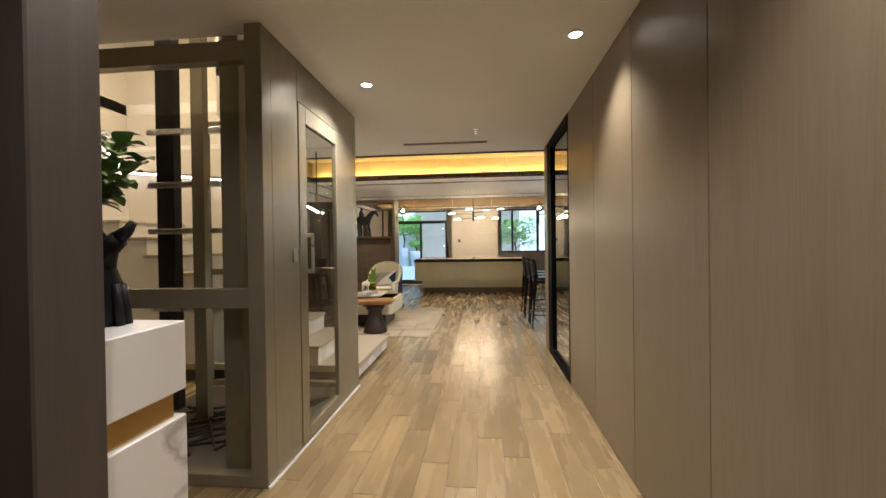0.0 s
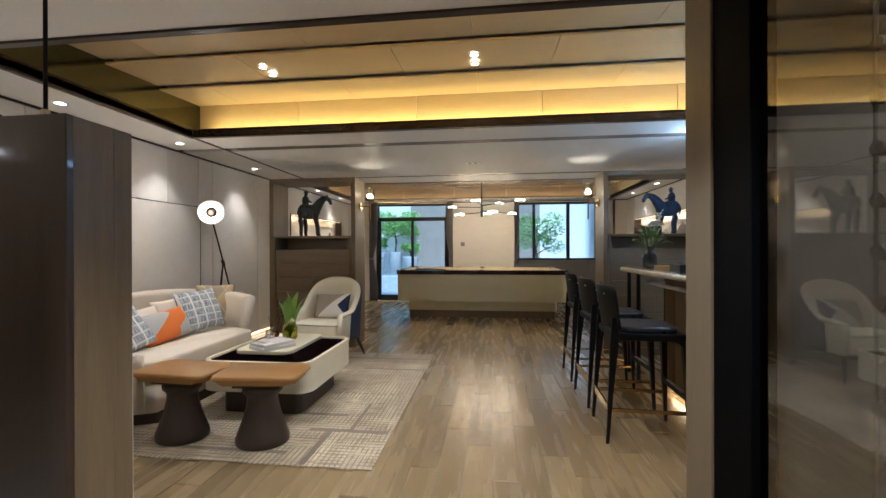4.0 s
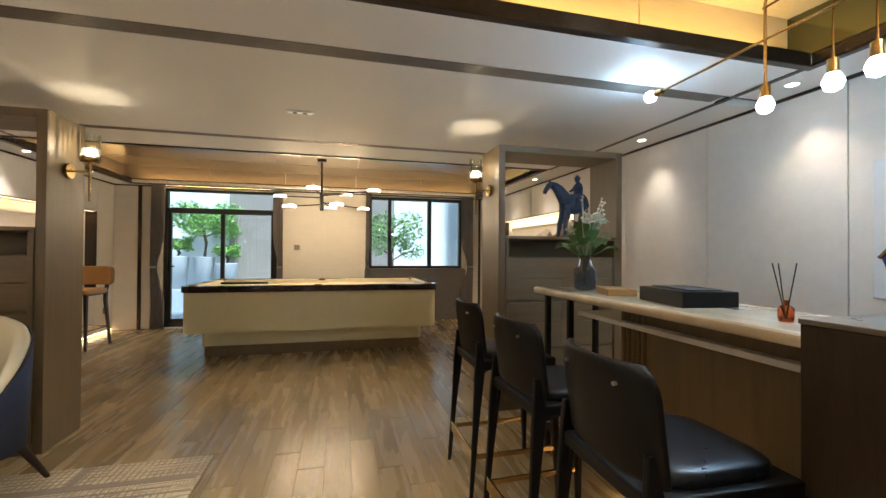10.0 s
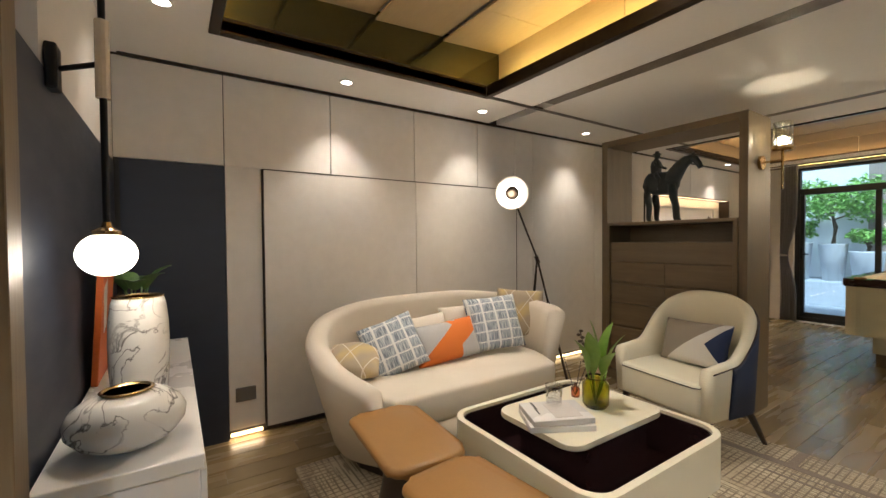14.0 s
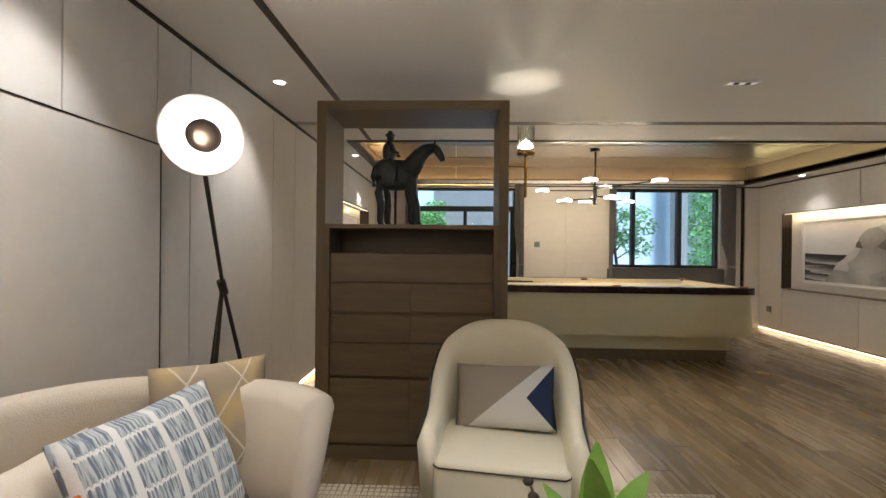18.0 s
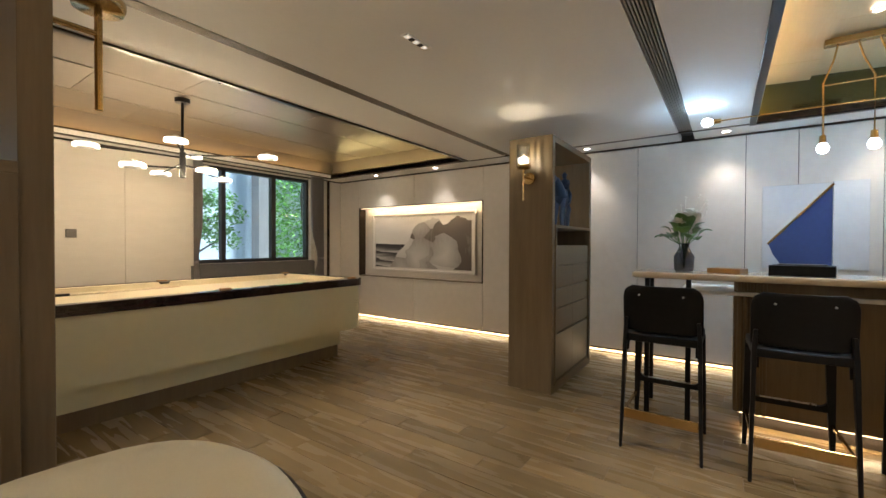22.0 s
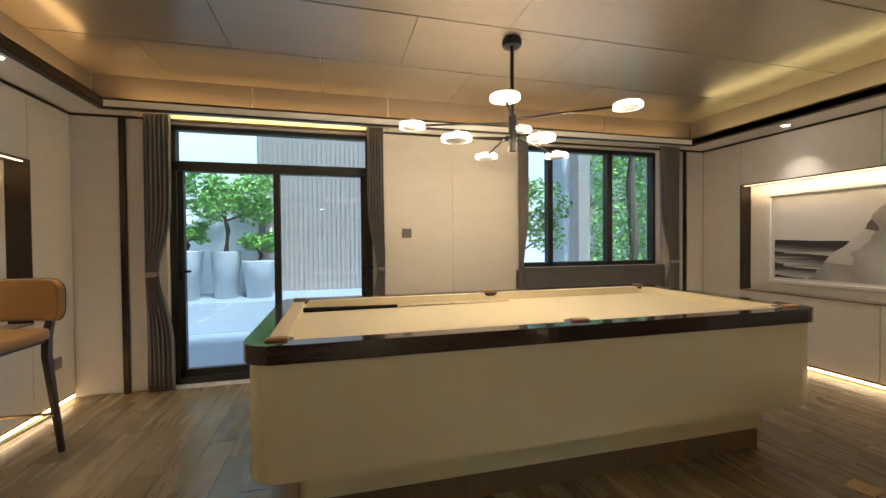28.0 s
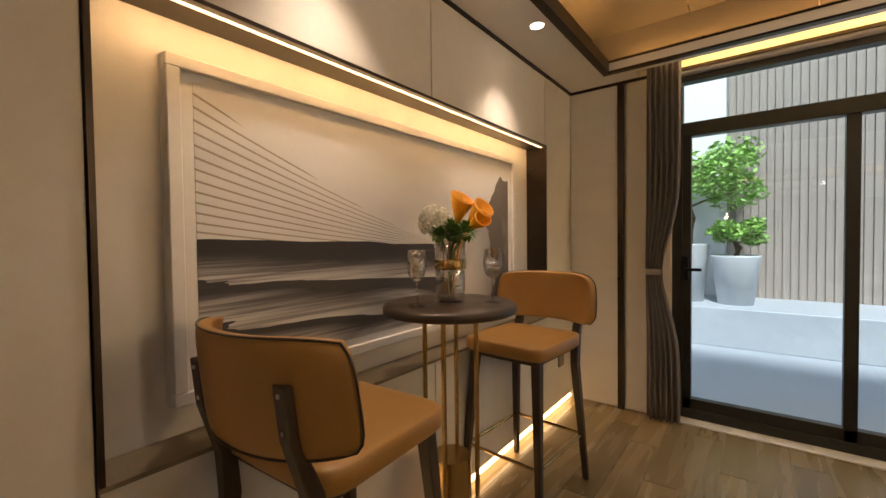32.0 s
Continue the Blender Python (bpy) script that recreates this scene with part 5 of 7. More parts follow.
def curved_shell(bm, path, z0, tops, thick, flare=0.0, foot=0.0):
    """A padded wall along a plan path, with its own top height at each point."""
    n = len(path)
    rings = []
    for i, (x, y) in enumerate(path):
        a, b = path[max(i - 1, 0)], path[min(i + 1, n - 1)]
        d = Vector((b[0] - a[0], b[1] - a[1])).normalized()
        nx, ny = d.y, -d.x
        h = tops[i]
        prof = [(-foot, z0), (flare, h - 0.05), (flare - 0.012, h - 0.015), (flare - thick / 2, h), (flare - thick + 0.012, h - 0.015), (flare - thick, h - 0.05), (-thick, z0)]
        rings.append([bm.verts.new((x + nx * o, y + ny * o, z)) for o, z in prof])
    for a, b in zip(rings, rings[1:]):
        for k in range(7):
            bm.faces.new((a[k], a[(k + 1) % 7], b[(k + 1) % 7], b[k]))
    bm.faces.new(list(reversed(rings[0])))
    bm.faces.new(rings[-1])
    bmesh.ops.recalc_face_normals(bm, faces=bm.faces[:])
    return bm


# sofa: built with its back along x, front towards -y, then turned to face the room
sofa = thing("sofa", "cream upholstered sofa with a low curved wrap-around back", "sofa")
path, tops = [], []
for k in range(9):
    t = k / 8
    path.append((0.685 + 0.060 * math.sin(t * math.pi / 2), -0.135 + 0.15 * t))
    tops.append(0.762 + 0.03 * t ** 0.7)
for k in range(1, 40):
    a = radians(180 * k / 40)
    cx_, sy_ = math.cos(a), math.sin(a)
    path.append(((0.745 if cx_ > 0 else 0.88) * math.copysign(abs(cx_) ** 0.66, cx_), 0.015 + 0.66 * sy_ ** 0.82))
    far_ = 0.5 + 0.5 * cx_
    tops.append((0.66 + 0.132 * far_) * (1 - sy_ ** 0.9) + (0.825 + 0.045 * far_) * sy_ ** 0.9)
for k in range(9):
    t = 1 - k / 8
    path.append((-0.74 - 0.14 * math.sin(t * math.pi / 2), -0.285 + 0.30 * t))
    tops.append(0.535 + 0.125 * t ** 0.8)
part("back_shell", curved_shell(B(), path, 0.12, tops, 0.13, 0.085, 0.06), m_cream, sofa, "", True)
seat_out = [(-0.64, -0.275), (-0.625, -0.29), (0.50, -0.29), (0.545, -0.265), (0.62, -0.10)]
for k in range(25):
    t = math.pi * k / 24
    seat_out.append(((0.635 if math.cos(t) > 0 else 0.77) * math.copysign(abs(math.cos(t)) ** 0.55, math.cos(t)), 0.02 + 0.58 * math.sin(t) ** 0.75))
part("seat", prism(B(), seat_out, 0.29, 0.455, (0, 0), 0.024), m_cream, sofa, "", True)
part("seat_base", prism(B(), [(x, y * 0.985) for x, y in seat_out], 0.10, 0.286), m_cream, sofa, "", True)
part("plinth", prism(B(), [(x * 0.93, y * 0.90) for x, y in seat_out], 0.009, 0.10), m_darkwood, sofa)
sofa.matrix_basis = pose(-2.63, 6.70, 0, 0, 0, 90)


def cushion_mesh(w, h, t):
    bm = B()
    n = 14
    grid = {}
    for s in (1, -1):
        for i in range(n + 1):
            for j in range(n + 1):
                u, v = 2 * i / n - 1, 2 * j / n - 1
                pin = (1 - u * u) * (1 - v * v)
                pull = 1 - 0.05 * (1 - abs(v)) if abs(u) == 1 else 1
                pull2 = 1 - 0.05 * (1 - abs(u)) if abs(v) == 1 else 1
                grid[s, i, j] = bm.verts.new((u * w / 2 * pull * (1 - 0.04 * v * v * 0), s * t / 2 * pin ** 0.45, v * h / 2 * pull2))
        for i in range(n):
            for j in range(n):
                f = [grid[s, i, j], grid[s, i + 1, j], grid[s, i + 1, j + 1], grid[s, i, j + 1]]
                bm.faces.new(f if s < 0 else f[::-1])
    bmesh.ops.remove_doubles(bm, verts=bm.verts, dist=1e-5)
    return bm


def plaid(nt, sep, co):
    """Cells of blue upright brush strokes between white grid lines."""
    mp = node(nt, "ShaderNodeMapping", Scale=(190, 1, 14))
    nt.links.new(co.outputs["Object"], mp.inputs[0])
    stroke = node(nt, "ShaderNodeTexNoise", Scale=1.0, Detail=2.0)
    nt.links.new(mp.outputs[0], stroke.inputs["Vector"])
    wob = maths(nt, "MULTIPLY", maths(nt, "SUBTRACT", stroke.outputs["Fac"], 0.5), 1.6)
    gx = maths(nt, "ABSOLUTE", maths(nt, "SINE", maths(nt, "MULTIPLY", sep.outputs["X"], 34.0)))
    gz = maths(nt, "ABSOLUTE", maths(nt, "SINE", maths(nt, "ADD", maths(nt, "MULTIPLY", sep.outputs["Z"], 46.0), wob)))
    inside = maths(nt, "MULTIPLY", maths(nt, "GREATER_THAN", gx, 0.26), maths(nt, "GREATER_THAN", gz, 0.20))
    r = node(nt, "ShaderNodeMapRange")
    r.inputs[1].default_value, r.inputs[2].default_value = 0.40, 0.58
    nt.links.new(stroke.outputs["Fac"], r.inputs[0])
    blue = blend(nt, r.outputs[0], (0.15, 0.18, 0.225), (0.50, 0.54, 0.56))
    return blend(nt, inside, (0.72, 0.72, 0.69), blue)


def orange_grey(nt, sep, co):
    """A jagged orange band from the lower corner to the upper one, on finely ribbed grey."""
    x, z = sep.outputs["X"], sep.outputs["Z"]
    under = maths(nt, "LESS_THAN", z, maths(nt, "MULTIPLY", maths(nt, "ADD", x, 0.085), 0.685))
    jag = maths(nt, "LESS_THAN", maths(nt, "ABSOLUTE", maths(nt, "SUBTRACT", maths(nt, "ADD", x, z), 0.17)), 0.028)
    over = maths(nt, "GREATER_THAN", z, maths(nt, "MULTIPLY", maths(nt, "SUBTRACT", x, 0.17), 0.57))
    band = maths(nt, "MULTIPLY", maths(nt, "MAXIMUM", under, jag), maths(nt, "MAXIMUM", maths(nt, "LESS_THAN", x, 0.075), over))
    rib = maths(nt, "ABSOLUTE", maths(nt, "SINE", maths(nt, "MULTIPLY", z, 700.0)))
    grey = blend(nt, rib, (0.36, 0.355, 0.35), (0.47, 0.46, 0.45))
    return blend(nt, band, grey, (0.66, 0.17, 0.025))


def gold_lattice(nt, sep, co):
    a = maths(nt, "ABSOLUTE", maths(nt, "SINE", maths(nt, "MULTIPLY", maths(nt, "ADD", sep.outputs["X"], maths(nt, "MULTIPLY", sep.outputs["Z"], 0.7)), 19.0)))
    c = maths(nt, "ABSOLUTE", maths(nt, "SINE", maths(nt, "MULTIPLY", maths(nt, "SUBTRACT", sep.outputs["X"], maths(nt, "MULTIPLY", sep.outputs["Z"], 0.7)), 19.0)))
    blot = node(nt, "ShaderNodeTexNoise", Scale=7.0, Detail=1.0)
    nt.links.new(co.outputs["Object"], blot.inputs["Vector"])
    r = node(nt, "ShaderNodeMapRange")
    r.inputs[1].default_value, r.inputs[2].default_value = 0.48, 0.66
    nt.links.new(blot.outputs["Fac"], r.inputs[0])
    ground = blend(nt, r.outputs[0], (0.40, 0.33, 0.235), (0.53, 0.41, 0.20))
    return blend(nt, maths(nt, "GREATER_THAN", maths(nt, "MINIMUM", a, c), 0.07), (0.66, 0.60, 0.48), ground)


def navy_wedge(nt, sep, co):
    x, z = sep.outputs["X"], sep.outputs["Z"]
    navy = maths(nt, "GREATER_THAN", maths(nt, "SUBTRACT", x, maths(nt, "ABSOLUTE", maths(nt, "MULTIPLY", z, -0.9))), 0.10)
    pale = maths(nt, "GREATER_THAN", maths(nt, "SUBTRACT", x, maths(nt, "MULTIPLY", z, 1.25)), 0.0)
    return blend(nt, navy, blend(nt, pale, (0.30, 0.26, 0.21), (0.64, 0.62, 0.58)), (0.016, 0.028, 0.08))


CUSH = {"plaid": patterned("blue_plaid_linen", plaid), "orange": patterned("orange_and_grey_linen", orange_grey), "gold": patterned("gold_lattice_linen", gold_lattice), "navy": patterned("navy_wedge_linen", navy_wedge), "cream": m_cream}


def cushion(x, y, z, w, h, kind, label, tilt, yaw, spin=0, thick=0.14):
    ob = part("cushion", cushion_mesh(w, h, thick), CUSH[kind], None, "", True)
    tagged(ob, label, "cushion", "sofa cushions" if kind != "navy" else "")
    ob.matrix_basis = Matrix.Translation((x, y, z)) @ pose(0, 0, 0, 0, 0, yaw) @ pose(0, 0, 0, tilt, 0, 0) @ pose(0, 0, 0, 0, spin, 0)


# cushions on the sofa lean on the back; yaw 90 faces the room
cushion(-2.86, 6.03, 0.545, 0.34, 0.28, "gold", "gold lattice cushion slumped at the sofa's end", -62, 50, -8, 0.15)
cushion(-2.82, 6.28, 0.605, 0.36, 0.35, "plaid", "blue and white plaid cushion tipped on its corner", -26, 68, -20)
cushion(-2.95, 6.56, 0.60, 0.44, 0.28, "cream", "plain pale cushion behind the others", -18, 88, -4)
cushion(-2.80, 6.67, 0.585, 0.50, 0.27, "orange", "grey lumbar cushion with an orange block", -26, 86, -5)
cushion(-2.98, 6.93, 0.62, 0.38, 0.32, "cream", "plain pale cushion behind the others", -16, 92)
cushion(-2.79, 7.08, 0.665, 0.41, 0.39, "plaid", "blue and white plaid cushion standing on the sofa", -24, 72, -4)
cushion(-2.84, 7.38, 0.695, 0.36, 0.37, "gold", "gold lattice cushion standing at the sofa's end", -16, 44, 2)

# coffee table
ct = thing("coffee_table", "cream rimmed coffee table with dark glass well and raised top", "table")
CO = rounded(0.86, 0.92, 0.12, 8)
CI = rounded(0.80, 0.86, 0.09, 8)
part("rim", ring(B(), CO, CI, 0.20, 0.42), m_creamleather, ct)
part("lining", ring(B(), CI, rounded(0.784, 0.844, 0.083, 8), 0.216, 0.405), m_mahog, ct, "dark glossy lining")
part("well", prism(B(), CI, 0.20, 0.215), m_mahog, ct, "dark glossy well")
part("base", prism(B(), rounded(0.62, 0.70, 0.05), 0.0095, 0.20), m_darkwood, ct)
part("core", prism(B(), rounded(0.40, 0.42, 0.02), 0.215, 0.435), m_mahog, ct)
part("raised_top", prism(B(), rounded(0.46, 0.66, 0.07, 8), 0.436, 0.46, (-0.03, 0.03), 0.004), m_creamleather, ct)
put(ct, -1.74, 6.71)
bk = thing("book_stack", "two white covered art books", "books")
part("book", box(B(), -0.14, -0.105, 0.0, 0.14, 0.105, 0.026, 0.003), m_white, bk)
part("book", obox(B(), (0.0, 0.0, 0.040), (0.27, 0.20, 0.025), Euler((0, 0, 0.08)).to_matrix(), 0.003), m_white, bk)
for k, (ln, wd) in enumerate(((0.07, 0.010), (0.05, 0.006), (0.06, 0.006))):
    part("title_bar", obox(B(), (-0.085, 0.05 - 0.03 * k, 0.0530), (wd, ln, 0.001), Euler((0, 0, 0.08)).to_matrix()), m_gap, bk, "printed title lines")
part("cover_print", obox(B(), (0.03, 0.0, 0.053), (0.12, 0.15, 0.0012), Euler((0, 0, 0.08)).to_matrix()), m_mat, bk, "grey cover picture")
put(bk, -1.745, 6.54, 0.46, 60)
gl = thing("tumbler", "cut crystal tumbler on the books", "glass")
part("bowl", lathe(B(), [(0.034, 0.0), (0.040, 0.09), (0.037, 0.09), (0.031, 0.012)], 12), m_glass, gl)
put(gl, -1.79, 6.58, 0.513)
m_greenglass = glass("olive_glass", (0.62, 0.62, 0.08))
vs = thing("vase", "olive glass vase with broad green leaves", "vase")
part("body", lathe(B(), [(0.05, 0.0), (0.062, 0.02), (0.062, 0.11), (0.045, 0.13), (0.05, 0.145), (0.046, 0.145), (0.041, 0.13), (0.057, 0.108), (0.057, 0.022), (0.045, 0.008)], 28), m_greenglass, vs, "", True)


def leaf_blade(bm, base, tip, width, droop=0.02, n=7):
    base, tip = Vector(base), Vector(tip)
    d = tip - base
    side = d.cross(Vector((0, 0, 1)))
    side = side.normalized() if side.length > 1e-4 else Vector((1, 0, 0))
    up = side.cross(d).normalized()
    rows = []
    for i in range(n + 1):
        t = i / n
        w = width * math.sin(math.pi * min(t * 0.92 + 0.06, 1)) ** 0.8
        c = base + d * t + up * droop * math.sin(math.pi * t)
        rows.append([bm.verts.new(c - side * w + up * w * 0.25), bm.verts.new(c), bm.verts.new(c + side * w + up * w * 0.25)])
    for a, b in zip(rows, rows[1:]):
        for k in range(2):
            bm.faces.new((a[k], a[k + 1], b[k + 1], b[k]))


m_fern = surf("broad_leaf_green", (0.13, 0.27, 0.03), (0.27, 0.44, 0.07), 4, rough=0.4, bump=0.1)
for tip, w in (((0.12, 0.05, 0.36), 0.036), ((-0.04, -0.11, 0.33), 0.034), ((0.04, -0.11, 0.38), 0.036), ((0.14, -0.05, 0.30), 0.034), ((-0.09, 0.07, 0.32), 0.032), ((0.03, 0.09, 0.40), 0.036), ((-0.02, -0.02, 0.42), 0.034)):
    bm = B()
    rod(bm, (0, 0, 0.01), (tip[0] * 0.4, tip[1] * 0.4, 0.18), 0.0035, 0.003, 6)
    leaf_blade(bm, (tip[0] * 0.4, tip[1] * 0.4, 0.17), tip, w)
    part("leaf", bm, m_fern, vs, "", True)
bm = B()
tube(bm, [(0, 0, 0.02), (-0.05, 0.02, 0.18), (-0.12, 0.04, 0.33)], 0.003, 6)
for k in range(11):
    t = 0.45 + 0.05 * k
    blob(bm, (-0.12 * t - 0.01, 0.04 * t + 0.012 * (-1) ** k, 0.05 + 0.30 * t), (0.012, 0.012, 0.008), 1, 8)
part("sprig", bm, m_darkwood, vs, "dark seeded sprig", True)
put(vs, -1.75, 6.83, 0.46)
rd = thing("reed_diffuser", "amber glass reed diffuser", "diffuser", "reed diffusers")
m_amberglass = glass("amber_glass", (0.45, 0.10, 0.03))
part("bottle", lathe(B(), [(0.02, 0), (0.022, 0.01), (0.022, 0.045), (0.009, 0.055), (0.009, 0.07)], 18), m_amberglass, rd, "", True)
for a, ln in ((20, 0.19), (-25, 0.2), (8, 0.18)):
    part("reed", rod(B(), (0, 0, 0.01), (ln * math.sin(radians(a)), 0.01, ln * math.cos(radians(a)) + 0.01), 0.0018, 0.0018, 6), m_black, rd)
put(rd, -1.885, 6.85, 0.46)


def ottoman(x, y, turn):
    o = thing("ottoman", "square tan leather stool on a turned dark wood base", "stool", "tan leather stools")
    bm = prism(B(), rounded(0.54, 0.33, 0.06), 0.402, 0.455, (0, 0), 0.02)
    for v in bm.verts:
        if v.co.z < 0.425:
            v.co.x *= 0.90
            v.co.y *= 0.88
        else:
            v.co.z += 0.010 * (1 - (v.co.x / 0.28) ** 2)
    part("seat", bm, m_tan, o, "", True)
    part("seat_plate", box(B(), -0.15, -0.10, 0.372, 0.15, 0.10, 0.402, 0.006), m_darkwood, o)
    part("base", lathe(B(), [(0.150, 0.0), (0.165, 0.012), (0.165, 0.045), (0.148, 0.09), (0.118, 0.17), (0.098, 0.25), (0.094, 0.29), (0.104, 0.315), (0.122, 0.33), (0.124, 0.352), (0.112, 0.372)], 28, (0, 0, 0), (1.0, 0.86)), m_darkwood, o, "", True)
    put(o, x, y, 0.0095, turn)


ottoman(-1.47, 5.93, 6)
ottoman(-2.03, 5.93, -4)

# armchair: front towards -y
ac = thing("armchair", "cream leather armchair with navy back and dark tapered legs", "armchair")
AW, AFRONT, ABACK = 0.315, -0.30, 0.235
seat_o = [(-0.255, -0.31), (-0.235, -0.33), (0.235, -0.33), (0.255, -0.31)] + [(0.262 * math.copysign(abs(math.cos(math.pi * k / 16)) ** 0.7, math.cos(math.pi * k / 16)), 0.19 * math.sin(math.pi * k / 16)) for k in range(17)]
part("seat", prism(B(), seat_o, 0.262, 0.455, (0, 0), 0.022), m_creamleather, ac, "", True)
pth, tp = [], []
for k in range(11):
    t = k / 10
    pth.append((AW - 0.012 + 0.012 * t, AFRONT + t * (0.02 - AFRONT)))
for k in range(1, 32):
    a = math.pi * k / 32
    pth.append((AW * math.copysign(abs(math.cos(a)) ** 0.72, math.cos(a)), 0.02 + (ABACK - 0.02) * math.sin(a) ** 0.85))
for k in range(11):
    t = 1 - k / 10
    pth.append((-(AW - 0.012 + 0.012 * t), AFRONT + t * (0.02 - AFRONT)))
for x, y in pth:
    u = min(max((y + 0.10) / 0.26, 0.0), 1.0)
    crown = 1 - (abs(x) / AW) ** 2.6
    tp.append(0.555 + 0.03 * min((y - AFRONT) / 0.3, 1) + 0.20 * u * u * (3 - 2 * u) + 0.125 * max(crown, 0) ** 0.8 * u)
part("back_shell", curved_shell(B(), pth, 0.255, tp, 0.075, 0.02), m_creamleather, ac, "", True)
bm = B()
tube(bm, [(-0.256, -0.28, 0.432), (-0.255, -0.314, 0.432), (-0.233, -0.333, 0.432), (0.233, -0.333, 0.432), (0.255, -0.314, 0.432), (0.256, -0.28, 0.432)], 0.003, 6)
part("seat_piping", bm, m_darkwood, ac, "dark piping round the seat", True)
outer = []
for i, (x, y) in enumerate(pth):
    p, q = pth[max(i - 1, 0)], pth[min(i + 1, len(pth) - 1)]
    d = Vector((q[0] - p[0], q[1] - p[1])).normalized()
    outer.append((x + d.y * 0.008, y - d.x * 0.008))
bm = B()
tube(bm, [(x + (x - px) * 1.6, y + (y - py) * 1.6, z - 0.03) for (x, y), (px, py), z in zip(outer, pth, tp)], 0.004, 6)
part("back_piping", bm, m_darkwood, ac, "dark piping along the shell", True)
part("back_cover", curved_shell(B(), outer[5:-5], 0.25, [t - 0.03 for t in tp[5:-5]], 0.010, 0.02), m_bluefab, ac, "navy velvet back", True)
for sx in (-1, 1):
    part("leg", rod(B(), (sx * 0.285, -0.285, 0.0), (sx * 0.265, -0.255, 0.262), 0.013, 0.024, 10), m_darkwood, ac)
    part("leg", rod(B(), (sx * 0.27, 0.30, 0.0), (sx * 0.235, 0.15, 0.262), 0.013, 0.024, 10), m_darkwood, ac)
ac.matrix_basis = pose(-1.81, 7.87, 0.0095, 0, 0, -8)
cushion(-1.80, 7.90, 0.600, 0.45, 0.28, "navy", "grey cushion with white and navy wedges on the armchair", -18, -13, -3, 0.12)

# floor lamp behind the sofa
fl = thing("floor_lamp", "dark tripod floor lamp with round lit disc", "floor lamp")
head_, knee = Vector((-2.86, 7.33, 1.61)), Vector((-3.06, 7.81, 1.10))
part("pole", rod(B(), head_, knee, 0.008), m_bronze, fl)
part("joint", rod(B(), knee + Vector((0, -0.015, 0.02)), knee + Vector((0, 0.015, -0.04)), 0.018), m_bronze, fl)
for foot in ((-3.24, 7.88, 0), (-2.93, 8.05, 0), (-3.07, 7.67, 0)):
    part("leg", rod(B(), knee, foot, 0.008, 0.012), m_bronze, fl)
part("leg_wrap", rod(B(), knee.lerp(Vector((-2.93, 8.05, 0)), 0.35), knee.lerp(Vector((-2.93, 8.05, 0)), 0.45), 0.016), m_bronze, fl)
bm = lathe(B(), [(0.045, 0.0), (0.07, 0.005), (0.088, 0.0), (0.088, -0.012), (0.045, -0.012)], 40)
sd = part("shade", bm, m_lampring, fl, "white lit ring shade", True)
rim_ = part("shade_rim", lathe(B(), [(0.088, -0.004), (0.122, 0.006), (0.125, 0.0), (0.12, -0.012), (0.088, -0.014)], 40), m_white, fl, "pale outer rim", True)
face_ = (Vector((0.70, -0.62, -0.18))).to_track_quat("Z", "Y").to_matrix().to_4x4()
sd.matrix_basis = Matrix.Translation(head_ + Vector((0.03, -0.03, 0.01))) @ face_
hb = part("hub", lathe(B(), [(0.05, -0.03), (0.052, 0.012), (0.03, 0.02), (0.01, 0.022)], 28), m_bronze, fl, "dark bronze hub", True)
hb.matrix_basis = sd.matrix_basis.copy()
rim_.matrix_basis = sd.matrix_basis.copy()

# sideboard by the navy wall
sb = thing("sideboard", "long white lacquer sideboard against the navy wall", "sideboard")
part("body", box(B(), -3.12, 4.89, 0.06, -1.68, 5.19, 0.71, 0.004), m_white, sb)
part("top", box(B(), -3.13, 4.885, 0.712, -1.67, 5.20, 0.75, 0.004), m_white, sb)
part("plinth", box(B(), -3.05, 4.92, 0.0, -1.75, 5.14, 0.06), m_gap, sb)
for k in range(3):
    part("door", box(B(), -3.11 + k * 0.476, 5.19, 0.07, -2.64 + k * 0.476, 5.205, 0.705, 0.002, 1), m_white, sb)
m_marbled = veined("marbled_ceramic", (0.76, 0.75, 0.72), (0.12, 0.11, 0.11), 8.0, 0.022, 0.2)


def marbled(x, y, prof, label):
    v = thing("ceramic_vase", label, "vase", "marbled vases")
    part("body", lathe(B(), prof, 36), m_marbled, v, "", True)
    r, z = prof[-3]
    part("lip", lathe(B(), [(r, z), (r + 0.003, z + 0.004), (r - 0.004, z + 0.006), (r - 0.006, z)], 36), m_brass, v, "gold lip", True)
    put(v, x, y, 0.75)


marbled(-1.83, 5.04, [(0.05, 0), (0.06, 0.004), (0.10, 0.025), (0.124, 0.055), (0.127, 0.08), (0.115, 0.105), (0.09, 0.125), (0.055, 0.14), (0.05, 0.13), (0.0505, 0.11)], "wide squat marbled vase with gold lip")
marbled(-2.12, 5.05, [(0.06, 0), (0.064, 0.012), (0.074, 0.06), (0.078, 0.12), (0.080, 0.20), (0.078, 0.27), (0.072, 0.325), (0.066, 0.345), (0.06, 0.335), (0.058, 0.25)], "ribbed marbled vase with gold lip")
pic = thing("small_picture", "orange and white abstract picture leaning on the navy wall", "picture")
m_orange = surf("orange_paint", (0.55, 0.10, 0.015), (0.68, 0.16, 0.03), 8, rough=0.5, bump=0.05)
part("panel", obox(B(), (-2.55, 4.915, 0.975), (0.30, 0.02, 0.44), Euler((-0.06, 0, 0)).to_matrix(), 0.003), m_orange, pic)
part("white_shape", obox(B(), (-2.53, 4.927, 1.04), (0.16, 0.004, 0.18), Euler((-0.06, 0.3, 0)).to_matrix()), m_white, pic)
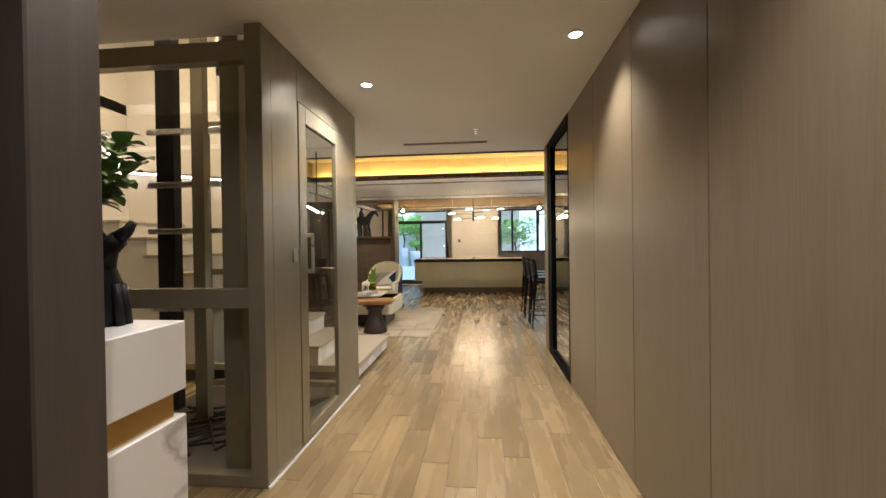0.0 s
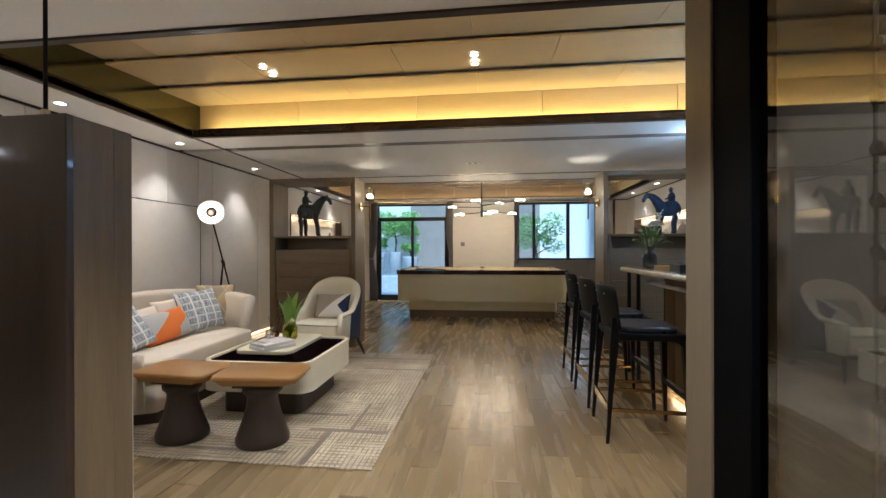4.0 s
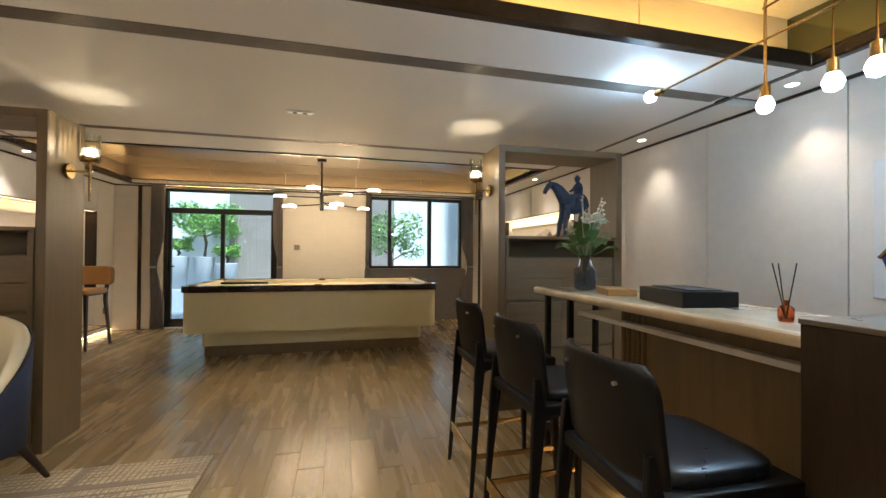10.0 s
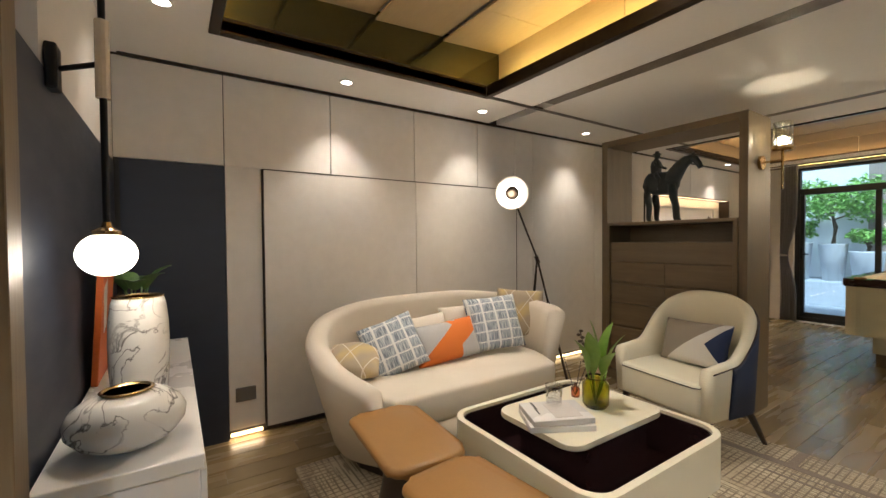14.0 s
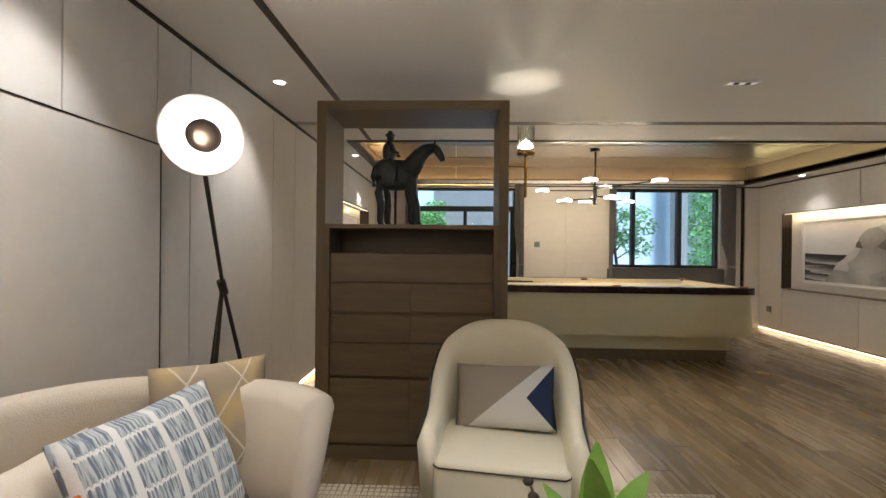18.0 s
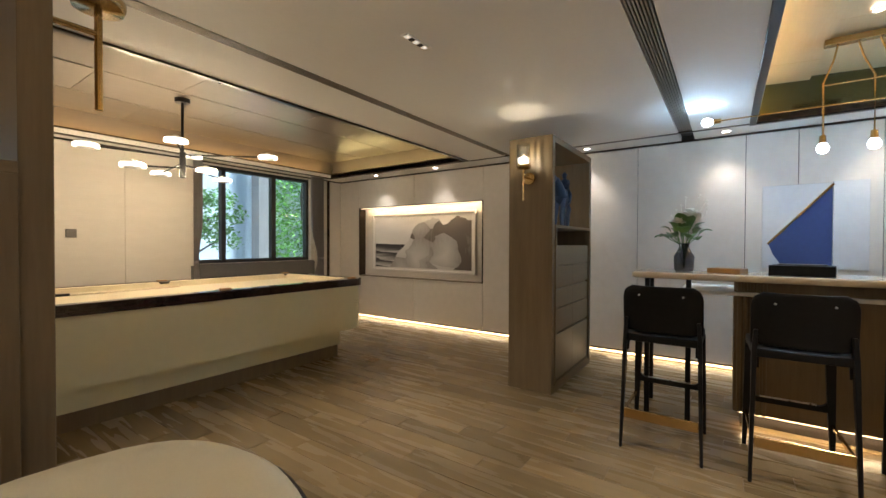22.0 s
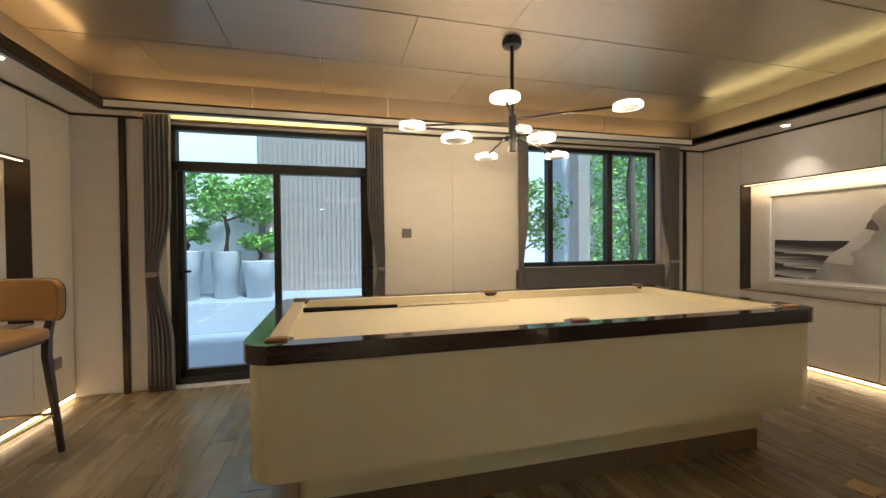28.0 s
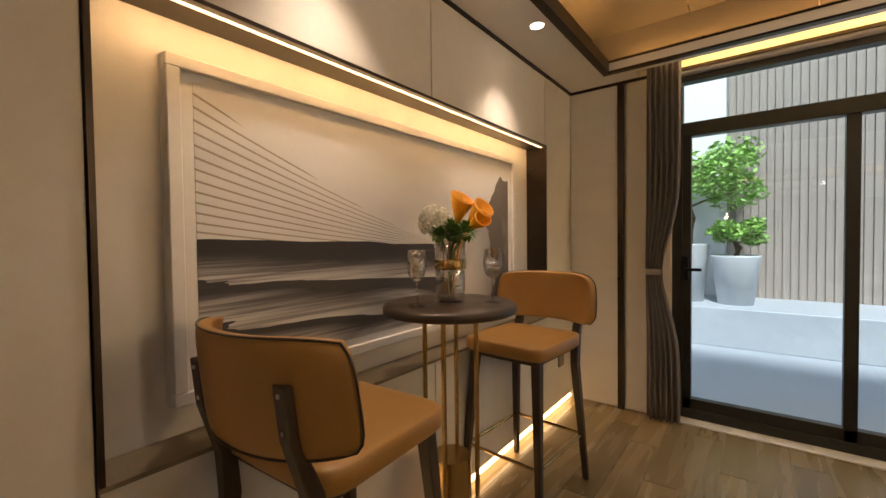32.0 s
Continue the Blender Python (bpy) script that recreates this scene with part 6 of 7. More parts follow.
pl = thing("potted_plant", "small potted plant with broad leaves on the sideboard", "plant")
part("pot", lathe(B(), [(0.05, 0), (0.065, 0.01), (0.07, 0.12), (0.062, 0.12)], 24), m_marbled, pl, "", True)
for k in range(7):
    a = k * 0.9
    bm = B()
    rod(bm, (0, 0, 0.1), (0.05 * math.cos(a), 0.05 * math.sin(a), 0.30), 0.004, 0.003, 6)
    leaf_blade(bm, (0.05 * math.cos(a), 0.05 * math.sin(a), 0.29), (0.15 * math.cos(a), 0.15 * math.sin(a), 0.34 + 0.03 * (k % 3)), 0.045)
    part("leaf", bm, m_foliage, pl, "", True)
put(pl, -2.98, 4.99, 0.75)
wl = thing("swing_lamp", "black wall lamp with wood grip and lit opal globe", "wall lamp")
part("bracket", box(B(), -2.03, 4.874, 1.67, -1.97, 4.90, 1.79, 0.006), m_black, wl)
part("arm", rod(B(), (-2.0, 4.90, 1.73), (-1.90, 5.0, 1.73), 0.007), m_black, wl)
part("cap", lathe(B(), [(0.03, 0.0), (0.032, 0.012), (0.012, 0.022), (0.009, 0.035)], 20, (-1.90, 5.0, 1.285)), m_brass, wl, "brass cap")
part("pole", rod(B(), (-1.90, 5.0, 1.315), (-1.90, 5.0, TOP), 0.008), m_black, wl)
part("grip", rod(B(), (-1.90, 5.0, 1.64), (-1.90, 5.0, 1.84), 0.016), m_onyx, wl, "pale wood grip")
part("globe", lathe(B(), [(0.062 * math.sin(math.pi * k / 14) + 0.003, -0.056 * math.cos(math.pi * k / 14)) for k in range(15)], 32, (-1.90, 5.0, 1.235)), m_opal, wl, "lit opal globe", True)

# ---- bar ----
bar = thing("bar_counter", "raised bar with cream onyx top, oak front and dark posts", "bar counter")
part("top", box(B(), 1.30, 6.205, 1.005, 1.80, 7.86, 1.05, 0.018, 3), m_onyx, bar, "polished cream onyx top")
part("under_shelf", box(B(), 1.45, 6.205, 0.90, 2.05, 7.56, 0.925, 0.003), m_white, bar, "pale worktop behind the bar")
part("front_panel", box(B(), 1.50, 6.205, 0.10, 1.52, 7.24, 1.0), m_barwood, bar)
part("end_panel", box(B(), 1.52, 7.22, 0.10, 2.02, 7.24, 0.90), m_barwood, bar)
part("plinth", box(B(), 1.56, 6.205, 0.0, 1.99, 7.20, 0.10), m_gap, bar)
part("led_strip", box(B(), 1.525, 6.22, 0.085, 1.54, 7.21, 0.097), m_strip, bar, "warm LED strip under the front")
for k in range(5):
    part("flute", rod(B(), (1.495, 7.07 + k * 0.035, 0.10), (1.495, 7.07 + k * 0.035, 1.0), 0.012, 0.012, 8), m_barwood, bar)
for x, y in ((1.36, 7.76), (1.36, 7.50), (1.72, 7.78)):
    part("post", box(B(), x - 0.016, y - 0.016, 0.0, x + 0.016, y + 0.016, 1.005, 0.003, 1), m_black, bar)
cab = thing("bar_cabinet", "dark brown bar cabinet with a fluted side", "cabinet")
part("body", box(B(), 1.24, 5.74, 0.03, 1.99, 6.20, 1.085, 0.003, 1), m_cabdark, cab)
part("top", box(B(), 1.236, 5.728, 1.086, 1.996, 6.203, 1.10, 0.002, 1), m_cabtop, cab, "satin grey-brown top")
part("plinth", box(B(), 1.29, 5.79, 0.0, 1.95, 6.16, 0.03), m_gap, cab)
flute_bm = box(B(), -0.008, -0.010, 0.04, 0.008, 0.0, 1.075, 0.003, 1)
flute = part("flute", flute_bm, m_cabdark, cab)
flute.location = (1.255, 5.74, 0)
for k in range(1, 35):
    o = new("flute", flute.data)
    o.parent, o.location = cab, (1.255 + k * 0.0213, 5.74, 0)


def fillet(corner, r, along, across, thick, up=1):
    """A small curved gusset that rounds the corner between a leg and a rail."""
    bm = B()
    c, u, w = Vector(corner), Vector(along), Vector(across)
    v = Vector((0, 0, -up))
    out = [c] + [c + u * (r - r * math.sin(t)) + v * (r - r * math.cos(t)) for t in (math.pi / 2 * k / 6 for k in range(7))]
    lo, hi = [bm.verts.new(q - w * thick / 2) for q in out], [bm.verts.new(q + w * thick / 2) for q in out]
    bm.faces.new(lo), bm.faces.new(hi[::-1])
    for k in range(len(out)):
        bm.faces.new((lo[k], hi[k], hi[(k + 1) % len(out)], lo[(k + 1) % len(out)]))
    bmesh.ops.recalc_face_normals(bm, faces=bm.faces[:])
    return bm


def bar_stool():
    s = thing("bar_stool", "black wood bar stool with leather seat and brass foot rail", "stool", "black bar stools")
    bm = B()
    blob(bm, (0.03, 0, 0.712), (0.182, 0.180, 0.030), 0.42, 28)
    part("seat", bm, m_blackleather, s, "black leather seat", True)
    part("seat_frame", box(B(), -0.215, -0.205, 0.655, 0.235, 0.205, 0.70, 0.007), m_black, s)
    bm = B()
    n, h = 20, 12
    sheets = []
    for depth in (0.0, 0.02):
        g = []
        for j in range(h + 1):
            t = j / h
            drop = max(0.0, (t - 0.72) / 0.28)
            edge = 1 - 0.24 * (1 - math.sqrt(max(1 - drop * drop, 0.0)))
            g.append([bm.verts.new((-0.205 - depth + 0.045 * abs(2 * i / n - 1) ** 2.4 - 0.035 * t, 0.212 * edge * (2 * i / n - 1), 0.72 + t * 0.28)) for i in range(n + 1)])
        sheets.append(g)
    for g in sheets:
        for j in range(h):
            for i in range(n):
                bm.faces.new((g[j][i], g[j][i + 1], g[j + 1][i + 1], g[j + 1][i]))
    rim = [(0, i) for i in range(n)] + [(j, n) for j in range(h)] + [(h, n - i) for i in range(n)] + [(h - j, 0) for j in range(h)]
    for p, q in zip(rim, rim[1:] + rim[:1]):
        bm.faces.new((sheets[0][p[0]][p[1]], sheets[0][q[0]][q[1]], sheets[1][q[0]][q[1]], sheets[1][p[0]][p[1]]))
    bmesh.ops.recalc_face_normals(bm, faces=bm.faces[:])
    bmesh.ops.bevel(bm, geom=[e for e in bm.edges if e.calc_face_angle(0) > 1.0], offset=0.006, segments=2, affect="EDGES", profile=0.5)
    back = part("backrest", bm, m_black, s, "", True)
    for y in (-0.115, 0.115):
        part("screw", rod(B(), (-0.252, y, 0.945), (-0.235, y, 0.945), 0.0055, 0.0055, 10), m_steel, back)
    for sy in (-1, 1):
        part("leg", flat_bar([(0.245, sy * 0.205, 0.0, 0.010, 0.011), (0.232, sy * 0.194, 0.34, 0.016, 0.019), (0.222, sy * 0.184, 0.66, 0.022, 0.024)]), m_black, s)
        part("back_leg", flat_bar([(-0.25, sy * 0.212, 0.0, 0.010, 0.008), (-0.225, sy * 0.203, 0.36, 0.016, 0.010), (-0.205, sy * 0.198, 0.62, 0.026, 0.011), (-0.200, sy * 0.196, 0.70, 0.024, 0.011), (-0.207, sy * 0.190, 0.80, 0.011, 0.010)]), m_black, s)
        part("gusset", fillet((0.21, sy * 0.19, 0.656), 0.07, (-1, 0, 0), (0, 1, 0), 0.03), m_black, s)
        part("gusset", fillet((-0.20, sy * 0.19, 0.656), 0.06, (1, 0, 0), (0, 1, 0), 0.03), m_black, s)
        part("gusset", fillet((0.22, sy * 0.175, 0.656), 0.05, (0, -sy, 0), (1, 0, 0), 0.028), m_black, s)
        part("gusset", fillet((0.232, sy * 0.178, 0.318), 0.04, (0, -sy, 0), (1, 0, 0), 0.024, -1), m_black, s)
        part("side_rail", box(B(), -0.235, sy * 0.20 - 0.006, 0.20, 0.235, sy * 0.20 + 0.006, 0.222), m_brass, s, "thin brass side rail")
    step = part("foot_rest", box(B(), 0.218, -0.19, 0.285, 0.246, 0.19, 0.318, 0.005), m_black, s)
    part("wear_strip", box(B(), 0.222, -0.13, 0.318, 0.244, 0.13, 0.322), m_steel, step, "thin steel wear strip")
    part("foot_rail", box(B(), -0.246, -0.195, 0.185, -0.234, 0.195, 0.245, 0.002, 1), m_brass, s, "broad brass rail")
    return s


st = bar_stool()
put(st, 0.975, 7.60, 0, 0)
copy_thing(st, pose(0.975, 6.97, 0, 0, 0, 2))
copy_thing(st, pose(0.975, 6.37, 0, 0, 0, -2))

art = thing("wall_relief", "pale relief panel with a navy sail shape and gold bar", "art panel")
m_paleblue = surf("pale_relief_panel", (0.60, 0.61, 0.62), (0.68, 0.69, 0.70), 3, rough=0.6, bump=0.05)
m_royal = surf("royal_blue_felt", (0.035, 0.055, 0.17), (0.05, 0.08, 0.22), 30, rough=0.85, bump=0.15)
part("board", box(B(), 2.945, 6.29, 1.03, 2.978, 6.52, 1.81, 0.003, 1), m_paleblue, art)
part("board", box(B(), 2.95, 6.523, 1.03, 2.978, 7.01, 1.80, 0.003, 1), m_paleblue, art)
bm = B()
out = [(6.965, 1.26), (6.93, 1.16), (6.87, 1.06), (6.80, 1.03), (6.525, 1.03), (6.525, 1.78)]
lo = [bm.verts.new((2.949, y, z)) for y, z in out]
hi = [bm.verts.new((2.935, y, z)) for y, z in out]
bm.faces.new(lo), bm.faces.new(hi[::-1])
for k in range(6):
    bm.faces.new((lo[k], hi[k], hi[(k + 1) % 6], lo[(k + 1) % 6]))
bmesh.ops.recalc_face_normals(bm, faces=bm.faces[:])
part("sail", bm, m_royal, art, "royal blue felt sail shape")
part("bar", rod(B(), (2.93, 6.97, 1.255), (2.93, 6.52, 1.785), 0.010), m_brass, art, "gold bar")

# pendant over the bar
pd = thing("pendant_lamp", "brass branching pendant with five bare cool bulbs", "pendant lamp")
part("canopy", box(B(), -0.03, -0.17, 2.60, 0.03, 0.17, 2.645, 0.004), m_brass, pd)
HANG = ((0.17, 0.10), (-0.08, 0.0), (-0.21, -0.10))
for y, y0 in HANG:
    bm = B()
    tube(bm, [(0, y0, 2.605), (0, y0 + (y - y0) * 0.3, 2.50), (0, y, 2.36), (0, y, 1.98)], 0.006, 8)
    part("rod", bm, m_brass, pd)
    part("socket", rod(B(), (0, y, 1.94), (0, y, 2.0), 0.02, 0.018, 16), m_brass, pd)
    part("bulb", lathe(B(), [(0.012, 0.0), (0.022, -0.012), (0.034, -0.04), (0.026, -0.066), (0.008, -0.076)], 20, (0, y, 1.955)), m_lampcool, pd, "lit cool bulb", True)
part("cross_bar", rod(B(), (0, -0.20, 2.34), (0, 0.18, 2.34), 0.005), m_brass, pd)
part("long_bar", rod(B(), (0, -0.50, 2.20), (0, 0.78, 2.20), 0.006), m_brass, pd)
for y, d in ((0.80, 1), (-0.52, -1)):
    part("socket", rod(B(), (0, y - d * 0.05, 2.20), (0, y, 2.20), 0.016, 0.02, 16), m_brass, pd)
    bm = lathe(B(), [(0.012, 0.0), (0.022, 0.012), (0.034, 0.04), (0.026, 0.066), (0.008, 0.076)], 20)
    bb = part("bulb", bm, m_lampcool, pd, "lit cool bulb", True)
    bb.matrix_basis = Matrix.Translation((0, y, 2.20)) @ pose(0, 0, 0, -90 * d, 0, 0)
put(pd, 1.84, 6.58)

# things on the bar
bx = thing("leather_box", "flat tan leather box", "box")
part("body", box(B(), -0.10, -0.075, 0, 0.10, 0.075, 0.035, 0.004), m_tan, bx)
put(bx, 1.50, 7.28, 1.05, 70)
tb = thing("black_tray_box", "black lacquer tray box with inset lid", "box")
part("body", box(B(), -0.16, -0.12, 0, 0.16, 0.12, 0.065, 0.004), m_black, tb)
part("lid", box(B(), -0.12, -0.08, 0.066, 0.12, 0.08, 0.072, 0.002, 1), m_gap, tb)
put(tb, 1.55, 6.88, 1.05, 80)
copy_thing(rd, pose(1.47, 6.40, 1.05, 0, 0, 60))
vb = thing("flower_vase", "smoked glass vase with white roses and greenery", "vase")
m_smoke = glass("smoked_vase_glass", (0.30, 0.30, 0.33))
part("body", lathe(B(), [(0.04, 0), (0.055, 0.01), (0.058, 0.10), (0.03, 0.14), (0.028, 0.17), (0.036, 0.18), (0.032, 0.178), (0.024, 0.165), (0.052, 0.10), (0.05, 0.012)], 24), m_smoke, vb, "", True)
m_petal = surf("white_petal", (0.72, 0.70, 0.62), (0.82, 0.80, 0.74), 20, rough=0.6, bump=0.1)
random.seed(5)


def bloom(bm, c, r, n=16):
    for k in range(n):
        a, t = k * 2.4, (k / n) ** 0.6
        p = Vector(c) + Vector((math.cos(a) * r * t * 0.7, math.sin(a) * r * t * 0.7, r * 0.5 * (1 - t)))
        leaf_blade(bm, p, p + Vector((math.cos(a) * r * 0.55, math.sin(a) * r * 0.55, r * (0.55 - 0.5 * t))), r * 0.42, 0.008, 3)


def bouquet(parent, z, r, blooms, fronds, petal):
    for k in range(fronds):
        a = k * 2.4 + 0.3
        ln = r * random.uniform(0.8, 1.35)
        bm = B()
        tip = Vector((ln * math.cos(a), ln * math.sin(a), z + random.uniform(0.02, 0.16)))
        tube(bm, [(0, 0, 0.02), (tip.x * 0.25, tip.y * 0.25, z * 0.9), tip], 0.0025, 5)
        for j in range(7):
            c = Vector((tip.x * 0.25, tip.y * 0.25, z * 0.9)).lerp(tip, j / 6)
            for s in (-1, 1):
                leaf_blade(bm, c, c + Vector((0.065 * math.cos(a + s * 1.0), 0.065 * math.sin(a + s * 1.0), random.uniform(-0.02, 0.035))), 0.024, 0.008, 4)
        part("foliage", bm, m_foliage, parent, "", True)
    for c, rad in blooms:
        bm = B()
        bloom(bm, c, rad)
        rod(bm, (0, 0, 0.03), c, 0.003, 0.003, 5)
        part("bloom", bm, petal, parent, "", True)


for k in range(20):
    a, t = k * 2.4 + 0.4, (k + 0.5) / 20
    base = Vector((0.02 * math.cos(a), 0.02 * math.sin(a), 0.17))
    tip = Vector(((0.07 + 0.11 * t) * math.cos(a), (0.07 + 0.11 * t) * math.sin(a), 0.37 - 0.17 * t + random.uniform(-0.02, 0.02)))
    mid = base.lerp(tip, 0.45) + Vector((0, 0, 0.02))
    bm = B()
    tube(bm, [(0, 0, 0.02), base, mid], 0.0028, 6)
    leaf_blade(bm, mid, tip, random.uniform(0.034, 0.046), 0.016)
    part("leaf", bm, m_foliage, vb, "", True)
for c, rad in (((0.035, -0.03, 0.34), 0.062), ((-0.045, 0.03, 0.30), 0.045)):
    bm = B()
    bloom(bm, c, rad, 22)
    rod(bm, (0, 0, 0.03), c, 0.003, 0.003, 5)
    part("bloom", bm, m_petal, vb, "creamy white rose", True)
bm = B()
for k in range(14):
    a, h = random.uniform(-2.4, 0.8), random.uniform(0.36, 0.50)
    p = (0.1 * math.cos(a), 0.12 * math.sin(a), h)
    tube(bm, [(0, 0, 0.15), (p[0] * 0.5, p[1] * 0.5, h * 0.75), p], 0.0015, 4)
    blob(bm, p, (0.008, 0.008, 0.007), 1, 6)
part("filler_sprigs", bm, m_petal, vb, "tiny pale filler flowers")
vb.matrix_basis = pose(1.48, 7.54, 1.05) @ Matrix.Diagonal((1.15, 1.15, 1.15, 1))
tr = thing("serving_tray", "clear tray with metal rim and small handles", "tray")
part("plate", prism(B(), rounded(0.44, 0.20, 0.02), 0, 0.008), m_pane_lift, tr)
part("rim", ring(B(), rounded(0.446, 0.206, 0.025), rounded(0.438, 0.198, 0.02), 0.002, 0.010), m_brass, tr)
for s in (-1, 1):
    bm = B()
    tube(bm, [(s * 0.222, -0.03, 0.01), (s * 0.235, -0.025, 0.04), (s * 0.235, 0.025, 0.04), (s * 0.222, 0.03, 0.01)], 0.003, 6)
    part("handle", bm, m_brass, tr)
put(tr, 1.74, 5.98, 1.10, -5)


def faceted(prof, seg, jitter):
    bm = lathe(B(), prof, seg)
    for v in bm.verts:
        d = 1 + random.uniform(-jitter, jitter)
        v.co.x *= d
        v.co.y *= d
    return bm


dc = thing("decanter", "square cut crystal decanter with faceted stopper", "decanter")
def chunk(w, z0, z1, cuts, rough_):
    """A square block of crystal with random cut facets."""
    bm = box(B(), -w / 2, -w / 2, z0, w / 2, w / 2, z1)
    bmesh.ops.subdivide_edges(bm, edges=bm.edges[:], cuts=cuts, use_grid_fill=True)
    for v in bm.verts:
        v.co += Vector((random.uniform(-1, 1), random.uniform(-1, 1), random.uniform(-0.4, 0.4) if z0 + 0.01 < v.co.z < z1 - 0.01 else 0)) * rough_
    return bm


part("body", chunk(0.118, 0.0, 0.155, 6, 0.0055), m_cut, dc)
part("neck", faceted([(0.05, 0.155), (0.026, 0.168), (0.022, 0.182), (0.034, 0.19), (0.034, 0.2)], 12, 0.03), m_cut, dc)
part("stopper", chunk(0.046, 0.201, 0.265, 3, 0.004), m_cut, dc)
put(dc, 1.88, 5.98, 1.109, 10)
for k in range(4):
    t = thing("tumbler", "cut crystal whisky tumbler on the tray", "glass", "crystal tumblers")
    part("bowl", faceted([(0.036, 0.0), (0.041, 0.02), (0.038, 0.04), (0.042, 0.06), (0.041, 0.082), (0.036, 0.082), (0.033, 0.05), (0.034, 0.02)], 14, 0.06), m_cut, t)
    put(t, 1.58 + 0.088 * (k % 2), 5.94 + 0.088 * (k // 2), 1.109)


def plate(x, y, z, side_axis, w, h, label):
    p = thing("wall_plate", label, "switch plate", "wall plates")
    if side_axis == "x":
        part("cover", box(B(), x - 0.006, y - w / 2, z - h / 2, x + 0.006, y + w / 2, z + h / 2, 0.002, 1), m_plate, p)
    else:
        part("cover", box(B(), x - w / 2, y - 0.006, z - h / 2, x + w / 2, y + 0.006, z + h / 2, 0.002, 1), m_plate, p)


plate(WR - 0.006, 5.95, 0.385, "x", 0.09, 0.09, "dark grey wall socket plate")
plate(WL + 0.006, 5.52, 0.28, "x", 0.12, 0.09, "dark grey wall socket plate")
plate(-0.672, FAR - 0.006, 1.345, "y", 0.09, 0.09, "grey light switch plate on the end wall")
plate(WL + 0.006, 12.72, 0.35, "x", 0.09, 0.09, "dark grey wall socket plate")
plate(WR - 0.006, 12.72, 0.35, "x", 0.09, 0.09, "dark grey wall socket plate")
fb2 = thing("floor_box", "brass floor socket cover", "floor socket")
part("cover", box(B(), -0.06, -0.06, 0.0005, 0.06, 0.06, 0.006, 0.002, 1), m_brass, fb2)
put(fb2, 1.18, 10.37, 0, 10)


def downlight(x, y, z=TOP, size=1.0):
    d = thing("downlight", "recessed white downlight, lit", "downlight", "recessed downlights")
    part("ring", ring(B(), [(0.045 * math.cos(math.tau * k / 24), 0.045 * math.sin(math.tau * k / 24)) for k in range(24)], [(0.034 * math.cos(math.tau * k / 24), 0.034 * math.sin(math.tau * k / 24)) for k in range(24)], -0.004, 0.004), m_white, d)
    part("lens", lathe(B(), [(0.034, 0.0), (0.02, 0.001)], 20), m_lamp, d, "lit lens")
    put(d, x, y, z - 0.0045)
    d.scale = (size, size, 1)


for sx, sy in SPOTS_LEFT + SPOTS_RIGHT + [(-0.75, 3.12), (0.54, 2.6), (-2.72, 5.12)]:
    downlight(sx, sy)
for sx, sy in SPOTS_TRAY:
    downlight(sx, sy, 2.645, 0.75)


def ceiling_vent(x, y, w, d, n, label):
    v = thing("ceiling_vent", label, "ceiling vent", "ceiling vents")
    part("frame", ring(B(), rounded(w, d, 0.003, 1), rounded(w - 0.016, d - 0.016, 0.002, 1), -0.005, 0.0), m_grill, v)
    part("backing", box(B(), -w / 2 + 0.006, -d / 2 + 0.006, -0.0035, w / 2 - 0.006, d / 2 - 0.006, -0.001), m_gap, v)
    for k in range(n):
        y0 = -d / 2 + 0.01 + (d - 0.02) * (k + 0.5) / n
        part("slat", box(B(), -w / 2 + 0.008, y0 - 0.004, -0.005, w / 2 - 0.008, y0 + 0.004, -0.0038), m_grill, v)
    put(v, x, y, TOP)


ceiling_vent(-0.36, 4.82, 0.92, 0.07, 4, "long slim ceiling air grille")
m_cell = glow("downlight_cell", (1.0, 0.9, 0.75), 0.4)
ld = thing("linear_downlight", "small linear downlight with lit cells", "downlight", "linear downlights")
part("frame", box(B(), -0.10, -0.025, -0.006, 0.10, 0.025, 0.0, 0.001, 1), m_white, ld)
for k in range(5):
    part("cell", box(B(), -0.088 + k * 0.036, -0.014, -0.008, -0.062 + k * 0.036, 0.014, -0.0055), m_gap if k % 2 else m_cell, ld)
put(ld, -0.24, 8.66, TOP, 0)
copy_thing(ld, pose(-0.02, 4.4, TOP, 0, 0, 90))

# ---- corridor: lift, stair, pedestal ----
LX, LY0, LY1, LB = -1.05, 2.29, 3.80, -2.45
lift = thing("lift", "champagne metal home lift with glass sides and a framed glass door", "lift")


def lp(name, x0, y0, z0, x1, y1, z1, mat=None, parent=None, label="", bev=0.003):
    return part(name, box(B(), x0, y0, z0, x1, y1, z1, bev, 1) if bev else box(B(), x0, y0, z0, x1, y1, z1), mat or m_lift, parent or lift, label)


LT = TOP - 0.003
lp("post", LX - 0.09, LY0, 0.0, LX, LY0 + 0.09, LT)
lp("post", LX - 0.07, LY1 - 0.07, 0.0, LX, LY1, LT)
lp("post", LB, LY0, 0.0, LB + 0.09, LY0 + 0.09, LT)
lp("post", LB, LY1 - 0.07, 0.0, LB + 0.07, LY1, LT)
for z0, z1 in ((0.0, 0.06), (0.905, 1.005), (2.15, 2.25)):
    lp("rail", LB + 0.09, LY0 + 0.005, z0, LX - 0.09, LY0 + 0.07, z1)
lp("pane", LB + 0.09, LY0 + 0.03, 0.06, LX - 0.09, LY0 + 0.038, 2.29, m_pane_lift, bev=0)
lp("wall_plate", LX - 0.012, LY0 + 0.09, 0.0, LX - 0.001, 2.685, LT)
lp("wall_plate", LX - 0.012, 3.385, 0.0, LX - 0.001, LY1 - 0.07, LT)
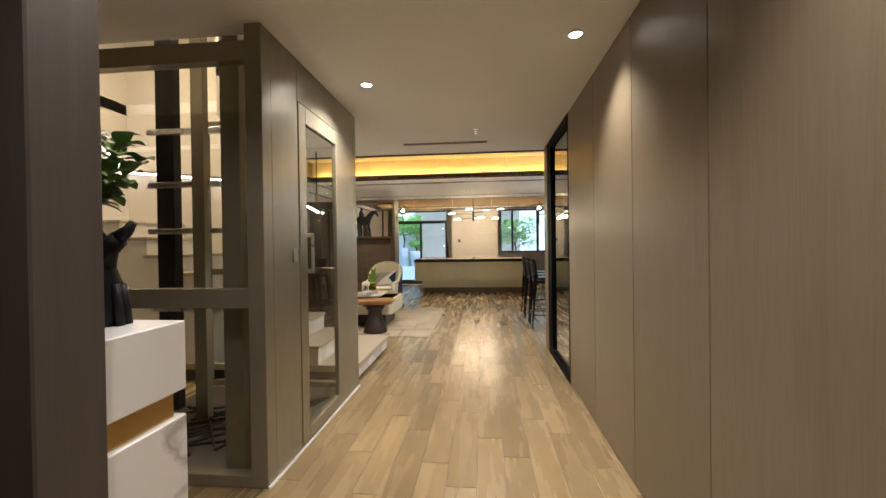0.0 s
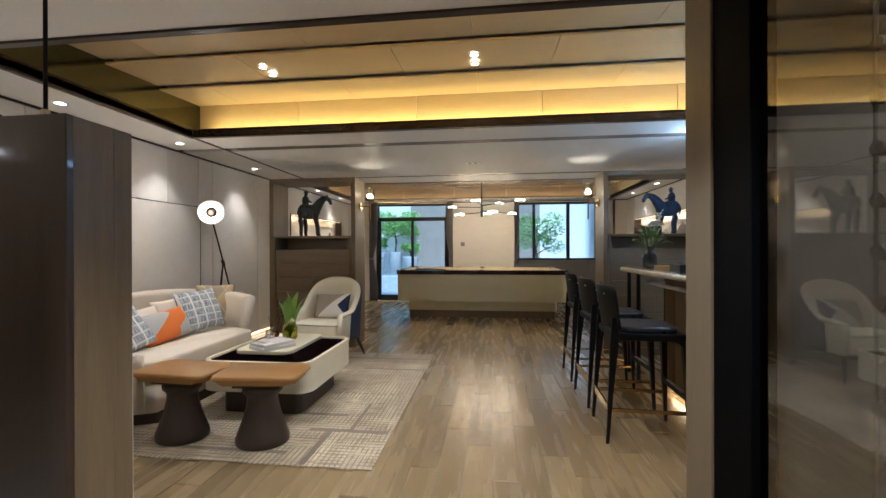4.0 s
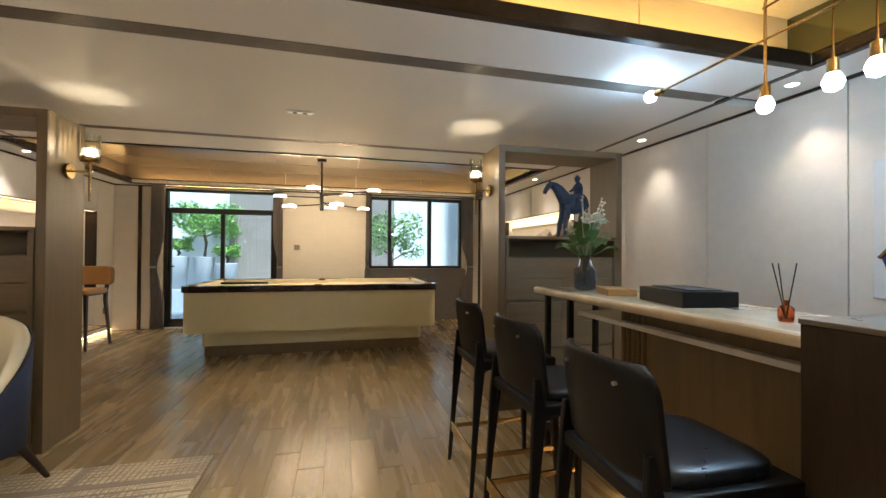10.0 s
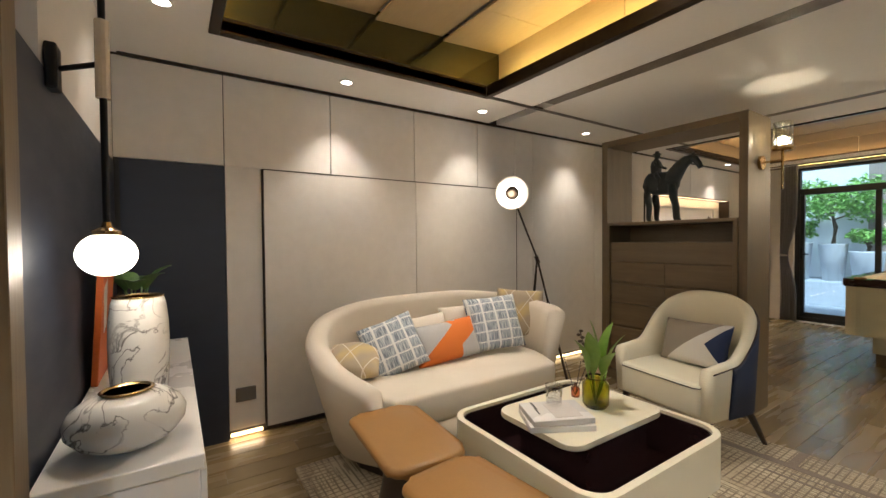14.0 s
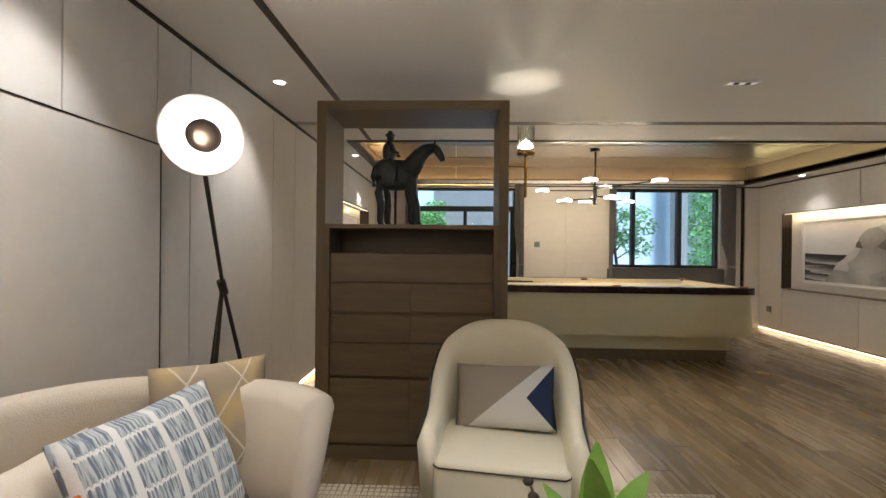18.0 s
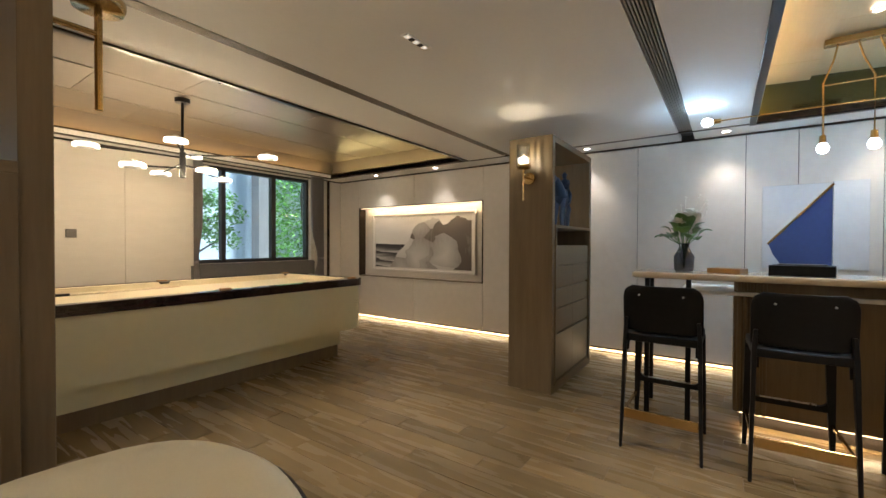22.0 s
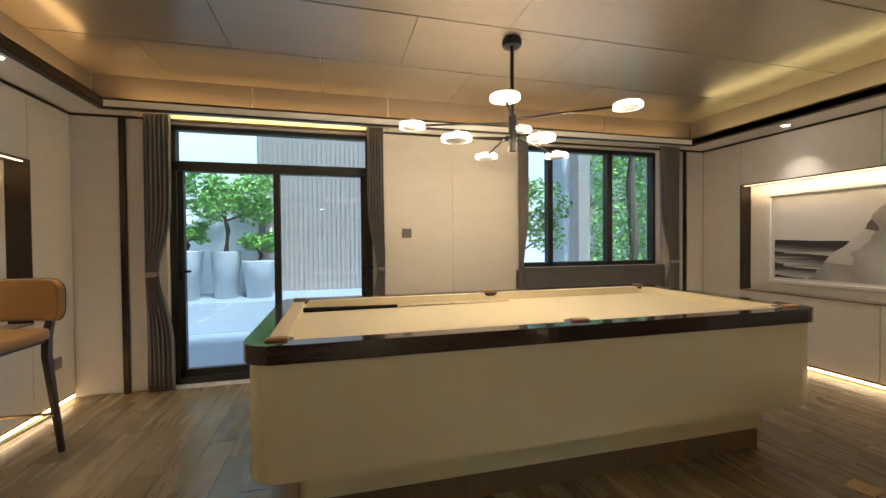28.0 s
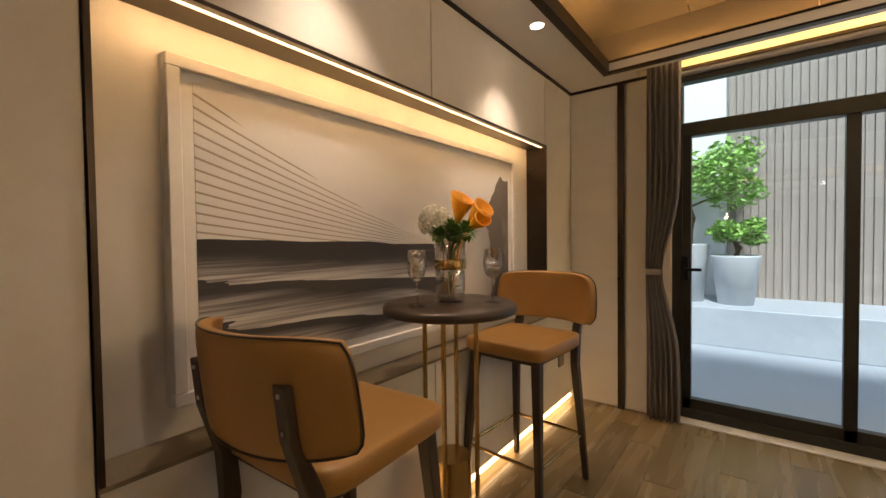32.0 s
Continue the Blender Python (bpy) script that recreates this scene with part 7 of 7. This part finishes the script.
lp("wall_plate", LX - 0.012, 2.685, 2.08, LX - 0.001, 3.385, LT)
ldoor = lp("door", LX - 0.03, 2.69, 0.02, LX + 0.004, 2.79, 2.075)
lp("stile", LX - 0.03, 3.31, 0.02, LX + 0.004, 3.38, 2.075, parent=ldoor)
lp("stile", LX - 0.03, 2.79, 1.97, LX + 0.004, 3.31, 2.075, parent=ldoor)
lp("stile", LX - 0.03, 2.79, 0.02, LX + 0.004, 3.31, 0.10, parent=ldoor)
lp("pane", LX - 0.016, 2.79, 0.10, LX - 0.008, 3.31, 1.97, m_pane_lift, ldoor, "", 0)
lp("handle", LX + 0.004, 2.765, 1.05, LX + 0.05, 2.785, 1.075, m_steel, ldoor, "brushed steel pull handle")
lp("handle", LX + 0.004, 2.765, 1.27, LX + 0.05, 2.785, 1.295, m_steel, ldoor, "brushed steel pull handle")
lp("handle", LX + 0.035, 2.765, 1.05, LX + 0.05, 2.785, 1.295, m_steel, ldoor, "brushed steel pull handle")
lp("call_button", LX - 0.001, 2.60, 1.12, LX + 0.006, 2.66, 1.20, m_steel)
for z in (0.0, 0.98, 2.29):
    lp("rail", LB + 0.07, LY1 - 0.06, z, LX - 0.07, LY1 - 0.01, min(z + 0.05, LT))
lp("guide_rail", -2.38, 3.18, 0.0, -2.24, 3.26, 3.4, m_black)
lp("guide_rail", -1.755, 3.69, 0.0, -1.665, 3.735, 3.4, m_black)
lp("guide_rail", -1.36, 2.42, 0.0, -1.25, 2.48, 3.4)
lp("guide_rail", -1.95, 2.98, 0.0, -1.86, 3.04, 3.4)
for z in (0.75, 1.32, 1.66, 2.05):
    lp("guide_bracket", -2.42, 3.14, z, -1.86, 3.18, z + 0.04, m_steel)
for z in (1.42, 1.68):
    part("roller", rod(B(), (-1.75, 3.17, z), (-1.75, 3.12, z), 0.03, 0.03, 16), m_black, lift)
for k, (x, y) in enumerate(((-1.68, 3.45), (-1.60, 3.35), (-1.45, 3.42), (-1.5, 3.3))):
    bm = B()
    tube(bm, [(x, y, 0.01), (x + 0.05, y + 0.02, 0.3), (x + 0.02, y + 0.03, 0.9), (x + 0.04, y, 2.3)], 0.006, 6)
    part("cable", bm, m_black, lift)
random.seed(11)
bm = B()
for k in range(12):
    tube(bm, [(random.uniform(-2.2, -1.2), random.uniform(2.5, 3.5), 0.012), (random.uniform(-2.2, -1.2), random.uniform(2.5, 3.5), 0.06), (random.uniform(-2.2, -1.2), random.uniform(2.5, 3.5), 0.012)], 0.01, 6)
part("pit_cables", bm, m_black, lift, "coiled black cables in the lift pit")
lp("buffer", -1.45, 2.62, 0.0, -1.33, 2.74, 0.12, m_orange)
lp("pit_base", LB + 0.1, LY0 + 0.1, 0.001, LX - 0.1, LY1 - 0.1, 0.008, m_gap, bev=0)
structure("lift_foot_trim", box(B(), LX + 0.001, LY0, 0.001, LX + 0.012, LY1, 0.012), m_white, "thin pale trim at the foot of the lift", "trim")

# stair rising to the west between lift and living room
stair = thing("stair", "beige stone stair with white risers rising behind the lift", "stair", "", "structure")
part("landing", box(B(), -4.0, 3.82, 0.11, -1.08, 5.03, 0.17, 0.006, 1), m_travertine, stair, "polished beige stone first step")
part("landing_edge", box(B(), -1.13, 3.83, 0.035, -1.09, 5.02, 0.109), m_white, stair)
# solid base; its near-black colour stands for the shade under the overhanging step
part("landing_base", box(B(), -4.0, 3.86, 0.0, -1.20, 4.98, 0.109), m_gap, stair, "set-back base below the first step, coloured dark as shade")
for k in range(8):
    x1 = -1.43 - k * 0.27
    z = 0.17 + 0.165 * (k + 1)
    part("riser", box(B(), -4.0, 3.84, z - 0.195, x1, 4.66, z - 0.03), m_white, stair)
    part("tread", box(B(), x1 - 0.30, 3.83, z - 0.03, x1 + 0.015, 4.67, z, 0.004, 1), m_travertine, stair)
sw2 = thing("stair_side_wall", "pale panelled wall beside the stair", "wall", "", "structure")
for k in range(4):
    part("panel", box(B(), -4.05 + k * 0.487, 4.672, 0.09, -3.566 + k * 0.487, 4.70, 3.6), m_linen, sw2)
structure("stair_back_wall", box(B(), -4.06, 1.0, 0.0, -4.0, 4.7, 3.6), m_linen, "pale wall at the head of the stair", "wall")
structure("oak_fin", box(B(), -2.2, 4.672, 0.171, -1.42, 4.70, 1.70, 0.003, 1), m_darkwood, "smoked oak fin at the foot of the stair", "wall panel")
lr = thing("stair_light_rail", "slim lit handrail along the stair wall", "handrail")
RAIL = [(-3.975, 3.40, 2.91), (-3.975, 4.645, 2.10), (-2.35, 4.645, 1.93), (-1.75, 4.645, 1.60)]
part("rail", tube(B(), RAIL, 0.02, 10), m_bronze, lr)
part("led_strip", tube(B(), [(x + 0.018, y - 0.018, z - 0.014) for x, y, z in RAIL], 0.010, 8), m_railled, lr, "pale LED line")

# marble pedestal with dog figure and plant
pdl = thing("pedestal", "white marble pedestal in two blocks with a brass band", "pedestal")
part("lower_block", box(B(), 0.0, 0.0, 0.0, 0.50, 0.29, 0.75, 0.003, 1), m_marble, pdl)
part("band", box(B(), 0.03, 0.03, 0.75, 0.485, 0.26, 0.82, 0.002, 1), m_brass, pdl, "brass band")
part("upper_block", box(B(), 0.0, 0.0, 0.82, 0.50, 0.29, 1.01, 0.003, 1), m_marble, pdl)
put(pdl, -1.30, 1.13)
bm = B()
lathe(bm, [(0.055, 0.0), (0.06, 0.06), (0.055, 0.12), (0.035, 0.17), (0.028, 0.20)], 18, (0, 0, 0), (0.9, 1.0))
tube(bm, [(0.0, 0, 0.18), (0.015, 0, 0.225), (0.05, 0, 0.255)], 0.034, 12, 0.8)
tube(bm, [(0.03, 0, 0.245), (0.075, 0, 0.275), (0.095, 0, 0.30)], 0.024, 10, 0.5)
for s in (-0.018, 0.018):
    rod(bm, (-0.005, s, 0.25), (-0.035, s, 0.295), 0.012, 0.003, 8)
    tube(bm, [(0.045, s, 0.12), (0.055, s, 0.05), (0.06, s, 0.0)], 0.014, 8)
dog = tagged(part("dog_figure", bm, m_black, None, "", True), "glossy black sitting dog figure on the pedestal", "statue")
dog.matrix_basis = pose(-0.965, 1.34, 1.01, 0, 0, 10) @ Matrix.Diagonal((0.80, 0.80, 0.90, 1))
fp = thing("flower_pot", "white pot with leafy green and pale flowers on the pedestal", "plant")
part("pot", lathe(B(), [(0.05, 0), (0.06, 0.01), (0.065, 0.14), (0.058, 0.14)], 22), m_white, fp, "", True)
bouquet(fp, 0.36, 0.10, [((0.02, 0.03, 0.5), 0.03), ((-0.03, -0.02, 0.56), 0.03), ((0.05, -0.03, 0.46), 0.028)], 12, m_petal)
put(fp, -1.04, 1.36, 1.01)
plate(-0.88, 0.974, 1.27, "y", 0.10, 0.10, "dark entry panel on the jamb")
# wine room contents behind the glass
wrk = thing("wine_rack", "tall metal wine rack with bottle pegs", "wine rack")
m_rack = surf("pale_grey_rack_paint", (0.42, 0.40, 0.36), (0.52, 0.49, 0.45), 9, rough=0.45, bump=0.02)
for k in range(9):
    part("upright", rod(B(), (1.02, 3.42 + k * 0.16, 0.05), (1.02, 3.42 + k * 0.16, 2.2), 0.006, 0.006, 6), m_rack, wrk)
peg = rod(B(), (0, 0, 0), (0.12, 0, 0), 0.022, 0.022, 10)
peg = part("bottle_peg", peg, m_rack, wrk)
peg.location = (1.02, 3.42, 0.25)
for k in range(9):
    for j in range(14):
        if k or j:
            o = new("bottle_peg", peg.data)
            o.parent, o.location = wrk, (1.02, 3.42 + k * 0.16, 0.25 + j * 0.14)

# bistro set dressing
gv = thing("flower_vase", "clear vase with gold band, orange lilies and white flowers", "vase")
part("body", lathe(B(), [(0.05, 0.0), (0.055, 0.01), (0.06, 0.235), (0.056, 0.235), (0.05, 0.012)], 28), m_glass, gv, "", True)
part("band", lathe(B(), [(0.0595, 0.125), (0.0605, 0.126), (0.061, 0.16), (0.0605, 0.161)], 28), m_brass, gv, "gold band", True)
m_calla = surf("calla_petal", (0.80, 0.24, 0.015), (0.86, 0.46, 0.04), 14, rough=0.45, bump=0.05)


def calla(c, lean, size):
    """A rolled trumpet with one side of the rim drawn up."""
    bm = lathe(B(), [(0.10, 0.0), (0.16, 0.2), (0.30, 0.5), (0.42, 0.8), (0.46, 1.0), (0.41, 0.98), (0.26, 0.52), (0.10, 0.15)], 18)
    for v in bm.verts:
        v.co.z += 0.9 * v.co.x * max(v.co.z - 0.3, 0)
    q = Vector(lean).to_track_quat("Z", "Y").to_matrix()
    for v in bm.verts:
        v.co = Vector(c) + q @ (v.co * size)
    tube(bm, [(0, 0, 0.02), (c[0] * 0.5, c[1] * 0.5, 0.2), c], 0.005, 6)
    part("lily", bm, m_calla, gv, "orange calla lily", True)


calla((0.00, 0.05, 0.30), (0.1, 0.2, 1), 0.105)
calla((0.05, 0.05, 0.285), (0.5, 0.45, 0.8), 0.10)
calla((0.06, 0.03, 0.275), (0.7, 0.3, 0.5), 0.075)
bm = B()
hyd = Vector((-0.045, -0.035, 0.305))
blob(bm, hyd, (0.055, 0.055, 0.05), 1, 14)
for k in range(90):
    z = 1 - 1.7 * (k + 0.5) / 90
    r_ = math.sqrt(max(1 - z * z, 0))
    d = Vector((r_ * math.cos(k * 2.4), r_ * math.sin(k * 2.4), z))
    side = d.cross(Vector((0.3, 0.5, 0.8))).normalized()
    for q in (side, -side, d.cross(side), -d.cross(side)):
        leaf_blade(bm, hyd + d * 0.055, hyd + d * 0.064 + q * 0.016, 0.007, 0.002, 2)
tube(bm, [(0, 0, 0.02), (-0.01, -0.01, 0.2), hyd], 0.005, 6)
part("hydrangea", bm, m_petal, gv, "round white hydrangea head", True)
for cx, cy, cz, rr_ in ((0.02, -0.02, 0.265, 0.048), (0.055, 0.03, 0.26, 0.046), (-0.01, -0.055, 0.25, 0.04), (0.05, -0.03, 0.25, 0.04)):
    bm = B()
    tube(bm, [(0, 0, 0.02), (cx * 0.3, cy * 0.3, 0.2), (cx, cy, cz)], 0.004, 6)
    for k in range(46):
        z = 1 - 2 * (k + 0.5) / 46
        r_ = math.sqrt(1 - z * z)
        d = Vector((r_ * math.cos(k * 2.4), r_ * math.sin(k * 2.4), z))
        leaf_blade(bm, Vector((cx, cy, cz)) + d * rr_ * 0.3, Vector((cx, cy, cz)) + d * rr_ + Vector((0, 0, 0.008)), 0.012, 0.004, 3)
    part("foliage", bm, m_foliage, gv, "dark green foliage")
put(gv, -3.23, 11.12, 1.0)
for x, y in ((-3.26, 10.96), (-3.08, 11.18)):
    wg = thing("wine_glass", "clear stemmed wine glass on the bistro table", "glass", "wine glasses")
    part("bowl", lathe(B(), [(0.004, 0.085), (0.028, 0.105), (0.036, 0.14), (0.030, 0.20), (0.0288, 0.20), (0.0345, 0.14), (0.026, 0.108), (0.003, 0.09)], 22), m_glass, wg, "", True)
    part("stem", lathe(B(), [(0.032, 0.0), (0.03, 0.003), (0.004, 0.012), (0.0035, 0.085)], 18), m_glass, wg, "", True)
    put(wg, x, y, 1.0)

# ---- floor tiles, laid along the room ----
random.seed(7)
TW, TL = 0.152, 0.92
tile_mesh = {}


def tile(length):
    key = round(length, 2)
    if key not in tile_mesh:
        bm = box(B(), -TW / 2 + 0.0015, 0.0015, -0.012, TW / 2 - 0.0015, length - 0.0015, 0.0, 0.0012, 1)
        me = bpy.data.meshes.new("floor_tile")
        bm.to_mesh(me)
        bm.free()
        me.materials.append(m_plank)
        tile_mesh[key] = me
    return tile_mesh[key]


rest = B()
count = 0
for col in range(48):
    x = -0.016 + TW * (col - 26.5)
    y = -1.6 - (0.0, 0.31, 0.62)[col % 3] - 0.09 * (col % 2)
    while y < 13.0:
        y0, y1 = max(y, -1.6), min(y + TL, 13.02)
        y += TL
        if y1 - y0 < 0.05:
            continue
        near = -1.0 < x < 0.75 and 1.5 < y1 < 8.2 or -1.7 < x < 1.0 and 8.2 <= y1 < 10.6
        if near and count < 300:
            ob = new("floor_tile", tile(y1 - y0))
            ob.location, ob.parent = (x, y0, 0), floor
            count += 1
        else:
            box(rest, x - TW / 2 + 0.0015, y0 + 0.0015, -0.012, x + TW / 2 - 0.0015, y1 - 0.0015, 0.0)
tagged(part("floor_tiles", rest, m_plank_rest, floor), "wood-look floor tiles", kind="stuff")
